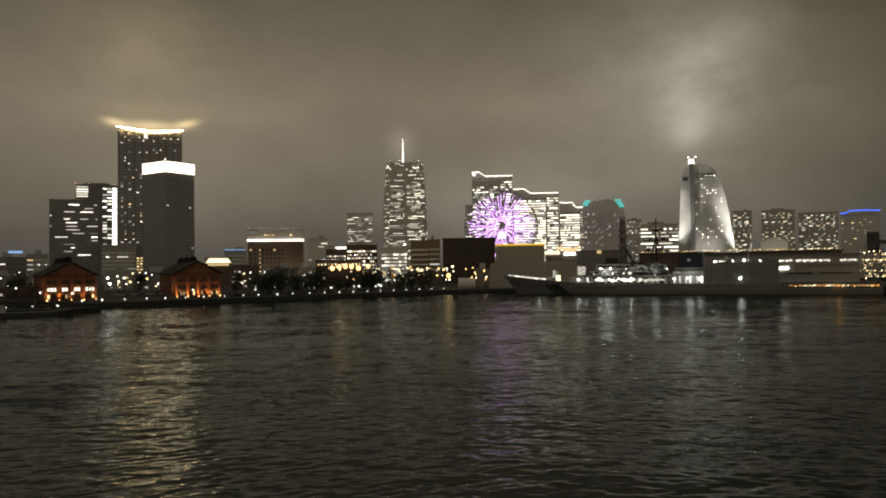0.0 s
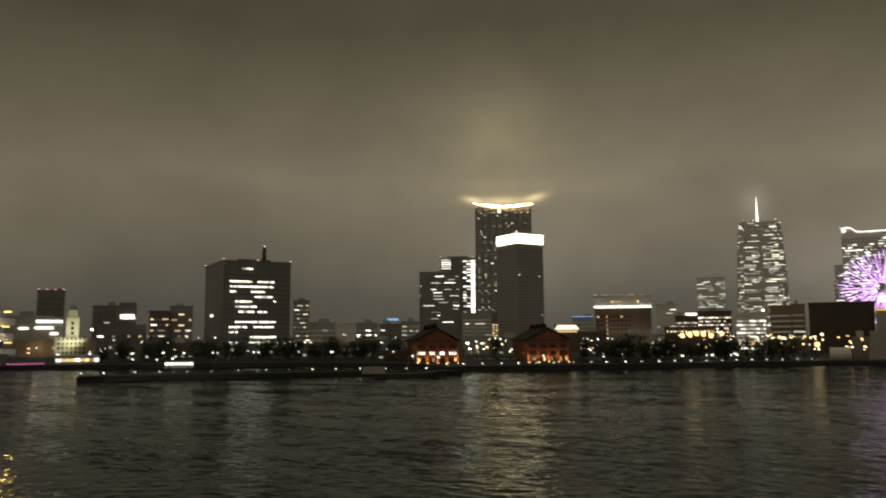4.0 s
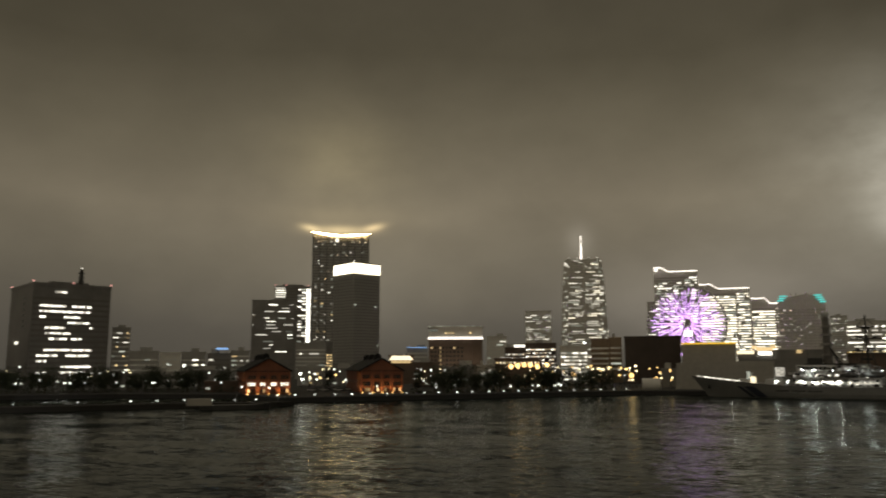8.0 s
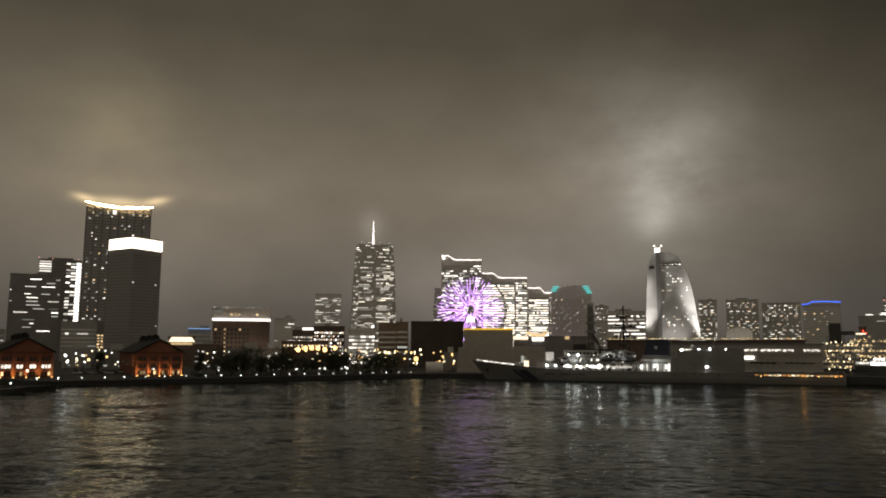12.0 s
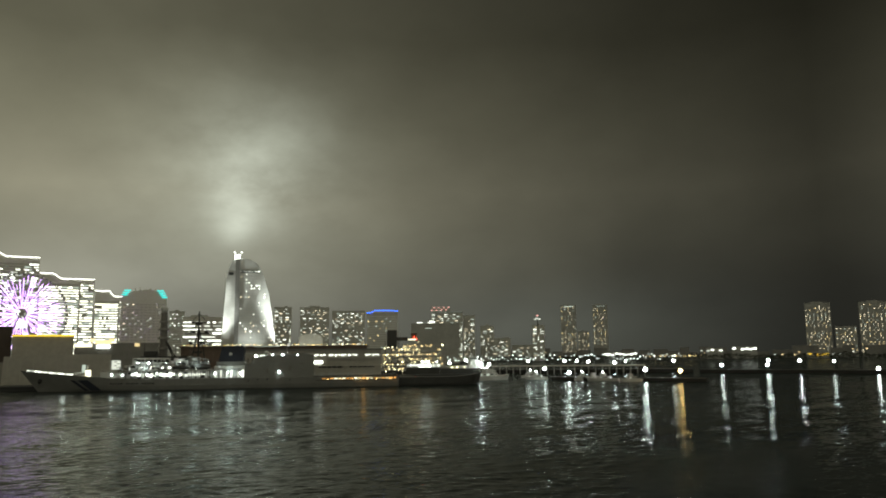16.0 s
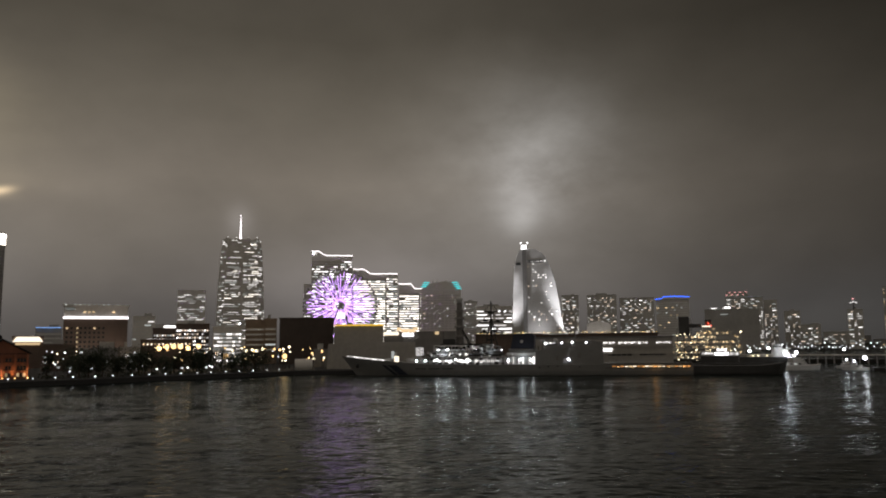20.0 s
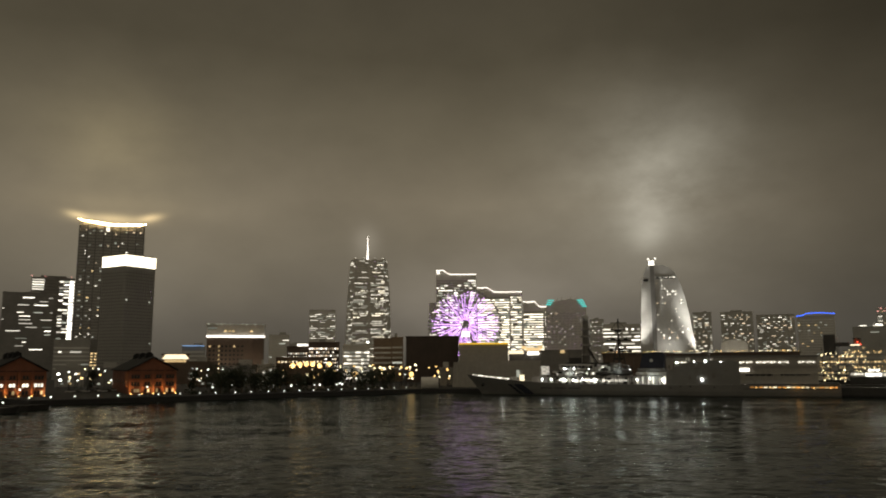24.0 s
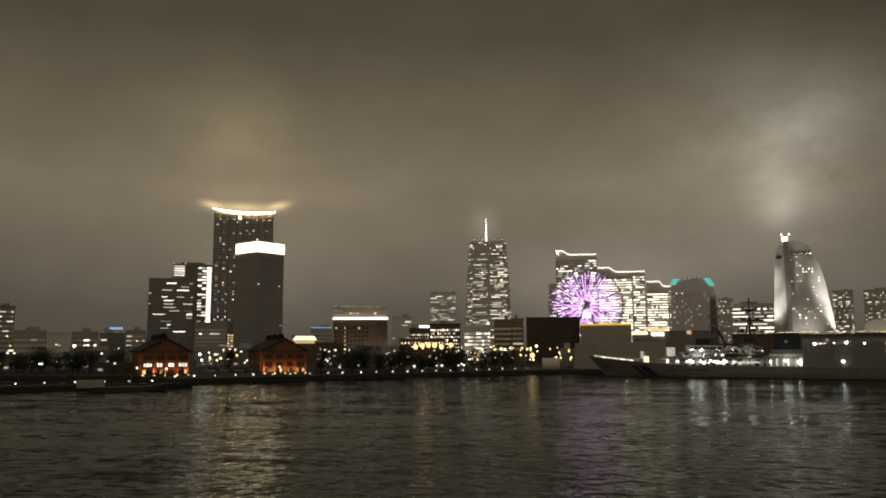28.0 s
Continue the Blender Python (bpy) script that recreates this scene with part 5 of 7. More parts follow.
    for u, z in ((0.385, 4.2), (0.36, 4.2), (0.30, 3.9), (0.41, 3.6)):
        piece("hull_port", DARKSTEEL, hull, (L(u), 8.5, z), (0.7, 0.1, 0.5))
    bar("anchor", DARKSTEEL, hull, (L(0.945), 2.4, 5.2), (L(0.945), 3.4, 4.0), 0.7)
    piece("doorway_light", LIT_PALE, b, (L(0.822), 5.6, 7.4), (2.2, 0.4, 3.6))
    piece("doorway_light", LIT_DIM, b, (L(0.834), 5.2, 9.8), (1.4, 0.4, 3.4))
    bar("deck_crane", WHITEPAINT, b, (L(0.84), 2, 6), (L(0.826), 3, 11), 0.3)
    # dark bridge roof, director and launchers
    box("bridge_roof", DARKSTEEL, b, (L(0.585), -6.8, 14.2), (L(0.705), 7.0, 14.8))
    box("upper_bridge", WHITEPAINT, b, (L(0.585), -5.5, 11.2), (L(0.64), 6.4, 13.6), bevel=0.2)
    for x in (0.60, 0.62, 0.66, 0.70):
        bar("antenna", DARKSTEEL, b, (L(x), 3, 14.6), (L(x), 3, 19 + 20 * (x - 0.6)), 0.09)
    box("locker", DARKSTEEL, b, (L(0.665), 2, 14.8), (L(0.70), 5, 17.2), bevel=0.3)
    for u in (0.545, 0.60):
        bm = ball_bm(1.0, (0, 0, 0), 12, 8)
        bmesh.ops.transform(bm, matrix=pose(L(u), 8.2, 9.8) @ Matrix.Diagonal((3.9, 1.0, 0.85, 1)), verts=bm.verts[:])
        part("work_boat", bm, DARKHULL, b, "dark rigid work boat")
    # deck gear before the lit openings: lockers, raft canisters, ventilators, a boom crane
    gear = random.Random(78)
    for i in range(12):
        x = L(0.525 + 0.018 * i)
        piece("deck_locker", (MASTGREY, DARKSTEEL, WHITEHULL)[i % 3], b, (x, 7.75, 5.6 + 0.2 * (i % 2)), (gear.uniform(0.7, 1.6), 0.5, gear.uniform(0.7, 1.5)))
    for i in range(6):
        x = L(0.61 + 0.02 * i)
        bar("raft_canister", WHITEPAINT, b, (x - 0.8, 7.3, 9.1), (x + 0.8, 7.3, 9.1), 0.42, seg=10)
    for u, z in ((0.592, 8.8), (0.604, 8.8), (0.735, 8.3), (0.752, 8.3)):
        bar("ventilator", WHITEHULL, b, (L(u), 6.9, z), (L(u), 6.9, z + 1.9), 0.45, 0.6, 10)
    bar("boom_crane", WHITEHULL, b, (L(0.532), 6.2, 8.8), (L(0.532), 6.2, 13.4), 0.5, 0.4, 10)
    bar("crane_jib", WHITEHULL, b, (L(0.532), 6.2, 13.2), (L(0.575), 6.8, 14.6), 0.3, 0.2)
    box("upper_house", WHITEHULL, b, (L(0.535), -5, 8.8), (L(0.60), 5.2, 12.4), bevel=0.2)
    box("upper_house", MASTGREY, b, (L(0.56), -4, 12.4), (L(0.61), 4.6, 14.6), bevel=0.2)
    for i in range(7):
        piece("house_window", LIT_DIM if i % 3 == 0 else GLASS, b, (L(0.541) + i * 1.3, 5.25, 11.2), (0.8, 0.12, 0.7))
    for i in range(5):
        part("rail_lamp", ball_bm(0.2, (L(0.50 + 0.05 * i), 7.7, 9.9), 8, 6), LAMP_SMALL, b)
    # davit arms, winches, rolled covers, reels and fittings over the boat deck
    for i in range(64):
        u, z = gear.uniform(0.525, 0.745), gear.choice((9.1, 9.6, 10.3, 11.6, 12.3, 13.4))
        if z > 11 and u > 0.72:
            continue
        piece("deck_fitting", (DARKSTEEL, MASTGREY, DARKHULL, WHITEPAINT)[i % 4], b, (L(u), gear.uniform(7.4, 8.1), z), (gear.uniform(0.3, 2.2), 0.5, gear.uniform(0.25, 1.1)))
    for i in range(18):
        u = gear.uniform(0.53, 0.74)
        piece("lit_doorway", LIT_BRIGHT if i % 3 else LIT_WHITE, b, (L(u), 7.12, gear.choice((6.4, 6.9, 9.6))), (gear.uniform(0.5, 1.6), 0.2, gear.uniform(0.5, 1.3)))
    for u in (0.535, 0.555, 0.585, 0.61, 0.64, 0.67, 0.70):
        bar("davit_arm", MASTGREY, b, (L(u), 7.2, 8.8), (L(u) + 0.6, 8.1, 12.4), 0.18, 0.12)
    for u, z in ((0.50, 14.0), (0.52, 12.0), (0.58, 15.0), (0.64, 15.0), (0.74, 13.6)):
        bar("whip_antenna", MASTGREY, b, (L(u), 5, z), (L(u), 5, z + gear.uniform(3, 6)), 0.08, 0.03, 5)
    # deck lamps
    lamps = [(0.528, 7.6, 12.0), (0.556, 7.3, 12.3), (0.60, 7.5, 12.1), (0.64, 7.3, 11.8), (0.683, 7.3, 12.1), (0.709, 7.4, 11.9), (0.665, 7.2, 9.6), (0.69, 7.2, 9.9), (0.445, 7.2, 7.0),
             (0.477, 7.2, 7.4), (0.512, 7.3, 7.0), (0.626, 8.1, 7.2), (0.66, 8.1, 7.3), (0.686, 8.1, 7.0), (0.713, 8.1, 7.2), (0.748, 7.6, 7.0), (0.775, 7.0, 7.1),
             (0.392, 7.6, 14.6), (0.347, 7.6, 14.9), (0.319, 7.6, 15.1), (0.329, 7.7, 7.3), (0.28, 7.5, 14.8)]
    for i, (u, y, z) in enumerate(lamps):
        part("deck_lamp", ball_bm(0.20 + 0.07 * (i % 3), (L(u), y, z), 8, 6), LAMP_WHITE, b, "bright white deck lamp")
    sc = box("notice_screen", LIT_WHITE, b, (L(0.754), 7.05, 9.4), (L(0.754) + 3.6, 7.3, 13.2), "pale lit panel")
    for i in range(4):
        piece("panel_bar", MASTGREY, sc, (L(0.754) + 1.0 + 1.1 * (i % 2), 7.33, 10.1 + 0.85 * i), (1.3, 0.08, 0.25))
    box("screen_post", WHITEPAINT, b, (L(0.757) + 1, 6.4, 8.2), (L(0.757) + 4, 7.05, 13.4))
    point(b, (L(0.56), 9.2, 11), 380, (0.9, 1, 0.95), 1.6)
    point(b, (L(0.47), 9.2, 8.6), 280, (0.9, 1, 0.95), 1.4)
    point(b, (L(0.69), 9.4, 10.4), 300, (0.9, 1, 0.95), 1.4)
    point(b, (L(0.89), 0, 10.6), 260, (0.95, 1, 0.95), 0.6)
    point(b, (L(0.1), 9.6, 3.6), 60, (1, 0.5, 0.15), 1.0)


def cruise_ship():
    """White cruise ship, bow on, its decks lit."""
    az = -57.9
    bow, tail = at(az, 144), at(-61.6, 268)
    way = bow - tail
    length = way.length
    b = thing("cruise_ship", "white cruise ship moored bow-on with brightly lit decks", "ship", tail, math.degrees(math.atan2(way.y, way.x)))
    part("hull", hull_bm(length, 30.0, 10.8, [(0, 0.60), (0.12, 0.66), (0.25, 0.73), (0.38, 0.80), (0.5, 0.86), (0.62, 0.905), (0.75, 0.945), (0.88, 0.975), (1, 1.0)], 12.0, 6.0, 48, 2.2), CONCRETE, b, "white steel hull")
    L = lambda v: length * v
    levels = ((10.8, 0.84, 15.0), (13.9, 0.825, 14.8), (16.9, 0.81, 15.4), (19.9, 0.77, 13.2), (22.6, 0.69, 10.0))
    for k, (z, u1, w) in enumerate(levels):
        f = L(u1)
        ring = [(L(0.05), -w), (f - 8, -w), (f - 3, -w * 0.62), (f, -w * 0.2), (f, w * 0.2), (f - 3, w * 0.62), (f - 8, w), (L(0.05), w)]
        bm = bmesh.new()
        prism(bm, ring, z, z + 0.4)
        deck = part("deck", bm, WHITEPAINT, b)
        for (x0, y0), (x1, y1) in zip(ring, ring[1:]):
            c = math.hypot(x1 - x0, y1 - y0)
            piece("bulwark", WHITEPAINT, deck, ((x0 + x1) / 2, (y0 + y1) / 2, z + 0.85), (c + 0.1, 0.16, 1.1), math.degrees(math.atan2(y1 - y0, x1 - x0)))
        s = (w - 2.4) / w
        house = [(x - (0 if i in (0, 7) else 2.6), y * s) for i, (x, y) in enumerate(ring)]
        bm = bmesh.new()
        prism(bm, house, z + 0.4, z + 2.9)
        house_part = part("deck_house", bm, WHITEPAINT if k < 4 else BROWNWALL, b)
        if k == 4:
            continue
        for (x0, y0), (x1, y1) in zip(house, house[1:]):
            c = math.hypot(x1 - x0, y1 - y0)
            n = max(1, min(14, int(c / 3.2)))
            turn = math.degrees(math.atan2(y1 - y0, x1 - x0))
            for i in range(n):
                t = 1 - (i + 0.5) / n if y0 > 0 else (i + 0.5) / n
                if c > 30:
                    t = (1 - (i + 0.5) * 4.2 / c) if y0 < 0 else (i + 0.5) * 4.2 / c
                piece("cabin_window", LIT_WARM if (i + k) % 3 else LIT_WHITE, house_part, (x0 + (x1 - x0) * t, y0 + (y1 - y0) * t, z + 1.8), (1.7, 0.16, 1.2), turn)
        for y in (-w * 0.9, -w * 0.5, 0, w * 0.5, w * 0.9):
            x = f - 1.4 - max(0, abs(y) / w - 0.2) * 8.5
            piece("ceiling_lamp", LAMP_WARM, b, (x, y, z + 2.7), (1.1, 1.1, 0.25))
            if k < 3:
                point(b, (x, y * 0.97, z + 2.5), (1400, 500, 900)[k], (1.0, 0.84 if k == 0 else 0.62, 0.5 if k == 0 else 0.2), 0.3)
    # dark curved lounge front under the funnel
    bm = bmesh.new()
    bmesh.ops.create_cone(bm, cap_ends=True, segments=28, radius1=7.6, radius2=6.4, depth=2.2, matrix=pose(L(0.66) - 7, 0, 26.3))
    part("lounge", bm, BROWNWALL, b, "dark rounded lounge front")
    for i in range(9):
        a = radians(-70 + 17.5 * i)
        piece("deck_edge_lamp", LAMP_PALE, b, (L(0.66) - 7 + 8.2 * math.cos(a), 8.2 * math.sin(a), 25.2), (0.5, 0.5, 0.3))
    bm = bmesh.new()
    bmesh.ops.create_cone(bm, cap_ends=True, segments=16, radius1=4.2, radius2=3.2, depth=5, matrix=pose(L(0.36), 0, 28.2) @ Matrix.Diagonal((1.5, 1, 1, 1)))
    part("funnel", bm, BROWNWALL, b, "dark red-brown funnel")
    bar("foremast", WHITEPAINT, b, (L(0.80), 0, 11.6), (L(0.80), 0, 13), 0.35, 0.2)
    bar("radar_mast", WHITEPAINT, b, (L(0.55), 0, 25), (L(0.55), 0, 35), 0.5, 0.25)
    for z, hw in ((30, 2.6), (32.5, 1.8)):
        bar("radar_arm", WHITEPAINT, b, (L(0.55), -hw, z), (L(0.55), hw, z), 0.18)
    for s in (-1, 1):
        bar("anchor", DARKSTEEL, b, (L(0.905), s * 5.2, 5.0), (L(0.905), s * 6.2, 7.0), 0.5)


def tour_ship():
    """Excursion ship behind the patrol vessel, strung with warm lights, with a red lit funnel."""
    d, az = 520, 30.4
    m = d * math.tan(radians(1))
    b = thing("tour_ship", "excursion ship with rows of warm lights and a red lit funnel", "ship", at(az, d, 0), -az)
    bm = hull_bm(5.8 * m, 13, 4.2, [(0, 0.8), (0.4, 0.95), (1, 1.0)], 6.5, 5)
    bmesh.ops.translate(bm, vec=(-2.8 * m, 0, 0), verts=bm.verts[:])
    part("hull", bm, DARKHULL, b)
    rng = random.Random(4)
    for z0, a0, a1, share in ((4.2, -2.5, 2.5, .5), (7.3, -2.4, 2.4, .4), (10.4, -2.3, 2.25, .5), (13.5, -2.2, 2.1, .8), (16.6, -1.5, 2.2, .5), (19.0, -0.7, 1.6, .7), (21.6, -0.3, 0.6, .3)):
        house = box("deck_house", WHITEPAINT, b, (a0 * m, -5.5, z0), (a1 * m, 5.5, z0 + 2.3))
        box("deck", GREYWALL, b, ((a0 - 0.1) * m, -6.2, z0 + 2.3), ((a1 + 0.1) * m, 6.2, z0 + 2.55))
        x = a0 * m + 1.0
        while x < a1 * m - 0.8:
            if rng.random() < share:
                piece("cabin_window", LIT_WARM, house, (x, -5.55, z0 + 1.3), (1.1, 0.2, 0.8))
            if rng.random() < share * 0.75:
                piece("string_lamp", LAMP_PALE if rng.random() < 0.6 else LAMP_WARM, b, (x + 0.6 + rng.uniform(-0.5, 0.5), -6.3, z0 + 2.1 + rng.uniform(-0.5, 0.5)), (rng.uniform(0.2, 0.5), 0.3, rng.uniform(0.2, 0.42)))
            x += 1.9
    bm = bmesh.new()
    bmesh.ops.create_cone(bm, cap_ends=True, segments=16, radius1=2.0, radius2=1.7, depth=4.0, matrix=pose(0.1 * m, 0, 26.0))
    fun = part("funnel", bm, REDBRICK, b, "red funnel lit from its foot")
    for x, z, r in ((-1.2, 24.6, 0.7), (0.4, 24.4, 0.9), (1.6, 25.0, 0.6), (0.2, 26.4, 0.5)):
        part("funnel_lamp", ball_bm(r, (0.1 * m + x, -2.3, z), 10, 6), LIT_RED, b, "red lamp at the funnel")
    point(b, (0.1 * m, -4.5, 24.6), 420, (1.0, 0.16, 0.06), 0.5)
    bm = bmesh.new()
    bmesh.ops.create_cone(bm, cap_ends=True, segments=16, radius1=2.2, radius2=2.2, depth=0.9, matrix=pose(0.1 * m, 0, 28.4))
    part("funnel_cap", bm, DARKSTEEL, fun, "dark funnel cap")
    box("lit_sign", LIT_PALE, b, (-0.3 * m, -5.8, 24.0), (0.25 * m, -5.4, 25.0))
    box("wheelhouse", DARKHULL, b, (-1.87 * m, -4, 19.0), (-1.15 * m, 4, 31.0), "dark tall wheelhouse", bevel=0.3)
    box("upper_deck", DARKHULL, b, (-1.15 * m, -4, 24.0), (-0.35 * m, 4, 26.2), "dark upper deck")
    for a in (-1.0, 1.4, 2.2):
        bar("mast", WHITEPAINT, b, (a * m, 0, 16), (a * m, 0, 27 - 3 * a), 0.3, 0.15)
    part("mast_lamp", ball_bm(0.6, (2.2 * m, -1, 21), 8, 6), LAMP_PALE, b)
    # gangway tower of steel posts hung with lamps
    g = thing("gangway_tower", "steel gangway tower hung with warm lamps", "gangway", at(29.1, 500, QUAY), -29.1)
    m = 500 * math.tan(radians(1))
    hi = rise(500, 1.05) - QUAY
    for x in (-0.7 * m, -0.25 * m, 0.2 * m, 0.65 * m):
        bar("post", DARKSTEEL, g, (x, 0, 0), (x, 0, hi * (1.0 if x < 0 else 0.8)), 0.18)
    for k in range(4):
        z = 2.5 + k * hi * 0.22
        bar("beam", DARKSTEEL, g, (-0.75 * m, 0, z), (0.7 * m, 0, z), 0.15)
        bar("brace", DARKSTEEL, g, (-0.7 * m, 0, z), (0.2 * m, 0, z + hi * 0.2), 0.1)
        for x in (-0.68, -0.42, -0.1, 0.2, 0.5):
            if rng.random() < 0.7:
                part("gangway_lamp", ball_bm(rng.uniform(0.28, 0.5), ((x + rng.uniform(-0.1, 0.1)) * m, -0.3, z + rng.uniform(-0.6, 1.2)), 8, 6), LAMP_PALE, g)


def small_boat(name, label, az, d, length, turn, seed, lamp=True, cabin=True, high=2.0, hullmat=WHITEPAINT):
    rng = random.Random(seed)
    b = thing(name, label, "boat", at(az, d, 0), turn, "moored boats")
    part("hull", hull_bm(length, length * 0.26, high * 0.7, [(0, 0.7), (0.4, 0.92), (1, 1.0)], high, length * 0.05, 12), hullmat, b)
    if hullmat is BLUEPAINT:
        for sgn in (-1, 1):
            for i in range(12):
                t = [1.0 if u < 0.62 else max(0.0, 1 - ((u - 0.62) / 0.38) ** 2.2) for u in (i / 12, (i + 1) / 12)]
                q = [(length * (i + k) / 12, sgn * length * 0.13 * max(0.02, t[k]) ** 0.5, high * (0.7 + 0.3 * max(0, ((i + k) / 12 - 0.66) / 0.34) ** 1.5)) for k in (0, 1)]
                bar("strake", WHITEPAINT, b, q[0], q[1], 0.11, seg=6)
    if cabin:
        box("cabin", WHITEPAINT, b, (length * 0.25, -length * 0.09, high * 0.6), (length * 0.62, length * 0.09, high * 1.25), bevel=0.08)
        box("wheelhouse", WHITEPAINT, b, (length * 0.42, -length * 0.07, high * 1.25), (length * 0.58, length * 0.07, high * 2.0), bevel=0.08)
        for i in range(4):
            for s in (-1, 1):
                piece("cabin_window", GLASS if rng.random() < 0.5 else LIT_DIM, b, (length * (0.3 + 0.08 * i), s * (length * 0.09 + 0.02), high * 1.0), (length * 0.05, 0.06, high * 0.2))
    if hullmat is BLUEPAINT:
        box("foredeck", DARKHULL, b, (length * 0.1, -length * 0.1, high * 0.62), (length * 0.6, length * 0.1, high * 0.74))
        return
    bar("mast", STEEL, b, (length * 0.5, 0, high), (length * 0.5, 0, high * 3.4), 0.08, 0.05)
    if lamp:
        part("boat_lamp", ball_bm(0.35, (length * 0.5, 0, high * 2.3), 8, 6), LAMP_WHITE, b)


# ======== quay buildings near the ship ========
def quay_buildings():
    # grey hall behind the bow
    d = 425
    b = thing("quay_hall", "low grey hall on the quay behind the patrol ship", "hall", at(6.4, d, QUAY), -6.4)
    m = d * math.tan(radians(1))
    bm = bmesh.new()
    wall_prism(bm, [(-3.25 * m, 0), (-3.15 * m, rise(d, 0.2) - QUAY), (1.6 * m, rise(d, 0.32) - QUAY), (3.2 * m, rise(d, 0.3) - QUAY), (3.2 * m, 0)], 0, 30)
    part("wall", bm, NEARCONCRETE, b)
    for i in range(9):
        piece("rib", NEARCONCRETE, b, (-2.9 * m + i * 0.72 * m, -0.15, 6), (0.4, 0.4, 12))
    # yellow lit roof edge on a further hall
    b = block("market_hall", "low hall with a yellow lit roof edge", 3.65, 7.25, 545, rise(545, 1.5), NEARCONCRETE, 101, share=0, dark=False, roof=0)
    w = 2 * 545 * math.tan(radians(1.8))
    piece("edge_light", LIT_YELLOW, b, (0, -0.5, rise(545, 1.5) - QUAY + 0.4), (w, 0.5, 0.9))
    b = block("market_hall", "low hall with warm lit entrance", 7.3, 12.6, 555, rise(555, 0.95), DARKWALL, 102, share=0.08, dark=False, roof=0, lights=(LIT_WARM,))
    for x, sx, z, mt in ((-20.5, 10.5, 20.8, LIT_PALE), (-8.5, 8, 20.0, LIT_BRIGHT), (-8.5, 10, 22.8, LIT_WARM), (-3.4, 3.6, 24, LIT_WARM), (-15.0, 3.0, 24, LIT_WARM), (12, 3, 21, LIT_WARM)):
        piece("entrance_light", mt, b, (x, -0.6, z), (sx, 0.8, 2.2))
    b = thing("white_sign", "small bright white sign on a mast", "sign", at(4.15, 700, QUAY), -4.1)
    bar("post", STEEL, b, (0, 0, 0), (0, 0, rise(700, 2.1) - QUAY), 0.4)
    box("panel", LIT_HUB, b, (-3.6, -0.4, rise(700, 2.05) - QUAY), (3.6, 0.4, rise(700, 2.45) - QUAY))
    # low round tank-like structure and the end of the quay
    b = thing("quay_kiosk", "low pale rounded kiosk on the quay", "kiosk", at(1.5, 408, QUAY), -1.5)
    bm = bmesh.new()
    bmesh.ops.create_cone(bm, cap_ends=True, segments=20, radius1=3.2, radius2=3.2, depth=9, matrix=pose(0, 4, 2.6, 0, 90))
    part("shell", bm, CONCRETE, b)
    # terminal behind the ship's stern
    d = 428
    b = thing("terminal_building", "white two-storey terminal with a lit upper window row", "terminal", at(23.3, d, QUAY), -23.3)
    m = d * math.tan(radians(1))
    h = rise(d, 0.45) - QUAY
    box("wall", NEARCONCRETE, b, (-4.9 * m, 0, 0), (4.8 * m, 40, h))
    box("roof", DARKWALL, b, (-5.0 * m, -0.8, h), (4.9 * m, 40, h + 0.8))
    box("window_band", GLASS, b, (0.3 * m, -0.15, 5.9), (2.0 * m, 0, 7.1))
    box("window_band", GLASS, b, (2.5 * m, -0.15, 6.1), (4.3 * m, 0, 7.0))
    for x0, n in ((0.05, 4), (1.1, 5), (2.0, 3), (2.55, 3), (3.75, 5), (-4.0, 3), (-2.6, 2)):
        for i in range(n):
            for dx, sz in ((-0.36, 0.7), (0.3, 0.95 - 0.4 * (i % 2))):
                piece("window", LIT_WHITE, b, ((x0 + i * 0.21) * m + dx, -0.2, h - 2.7 + 0.2 * (i % 2)), (0.55, 0.3, sz))
    piece("lit_screen", LIT_BRIGHT, b, (0.05 * m, -0.4, h - 6.4), (7.6, 0.5, 1.5))
    for z in (h - 4.6, h - 8.6):
        box("ledge", NEARCONCRETE, b, (-4.9 * m, -0.6, z), (4.8 * m, 0, z + 0.35))
    for i in range(26):
        piece("wall_rib", NEARCONCRETE, b, ((-4.7 + i * 0.37) * m, -0.1, h / 2), (0.3, 0.25, h))
    for i in range(7):
        piece("door_panel", GREYWALL, b, ((-0.2 + i * 0.7) * m, -0.12, 2.2), (3.6, 0.3, 3.2))
    # long roof with strings of warm lights further off
    d = 640
    b = thing("terminal_shed", "long dark shed roof edged with small warm lamps", "shed", at(20.6, d, QUAY), -20.6)
    m = d * math.tan(radians(1))
    h = rise(d, 0.8) - QUAY
    box("wall", BROWNWALL, b, (-6.6 * m, 0, 0), (6.5 * m, 40, h - 1))
    box("roof", BROWNWALL, b, (-6.7 * m, -1, h - 1), (6.6 * m, 42, h))
    rng = random.Random(8)
    for i in range(96):
        x = (-6.5 + i * 0.136) * m
        if rng.random() < 0.8:
            piece("edge_lamp", rng.choice((LAMP_WARM, LAMP_PALE, LIT_WARM, LIT_YELLOW, LAMP_PALE)), b, (x, -1.2, h + 0.5 + 0.5 * rng.random()), (rng.uniform(0.35, 0.8), 0.4, rng.uniform(0.35, 0.6)))
    for x0, x1, z in ((-1.6, 0.2, h - 0.6), (-6.0, -4.4, h + 1.3)):
        box("edge_strip", LIT_DIM, b, (x0 * m, -1.3, z), (x1 * m, -1.1, z + 0.35))
    d = 900
    b = thing("domed_hall", "pale round-roofed hall on the waterfront", "hall", at(23.0, d, QUAY), -23)
    m = d * math.tan(radians(1))
    bm = bmesh.new()
    n = 14
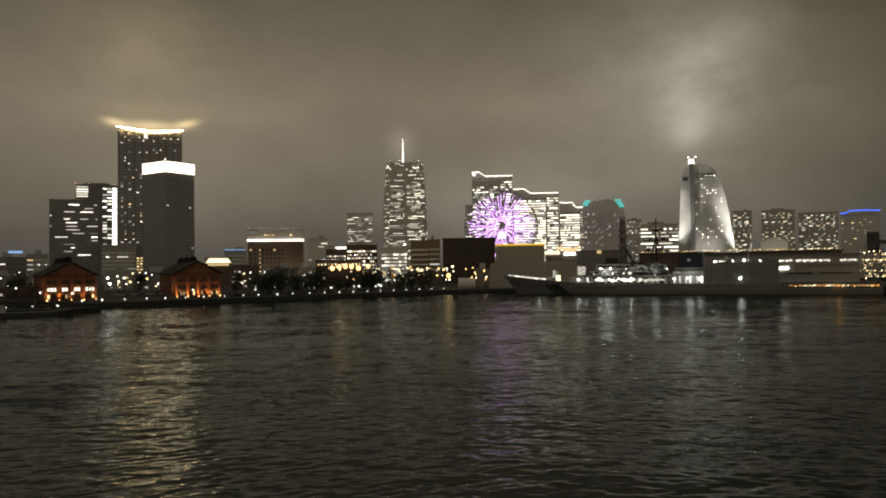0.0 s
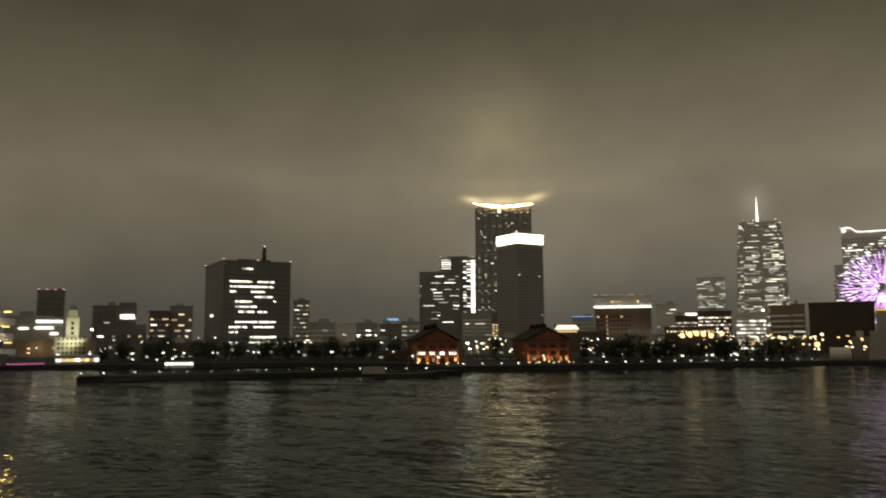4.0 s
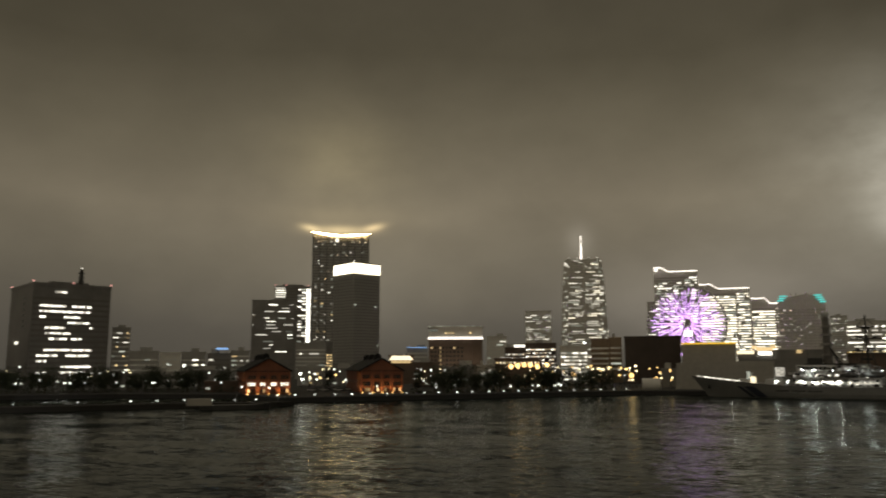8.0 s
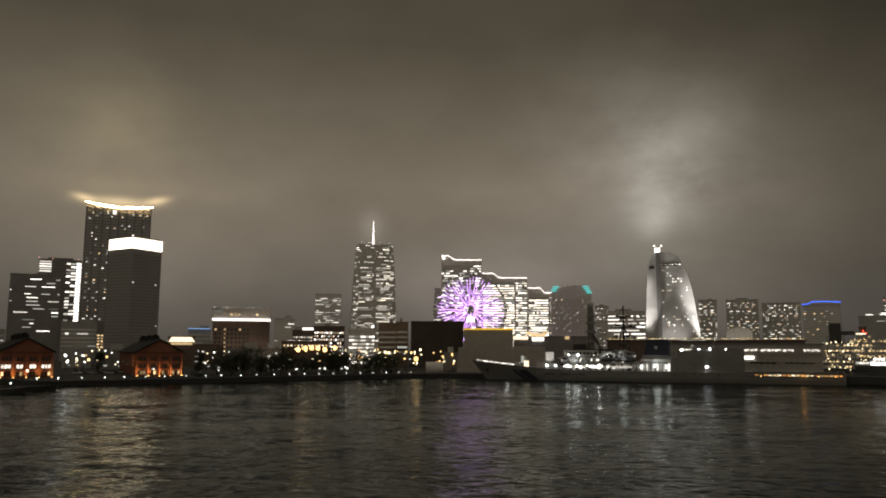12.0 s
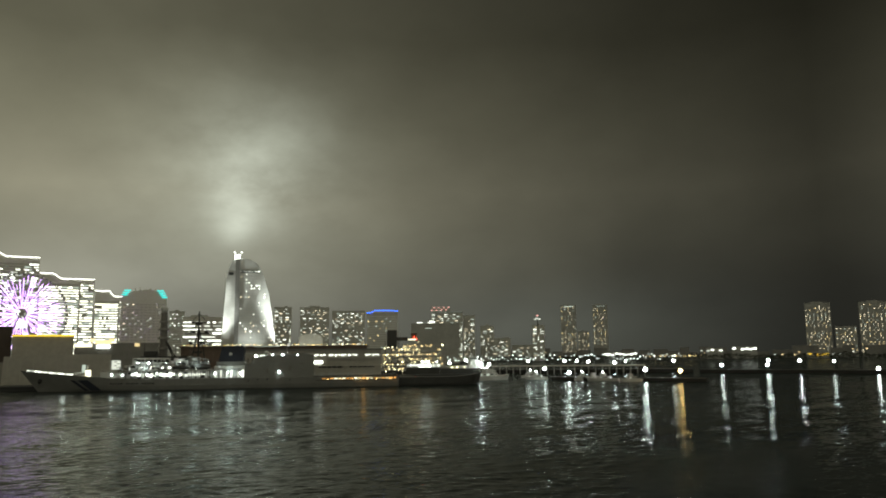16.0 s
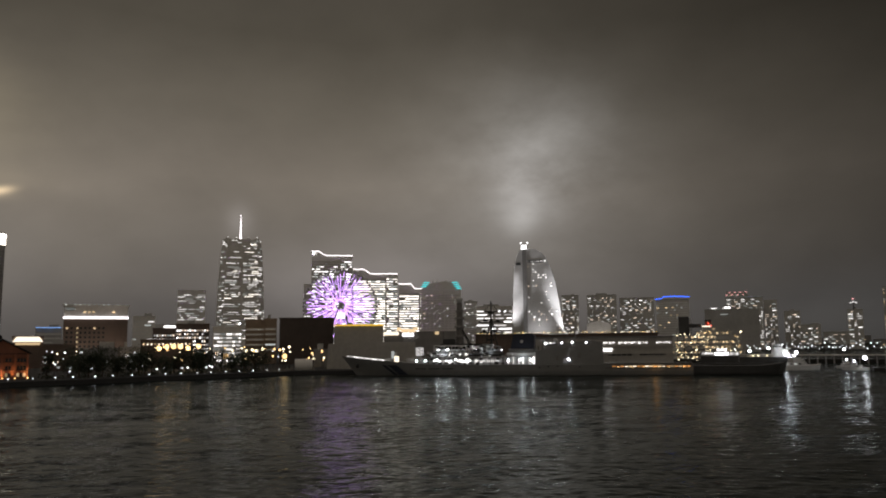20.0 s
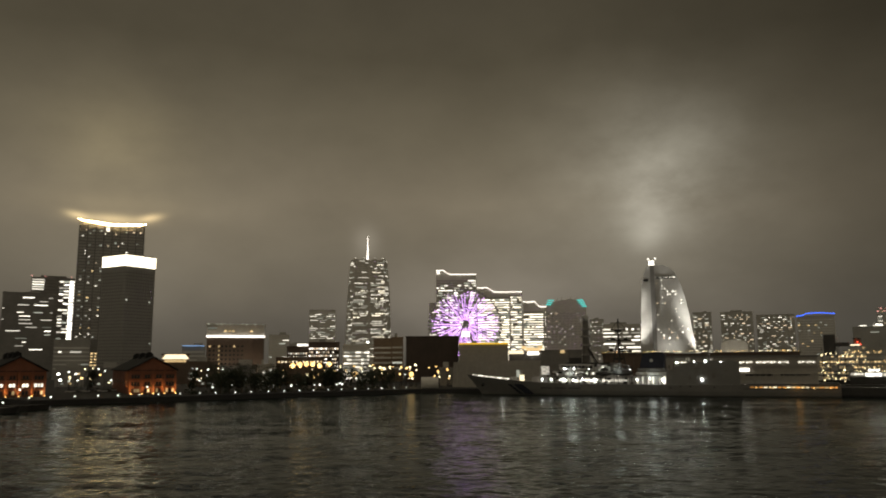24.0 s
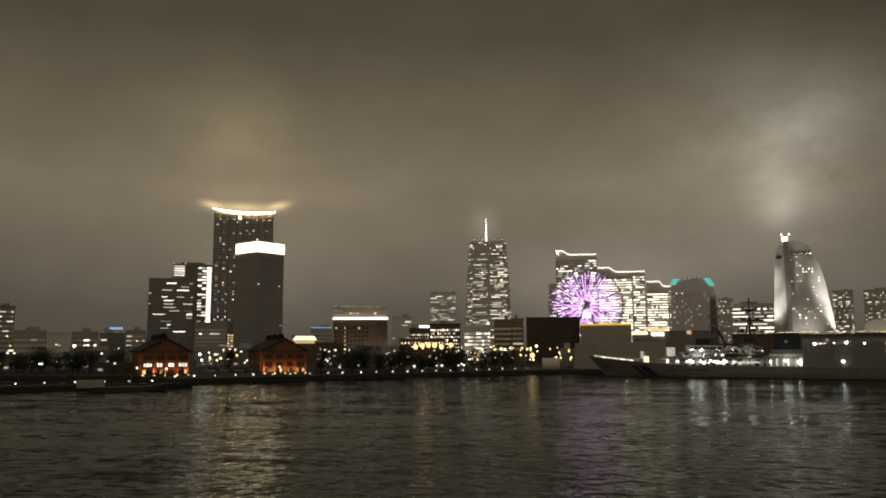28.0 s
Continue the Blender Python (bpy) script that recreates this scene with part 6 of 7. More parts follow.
    wall_prism(bm, [(-0.85 * m, 0)] + [(math.cos(math.pi * (1 - i / n)) * 0.85 * m, rise(d, 1.3) - QUAY + math.sin(math.pi * i / n) * 5.5) for i in range(n + 1)] + [(0.85 * m, 0)], 0, 30)
    part("roof", bm, PALETILE, b)
    spot(b, (0, -26, 8), (0, 0, rise(d, 1.3) - QUAY), 8000, 80, (1.0, 0.93, 0.8))
    bar("lamp_mast", STEEL, b, (0, -26.5, 0), (0, -26.5, 8), 0.2, 0.12)


def lit_pontoon():
    """Long dark vessel with a white lit gallery and a floodlit bridge house."""
    d = 480
    b = thing("moored_vessel", "long dark vessel with a white lit gallery and bridge house", "ship", at(31.2, d, 0), -31.2, "moored boats")
    m = d * math.tan(radians(1))
    box("float", DARKHULL, b, (-1.6 * m, 0, -0.5), (4.4 * m, 12, 2.6), bevel=0.3)
    box("cabin", DARKHULL, b, (-1.3 * m, 2, 2.6), (1.25 * m, 10, 6.6))
    box("gallery", WHITEPAINT, b, (-1.3 * m, 2, 6.6), (1.25 * m, 10, 9.0))
    box("roof", GREYWALL, b, (-1.4 * m, 1.2, 9.0), (1.35 * m, 10.5, 9.3))
    box("upper_cabin", WHITEPAINT, b, (-0.25 * m, 2.2, 9.3), (0.5 * m, 9, 11.0))
    for x0, x1, z0, z1, mt in ((-1.22, -0.45, 7.6, 8.7, LIT_WHITE), (-0.4, 0.55, 7.0, 8.8, LIT_BRIGHT), (0.62, 1.2, 7.2, 8.7, LIT_WHITE)):
        n = int((x1 - x0) / 0.16)
        for i in range(n):
            x = x0 + (i + 0.5) * (x1 - x0) / n
            piece("window", mt, b, (x * m, 1.95, (z0 + z1) / 2), ((x1 - x0) / n * m * 0.88, 0.2, z1 - z0))
    for i in range(3):
        piece("window", LIT_BRIGHT, b, ((-0.1 + i * 0.22) * m, 2.15, 10.2), (1.5, 0.2, 1.0))
    for i in range(8):
        piece("roof_lamp", LAMP_PALE, b, ((-0.9 + i * 0.27) * m, 1.4, 11.2 if 2 <= i <= 5 else 9.9), (0.4, 0.4, 0.4))
        piece("lamp_stem", STEEL, b, ((-0.9 + i * 0.27) * m, 1.5, 10.0 if 2 <= i <= 5 else 9.5), (0.1, 0.1, 2.2 if 2 <= i <= 5 else 0.7))
    box("bulwark", DARKHULL, b, (1.25 * m, 1, 2.6), (4.3 * m, 11, 6.0))
    box("deckhouse", GREYWALL, b, (1.25 * m, 3, 6.0), (3.3 * m, 9, 7.2))
    box("deckhouse_roof", PALETILE, b, (1.2 * m, 2.6, 7.2), (3.35 * m, 9.4, 7.5))
    for x in (2.1, 2.45, 3.0):
        piece("deck_light", LAMP_PALE, b, (x * m, 2.5, 6.6), (0.6, 0.3, 0.6))
    bm = bmesh.new()
    wall_prism(bm, [(3.32 * m, 6.0), (3.4 * m, 13.2), (3.95 * m, 13.2), (4.0 * m, 11.0), (4.35 * m, 10.6), (4.45 * m, 6.0)], 3, 9)
    part("bridge_house", bm, WHITEPAINT, b, "white floodlit bridge house")
    for i in range(4):
        piece("window", GLASS, b, ((3.5 + i * 0.12) * m, 2.95, 11.9), (0.7, 0.2, 0.9))
    point(b, (4.1 * m, -2, 9.5), 900, (0.95, 1, 0.95), 0.6)
    bar("mast", DARKSTEEL, b, (3.6 * m, 5, 13), (3.6 * m, 5, 19), 0.25, 0.1)
    for x, z in ((4.15, 8.6), (4.5, 5.2), (4.25, 7.2)):
        part("deck_lamp", ball_bm(0.55, (x * m, 2, z), 10, 6), LAMP_PORT, b)
    bar("lamp_post", STEEL, b, (4.2 * m, 2.2, 2.4), (4.2 * m, 2.2, 8.6), 0.15)
    bar("lamp_post", STEEL, b, (4.4 * m, 2.2, 2.4), (4.5 * m, 2.0, 5.2), 0.15)


def raised_pier():
    b = thing("raised_pier", "long raised concrete pier deck on posts", "pier", at(41.2, 578, 0), -41.2)
    box("deck", CONCRETE, b, (-56, 0, 5.2), (60, 7, 6.0), bevel=0.1)
    for i in range(24):
        piece("post", GREYWALL, b, (-55 + i * 5, 3.5, 2.4), (0.8, 0.8, 5.6))
        piece("rail_post", STEEL, b, (-55 + i * 5, 0.2, 6.5), (0.1, 0.1, 1.0))
    bar("rail", STEEL, b, (-55.5, 0.2, 7.0), (59.5, 0.2, 7.0), 0.07)


# unseen floodlight added on the pier to brighten the bow of the cruise ship
b = thing("floodlight_mast", "steel mast with a white floodlight, added out of view on the pier deck", "street lamp", (-13, -50, EYE - 1.6), 0, "port floodlights")
bar("pole", STEEL, b, (0, 0, 0), (0, 0, 9), 0.14, 0.09)
bar("base", STEEL, b, (0, 0, 0), (0, 0, 0.5), 0.3, 0.22)
box("lamp", LAMP_SMALL, b, (-0.4, -0.1, 9.0), (0.4, 0.25, 9.5), bevel=0.05)
spot(b, (0, 0.6, 9.2), (-107, 128, -7), 420000, 20, (1.0, 0.97, 0.92), 0.3)
raised_pier()
customs_house()
warehouse(-25.95, 358, 62, 6, "red brick warehouse, its gable uplit orange, white lit upper windows", True, 21)
warehouse(-17.85, 366, 70, 8, "red brick warehouse, its gable uplit orange, dark windows", False, 22)
brick_hotel()
ferris_wheel()
patrol_ship()
cruise_ship()
tour_ship()
quay_buildings()
small_boat("harbour_barge", "dark low barge moored at the breakwater", -30.5, 274, 23, 32, 201, False, False, 2.2, DARKHULL)
b = thing("barge_container", "pale container box lying on the barge", "container", at(-30.6, 271.5, 1.55), 31)
box("box_body", NEARCONCRETE, b, (-4.0, -1.2, 0), (4.0, 1.2, 2.3), bevel=0.05)
for i in range(9):
    piece("rib", NEARCONCRETE, b, (-3.7 + i * 0.92, -1.22, 1.15), (0.18, 0.1, 2.1))
small_boat("patrol_boat", "small white patrol boat with a bright lamp", 34.2, 430, 30, -2, 202, True, True, 3.2)
small_boat("motor_launch", "navy blue launch with a white rubbing strake under the pier", -59.0, 99.6, 15, -19.4, 204, False, False, 2.0, BLUEPAINT)
small_boat("work_ship", "long dark work ship moored past the patrol ship", 29.3, 374, 41, -22, 203, False, False, 5.6, DARKHULL)
lit_pontoon()
for k, (az, d) in enumerate(((42.3, 420), (43.9, 416), (45.3, 412), (46.8, 408), (38.5, 470), (36.6, 500), (40.2, 440))):
    small_boat("motor_boat", "small moored boat beside the boat pier", az, d, 13 + 2 * (k % 3), 20 + 50 * (k % 4), 210 + k, k % 2 == 0, True, 2.0)


# ======== lamps ========
def lamp_post(name, label, place, height, light, size, group, arm=0.0):
    b = thing(name, label, "street lamp", place, 0, group)
    bar("pole", DARKSTEEL, b, (0, 0, 0), (0, 0, height), 0.09 + height * 0.006, 0.06, 7)
    bar("base", DARKSTEEL, b, (0, 0, 0), (0, 0, 0.5), 0.25, 0.15, 7)
    part("lamp", ball_bm(size, (arm, 0, height + size * 0.5), 10, 6), light, b)
    return b


def rows_of(first, points):
    for p in points:
        copy_thing(first, pose(*p))


def along(line, step, inset, z=QUAY, jitter=0.0, seed=1):
    """Points every step metres along a line of (x, y), moved inset metres to its left."""
    rng = random.Random(seed)
    out = []
    for (x0, y0), (x1, y1) in zip(line, line[1:]):
        v = Vector((x1 - x0, y1 - y0))
        n = max(1, int(v.length / step))
        side = Vector((-v.y, v.x)).normalized()
        for i in range(n):
            p = Vector((x0, y0)) + v * (i / n) + side * (inset + rng.uniform(-jitter, jitter)) + v.normalized() * rng.uniform(-jitter, jitter)
            out.append((p.x, p.y, z))
    return out


EDGE = [(-136, 288), (-60, 345), (6, 397)]
pts = along(EDGE, 7.6, 2.5, jitter=0.5)
first = lamp_post("promenade_lamp", "low promenade lamp with a white globe", pts[0], 0.8, LAMP_SMALL, 0.3, "promenade lamps")
rows_of(first, pts[1:])
pts = along([(-226, 186), (-152, 248), (-122, 262)], 8.2, 0.0, z=1.7, jitter=0.8, seed=2)
first = lamp_post("breakwater_lamp", "low breakwater lamp with a white globe", pts[0], 0.8, LAMP_SMALL, 0.28, "breakwater lamps")
rows_of(first, pts[1:])
pts = along(EDGE, 34.0, 24, jitter=7, seed=3) + along(EDGE, 48.0, 48, jitter=9, seed=4)
first = lamp_post("street_lamp", "slim park lamp among the trees", pts[0], 3.2, LAMP_SMALL, 0.4, "park lamps")
rows_of(first, pts[1:])
pts = along([(-330, 268), (-240, 330), (-170, 345)], 9.0, 12, jitter=8, seed=5) + along([(-400, 330), (-250, 400), (-150, 420)], 12, 0, jitter=14, seed=6)
first = lamp_post("street_lamp", "white street lamp behind the promenade", pts[0], 4.5, LAMP_SMALL, 0.45, "street lamps")
rows_of(first, pts[1:])
# warm lamps before the arcade
warm = [(-7.9, 470, 0.0), (-7.45, 470, 0.02), (-7.0, 470, 0.0), (-6.5, 468, -0.1), (-8.4, 470, -0.1), (-5.8, 470, 0.0), (-3.95, 450, -0.7), (0.15, 440, -0.75), (-0.2, 450, -0.25), (-6.6, 430, -0.7),
        (-21.2, 470, -0.6), (-22.3, 430, -0.8), (-2.0, 450, -0.4), (-4.6, 450, -0.4), (-9.2, 440, -0.8), (2.1, 445, -0.5), (2.8, 440, -0.4)]
for k, (az, d, el) in enumerate(warm):
    b = lamp_post("street_lamp", "tall street lamp with a warm glowing head", at(az, d, QUAY), rise(d, el) - QUAY, LAMP_WARM, 1.4 if k < 8 else 0.6, "warm street lamps")
    if k in (0, 3, 5, 6, 7, 12):
        point(b, (0, -2.5, rise(d, el) - QUAY), 420 if k < 6 else 240, (1.0, 0.66, 0.28), 2.4)
rng = random.Random(91)
for k in range(30):
    d = rng.uniform(428, 462)
    lamp_post("park_lamp", "park lamp with a golden globe" if k % 3 else "park lamp with a pale warm globe", at(rng.uniform(-9.2, 3.4), d, QUAY), rng.uniform(3.5, 12.5), LAMP_WARM if k % 3 else LAMP_PALE,
              rng.uniform(0.3, 0.6), "park lamps")
# white floodlights round the port
flood = [(38.87, -0.51, 560), (41.48, -0.53, 560), (42.35, -0.54, 560), (43.16, -0.6, 560), (45.0, -0.67, 560), (45.8, -0.55, 560), (49.09, -0.58, 560), (40.03, -1.08, 436), (41.77, -1.38, 434),
         (47.11, -1.2, 412), (52.26, -0.92, 576), (55.26, -0.59, 556), (55.17, -0.89, 548), (57.19, -0.63, 545), (59.24, -0.68, 532), (61.75, -1.15, 505), (35.02, -0.47, 575), (36.0, -0.7, 575),
         (31.6, -0.6, 575), (32.2, -0.55, 580), (33.1, -0.6, 575), (34.3, -0.4, 590)]
for az, el, d in flood:
    d = 590 - 3 * (az - 50.8) if az > 50.5 else 604 if d > 500 else d
    z0 = 2.2 if az > 50.5 else 2.6 if d > 590 else 1.6
    lamp_post("floodlight_mast", "steel mast with a bright white floodlight", at(az, d, z0), rise(d, el) - z0, LAMP_PORT, 0.85, "port floodlights")
lamp_post("floodlight_mast", "steel mast with an orange floodlight", at(49.51, 403, 1.6), rise(403, -1.3) - 1.6, LAMP_AMBER, 0.9, "port floodlights")
# small lights along the outer quay and the far shore
rng = random.Random(12)
for i in range(84):
    az = 33 + i * 0.2 + rng.uniform(-0.05, 0.05)
    lamp_post("quay_lamp", "small white quay lamp", at(az, rng.uniform(596, 626), 2.6), rise(600, rng.uniform(-0.45, -0.05)) - 2.6, LAMP_SMALL, rng.uniform(0.3, 0.5), "outer quay lamps")
b = thing("port_shed", "low far port shed with amber lit openings", "shed", at(48.9, 1560, QUAY), -48.9)
box("wall", DARKWALL, b, (-50, 0, 0), (50, 30, 13))
for i in range(11):
    piece("opening", LIT_WARM, b, (-46 + i * 9, -0.3, 6.5), (5.5, 0.5, 3.0))
for az0, az1, el, mt in ((51.3, 52.4, 0.18, LIT_WHITE), (53.0, 54.6, 0.25, LIT_BRIGHT), (57.7, 59.0, -0.15, LIT_YELLOW), (44.3, 46.6, -0.03, LIT_BRIGHT)):
    d = 1620
    w = 2 * d * math.tan(radians((az1 - az0) / 2))
    az = (az0 + az1) / 2
    b = thing("port_shed", "low far port shed with a bright lit front", "shed", at(az, d, QUAY), -az)
    h = rise(d, el) - QUAY
    box("wall", GREYWALL, b, (-w / 2, 0, 0), (w / 2, 26, h + 4))
    n = int(w / 7)
    for i in range(n):
        if rng.random() < 0.8:
            piece("opening", mt, b, (-w / 2 + (i + 0.5) * w / n, -0.3, h - 1 + rng.uniform(-1, 2)), (w / n - 1.5, 0.5, 2.6))
for k in range(26):
    az0 = 36.4 + k * 1.02 + rng.uniform(-0.3, 0.3)
    block("far_building", "low far building across the harbour with a few lights", az0, az0 + rng.uniform(0.6, 1.3), 1700 + 30 * (k % 4), rise(1700, rng.uniform(-0.05, 0.42)), DARKWALL, 300 + k,
          share=0.22, lights=(LIT_WARM, LIT_WHITE, LIT_DIM), run=1, cell=6, floor_h=5, base=4, roof=0, dark=False, fill=0.4, group="far shore buildings")
# arcade of warm lit openings
b = block("arcade", "long low brick arcade with warm lit openings", -9.6, -6.2, 520, rise(520, 0.5), BROWNWALL, 111, share=0, dark=False, roof=0)
for i in range(13):
    piece("opening", LIT_PALE if i % 3 else LIT_WARM, b, (-13.6 + i * 2.27, -0.2, rise(520, 0.27) - QUAY), (1.0, 0.4, 1.1))
b = block("festival_hall", "low building with a bright yellow lit canopy", -17.35, -15.55, 560, rise(560, 0.75), BROWNWALL, 112, share=0, dark=False, roof=0)
bm = bmesh.new()
wall_prism(bm, [(-8.6, rise(560, 0.48) - QUAY), (-6.5, rise(560, 0.8) - QUAY), (6.5, rise(560, 0.8) - QUAY), (8.6, rise(560, 0.48) - QUAY)], -1.2, 1)
part("canopy_light", bm, LIT_PALE, b, "pale yellow lit canopy")
piece("canopy_light", LIT_WARM, b, (0, -0.5, rise(560, 0.35) - QUAY), (14, 0.8, 1.6))
b = block("ferry_terminal", "low ferry terminal with a warm lit glass front", -52.0, -49.3, 440, rise(440, -1.2), GREYWALL, 113, share=0, dark=False, roof=0)
for i in range(9):
    piece("glass_front", LIT_WARM if i % 4 else LIT_BRIGHT, b, (-8.6 + i * 2.2, -0.3, 1.6), (1.9, 0.4, 1.5))
PARK = [(-15.0, -0.23), (-14.25, -0.27), (-13.27, -0.24), (-14.81, -1.04), (-13.9, -1.5), (-10.14, -1.5), (-9.72, -1.45), (-9.42, -1.21), (-8.48, -1.45), (-8.07, -1.42), (-6.85, -1.4),
        (-6.47, -1.4), (-5.24, -1.4), (-4.85, -1.38), (-23.09, -0.39), (-22.7, -0.52), (-21.3, -0.2), (-20.39, -0.21), (-36.25, -0.49), (-32.06, -0.64), (-30.03, -0.41), (-47.23, -1.4),
        (-45.66, -1.45), (-46.32, -1.24), (-44.63, -1.4), (-49.25, -0.7), (-51.79, -1.02)]
for az, el in PARK:
    d = 400 if el < -0.8 else 450
    lamp_post("park_lamp", "white park lamp between the trees", at(az, d, QUAY), rise(d, el) - QUAY, LAMP_SMALL, 0.48, "park lamps")
for az, el in ((-23.71, -0.52), (-23.57, -0.91), (-49.84, 0.63)):
    lamp_post("flood_lamp", "tall mast with a bright white lamp head", at(az, 440, QUAY), rise(440, el) - QUAY, LAMP_MAST, 0.6, "warm street lamps")
for az, el in ((-3.3, -0.69), (-2.54, -0.85), (-5.02, -0.13), (-3.5, -0.27), (-2.88, -0.11), (-2.54, -0.28), (-2.12, -0.21), (-1.85, -0.28), (-1.43, -0.14), (0.46, -0.04), (-8.97, -0.77), (-7.38, -0.74)):
    lamp_post("park_lamp", "park lamp with a pale warm globe", at(az, 445, QUAY), rise(445, el) - QUAY, LAMP_PALE, 0.65, "park lamps")
# brown brick hall beside the customs house, and scattered lamps of the streets behind the trees
b = block("brick_hall", "long low brown brick hall lit by street lamps", -54.6, -44.6, 630, rise(630, -0.1), PALEBRICK, 114, share=0.1, lights=(LIT_WARM,), run=1, floor_h=3.2, base=1, fill=0.5, dark=False, roof=0)
for x in (-38, -16, 8, 30):
    bar("lamp_pole", DARKSTEEL, b, (x, -5, 0), (x, -5, 6), 0.12)
    part("lamp", ball_bm(0.4, (x, -5, 6.2), 8, 6), LAMP_PALE, b)
    point(b, (x, -6, 6.2), 600, (1.0, 0.8, 0.55), 2.0)
rng = random.Random(64)
for i in range(76):
    a, d = rng.uniform(-49, -27.5), rng.uniform(430, 640)
    lamp_post("street_lamp", "white street lamp behind the promenade", at(a, d, QUAY), rng.uniform(4, 14), LAMP_SMALL if i % 4 else LAMP_PALE, rng.uniform(0.25, 0.55), "street lamps")
for i in range(34):
    a, d = rng.choice((rng.uniform(-23.6, -20.3), rng.uniform(-15.6, -9.5), rng.uniform(-9.5, 1.5))), rng.uniform(430, 500)
    lamp_post("street_lamp", "pale warm street lamp behind the promenade" if i % 3 else "white street lamp behind the promenade", at(a, d, QUAY), rng.uniform(3.5, 11), LAMP_PALE if i % 3 else LAMP_SMALL,
              rng.uniform(0.3, 0.55), "street lamps")
b = thing("roof_lamps", "red warning lamps on a dark tower's roof edge", "lamps", at(-52.4, 698, rise(700, 3.15) + 0.5), 52.4)
box("rail", DARKSTEEL, b, (-10, 0, 0.6), (10, 0.3, 0.9))
for x in (-9, -3, 3, 9):
    piece("post", DARKSTEEL, b, (x, 0.1, 0.4), (0.3, 0.3, 0.8))
    piece("lamp", LIT_PALERED, b, (x, 0, 1.3), (1.1, 0.8, 0.8))
# low shops and offices along the street behind the trees
for k, (az0, az1, d, el, wall, share) in enumerate(((-23.9, -22.1, 520, -0.1, GREYWALL, .35), (-21.9, -19.9, 500, -0.2, DARKWALL, .3), (-15.6, -13.6, 480, 0.2, BROWNWALL, .12), (-13.4, -11.0, 470, -0.1, DARKWALL, .1),
        (-10.9, -9.7, 500, 0.0, GREYWALL, .25), (-36.6, -34.6, 470, -0.5, DARKWALL, .25), (-34.3, -31.6, 480, -0.4, GREYWALL, .3), (-31.4, -28.9, 470, -0.3, DARKWALL, .3), (-49.0, -46.6, 470, -0.8, DARKWALL, .2),
        (-46.4, -43.3, 480, -0.4, BROWNWALL, .25), (-30.3, -27.9, 400, -1.1, BROWNWALL, .35), (2.2, 3.5, 470, -0.3, DARKWALL, .25))):
    block("low_shop", "low waterfront building with small lit windows", az0, az1, d, rise(d, el), wall, 400 + k, depth=12, share=share, lights=(LIT_WHITE, LIT_WARM, LIT_DIM, LIT_DIM),
          run=1, cell=2.0, floor_h=2.9, base=0.3, roof=0.4, dark=False, group="low waterfront buildings")
for k in range(9):
    a = -22.9 + 0.32 * k
    b = thing("parked_car", "car parked between the brick warehouses", "car", at(a, 400 + 6 * (k % 3), QUAY), 20 + 70 * (k % 2), "parked cars")
    box("body", (WHITEPAINT, DARKHULL, GREYWALL)[k % 3], b, (-2.1, -0.85, 0.35), (2.1, 0.85, 0.95), bevel=0.15)
    box("cabin", GLASS, b, (-1.2, -0.75, 0.95), (1.0, 0.75, 1.45), bevel=0.2)
    for x in (-1.3, 1.3):
        for y in (-0.8, 0.8):
            bar("wheel", DARKSTEEL, b, (x, y - 0.1, 0.33), (x, y + 0.1, 0.33), 0.33, seg=12)
b = thing("pink_light_strip", "row of small pink lights along the promenade", "lights", at(-53.7, 425, QUAY), 53.7)
box("rail", DARKSTEEL, b, (-8, -0.1, 0), (8.5, 0.1, 0.25))
for i in range(9):
    piece("pink_lamp", PINK, b, (-7 + i * 1.8, 0, 0.55), (1.1, 0.4, 0.7))
b = thing("office_lights", "long rows of bright office windows by the customs house", "windows", at(-53.0, 636, QUAY), 53.0)
box("wall", GREYWALL, b, (-22, 0.2, 0), (16, 9, rise(640, 1.45) - QUAY))
for az, el, w in ((-52.4, 1.2, 17), (-52.7, 0.78, 12), (-53.9, 0.75, 6), (-52.1, 0.4, 5)):
    pane(b, -53.0, 636, az, el, w, 1.5, LIT_BRIGHT)
b = thing("office_block", "dark block with two bright window rows", "building", at(-47.65, 700, QUAY), 47.65, "waterfront blocks")
box("wall", DARKWALL, b, (-7, 0.2, 0), (7, 12, rise(700, 2.45) - QUAY))
for el in (1.62, 1.44):
    pane(b, -47.65, 700, -47.65, el, 11, 1.3, LIT_BRIGHT)
b = thing("bus", "white bus with lit windows on the promenade", "bus", at(-44.2, 330, QUAY), 40)
box("body", WHITEPAINT, b, (-5.5, -1.2, 0.4), (5.5, 1.2, 3.1), bevel=0.2)
for i in range(6):
    piece("window", LIT_BRIGHT, b, (-4.5 + i * 1.8, -1.22, 2.1), (1.5, 0.08, 0.9))
for x in (-3.6, 3.4):
    for y in (-1.15, 1.15):
        bar("wheel", DARKSTEEL, b, (x, y - 0.12, 0.5), (x, y + 0.12, 0.5), 0.5, seg=14)


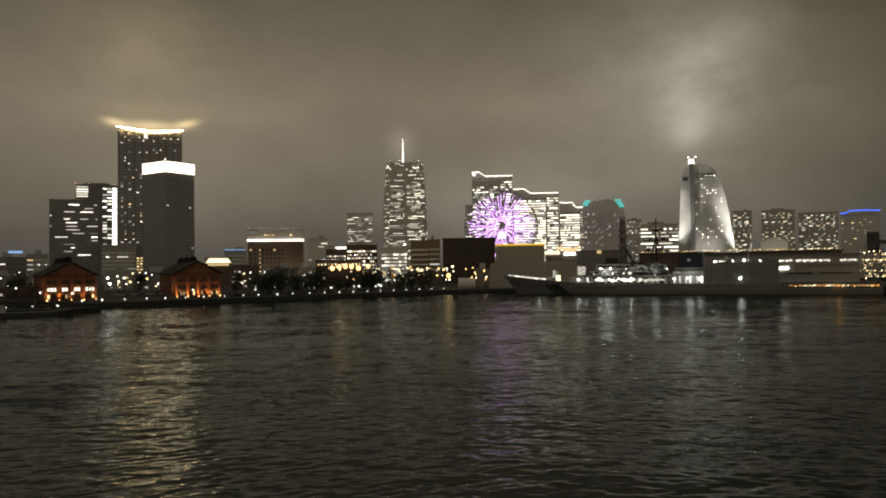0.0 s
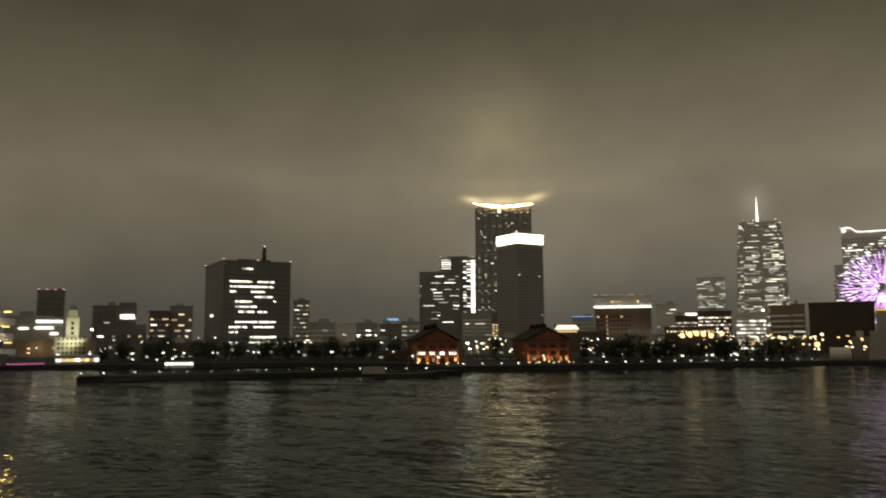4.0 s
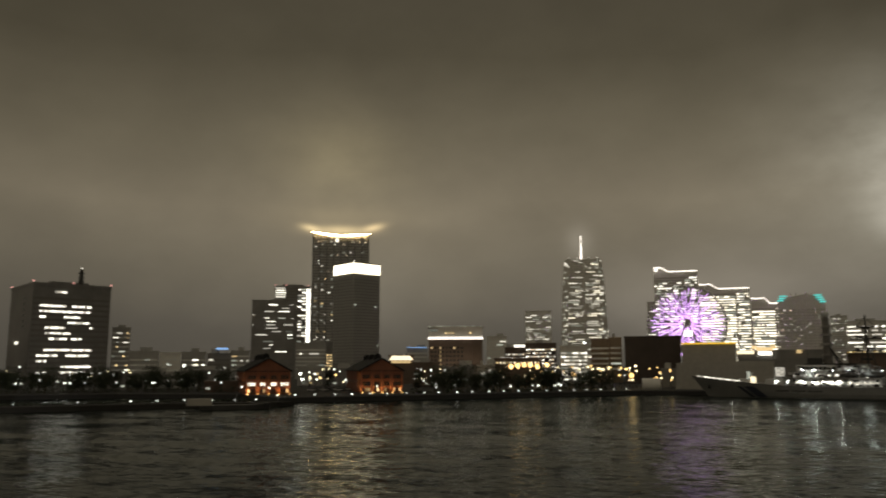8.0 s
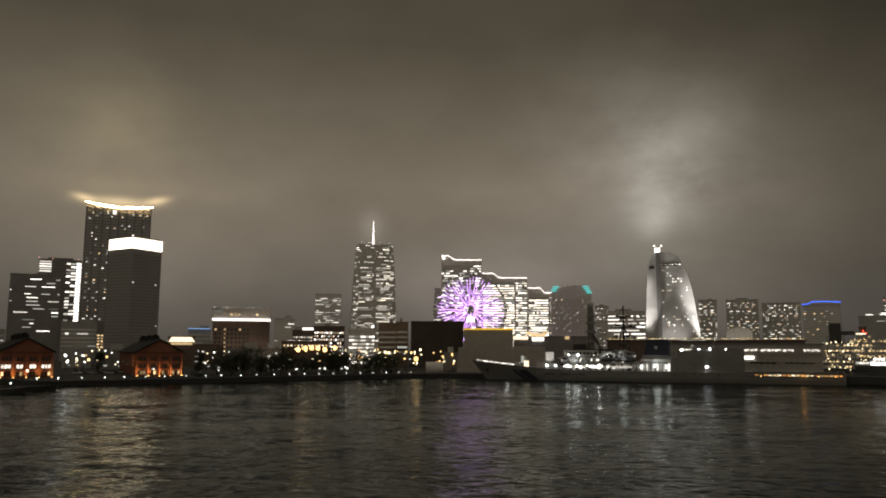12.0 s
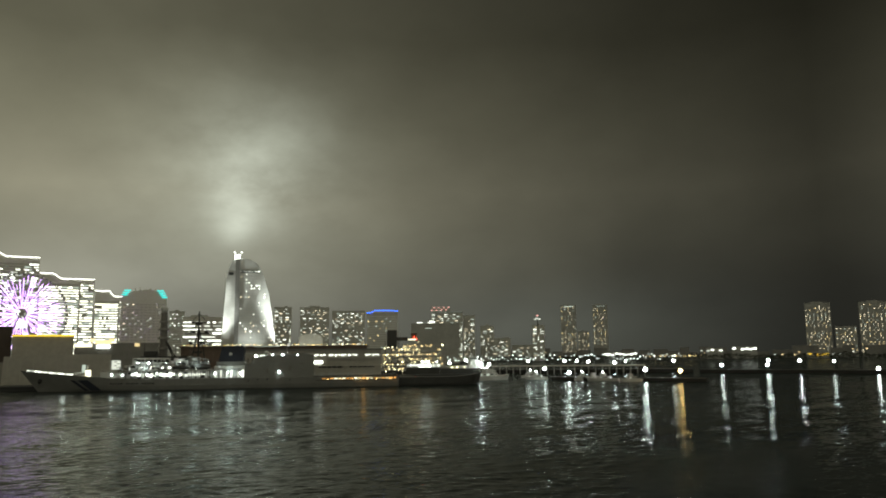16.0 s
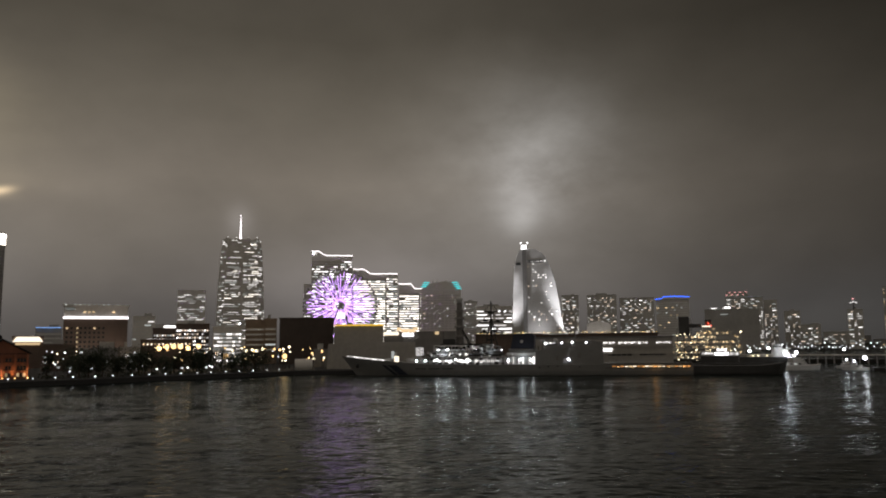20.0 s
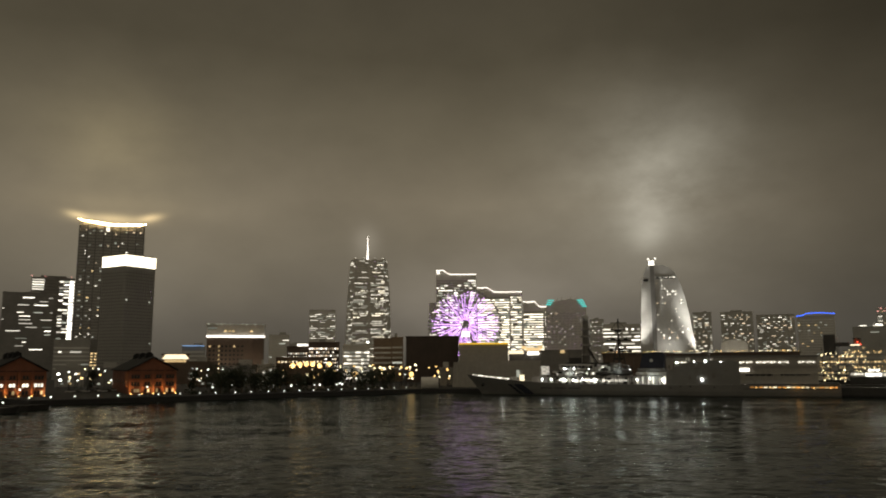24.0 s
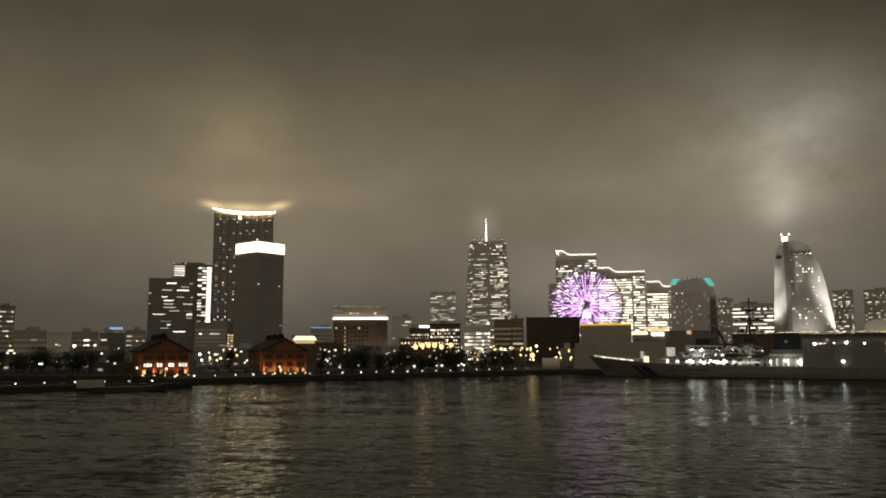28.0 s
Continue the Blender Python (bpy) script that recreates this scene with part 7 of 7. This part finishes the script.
# ======== trees ========
def crown_mesh(seed, r, h):
    """A crown of many small leaf clumps with gaps and an uneven outline."""
    rng = random.Random(seed)
    verts, faces = [], []
    lobes = [(Vector((rng.uniform(-0.5, 0.5) * r, rng.uniform(-0.5, 0.5) * r, h * (0.30 + 0.62 * rng.random()))), r * rng.uniform(0.38, 0.62)) for _ in range(11)]
    for c, lr in lobes:
        for _ in range(85):
            v = Vector((rng.gauss(0, 1), rng.gauss(0, 1), rng.gauss(0, 0.8))).normalized() * lr * rng.uniform(0.55, 1.08)
            p = c + v
            a = Vector((rng.gauss(0, 1), rng.gauss(0, 1), rng.gauss(0, 1))).normalized()
            e = a.cross(Vector((0.3, 0.2, 1))).normalized()
            s = rng.uniform(0.22, 0.5)
            k = len(verts)
            verts += [p + a * s, p + e * s * 0.6, p - a * s, p - e * s * 0.6]
            faces.append((k, k + 1, k + 2, k + 3))
    me = bpy.data.meshes.new("crown")
    me.from_pydata([tuple(v) for v in verts], [], faces)
    me.materials.append(LEAF)
    return me


def tree_kind(seed, h):
    rng = random.Random(seed)
    b = thing("tree", "dark leafy park tree beside the promenade", "tree", (0, 0, 0), 0, "promenade trees")
    bm = bmesh.new()
    rod(bm, (0, 0, 0), (0.1, 0, h * 0.45), 0.28, 0.18, 8)
    for k in range(5):
        a = k * 1.26 + rng.random()
        rod(bm, (0.1, 0, h * (0.35 + 0.03 * k)), (math.cos(a) * h * 0.22, math.sin(a) * h * 0.22, h * rng.uniform(0.6, 0.8)), 0.12, 0.04, 6)
    part("trunk", bm, BARK, b)
    c = new("crown", crown_mesh(seed, h * 0.42, h))
    c.parent = b
    return b


kinds = [tree_kind(500 + k, h) for k, h in enumerate((10.0, 12.5, 8.2, 11.0))]
rng = random.Random(31)
spots = along(EDGE, 5.0, 38, jitter=6, seed=7) + along(EDGE, 6.5, 20, jitter=5, seed=8) + along([(-330, 285), (-240, 345), (-160, 350)], 4.6, 8, jitter=6, seed=9)
spots += along([(-330, 320), (-150, 380)], 8, 10, jitter=10, seed=10)
spots = [p for p in spots if not any(abs(math.degrees(math.atan2(p[0], p[1])) - a) < g and math.hypot(p[0], p[1]) < 380 + e for a, g, e in ((-25.95, 2.6, 60), (-21.9, 1.7, 30), (-17.9, 2.6, 60)))]
for i, p in enumerate(spots):
    s = rng.uniform(0.75, 1.15)
    k = kinds[i % 4]
    if i < 4:
        k.matrix_basis = pose(*p, 0, 0, rng.uniform(0, 360))
    else:
        copy_thing(k, pose(*p, 0, 0, rng.uniform(0, 360)))


def shrubs(name, label, line, inset, high, deep, seed):
    """A long bed of shrubs: countless small leaf faces over a low uneven outline."""
    rng = random.Random(seed)
    verts, faces = [], []
    for x, y, z in along(line, 1.1, inset, jitter=deep / 2, seed=seed):
        top = high * (0.55 + 0.45 * noise.noise(Vector((x * 0.15, y * 0.15, seed))) + 0.25 * rng.random())
        for _ in range(26):
            a = Vector((rng.gauss(0, 1), rng.gauss(0, 1), rng.gauss(0, 1))).normalized()
            e = a.cross(Vector((0.3, 0.2, 1))).normalized()
            p = Vector((x + rng.uniform(-1.2, 1.2), y + rng.uniform(-1.2, 1.2), z + top * rng.random() ** 0.7))
            s = rng.uniform(0.2, 0.45)
            k = len(verts)
            verts += [p + a * s, p + e * s * 0.6, p - a * s, p - e * s * 0.6]
            faces.append((k, k + 1, k + 2, k + 3))
    me = bpy.data.meshes.new(name)
    me.from_pydata([tuple(v) for v in verts], [], faces)
    me.materials.append(LEAF)
    return tagged(new(name, me), label, "shrubs", kind="stuff")


shrubs("shrubs", "dark clipped shrubs along the warehouse promenade", [(-88, 324), (-60, 345), (0, 392)], 14, 2.6, 6, 41)
shrubs("shrubs", "dark shrubs under the trees of the old promenade", [(-320, 275), (-240, 335), (-168, 340)], 5, 3.4, 7, 42)
shrubs("shrubs", "dark shrubs on the low breakwater", [(-200, 205), (-152, 249), (-130, 259)], 1.0, 1.2, 2, 43)


def far_trees(name, label, az0, az1, d, high, seed):
    """A far belt of trees: clumps of leaves over an uneven outline."""
    rng = random.Random(seed)
    verts, faces = [], []
    n = int(radians(az1 - az0) * d / 3)
    for i in range(n):
        az = az0 + (az1 - az0) * i / n
        top = high * (0.45 + 0.75 * abs(noise.noise(Vector((i * 0.045, seed, 0)))) + 0.35 * noise.noise(Vector((i * 0.21, 3, seed))))
        for _ in range(14):
            p = at(az + rng.uniform(-0.1, 0.1), d + rng.uniform(-6, 6), QUAY - 0.5 + top * rng.random() ** 0.6)
            a = Vector((rng.gauss(0, 1), rng.gauss(0, 1), rng.gauss(0, 1))).normalized()
            e = a.cross(Vector((0.3, 0.2, 1))).normalized()
            s = rng.uniform(1.0, 2.2)
            k = len(verts)
            verts += [p + a * s, p + e * s * 0.7, p - a * s, p - e * s * 0.7]
            faces.append((k, k + 1, k + 2, k + 3))
    me = bpy.data.meshes.new(name)
    me.from_pydata([tuple(v) for v in verts], [], faces)
    me.materials.append(LEAF)
    return tagged(new(name, me), label, "trees", kind="stuff")


far_trees("far_trees", "dark belt of trees along the far harbour shore", 36.5, 63.0, 1530, 17, 44)
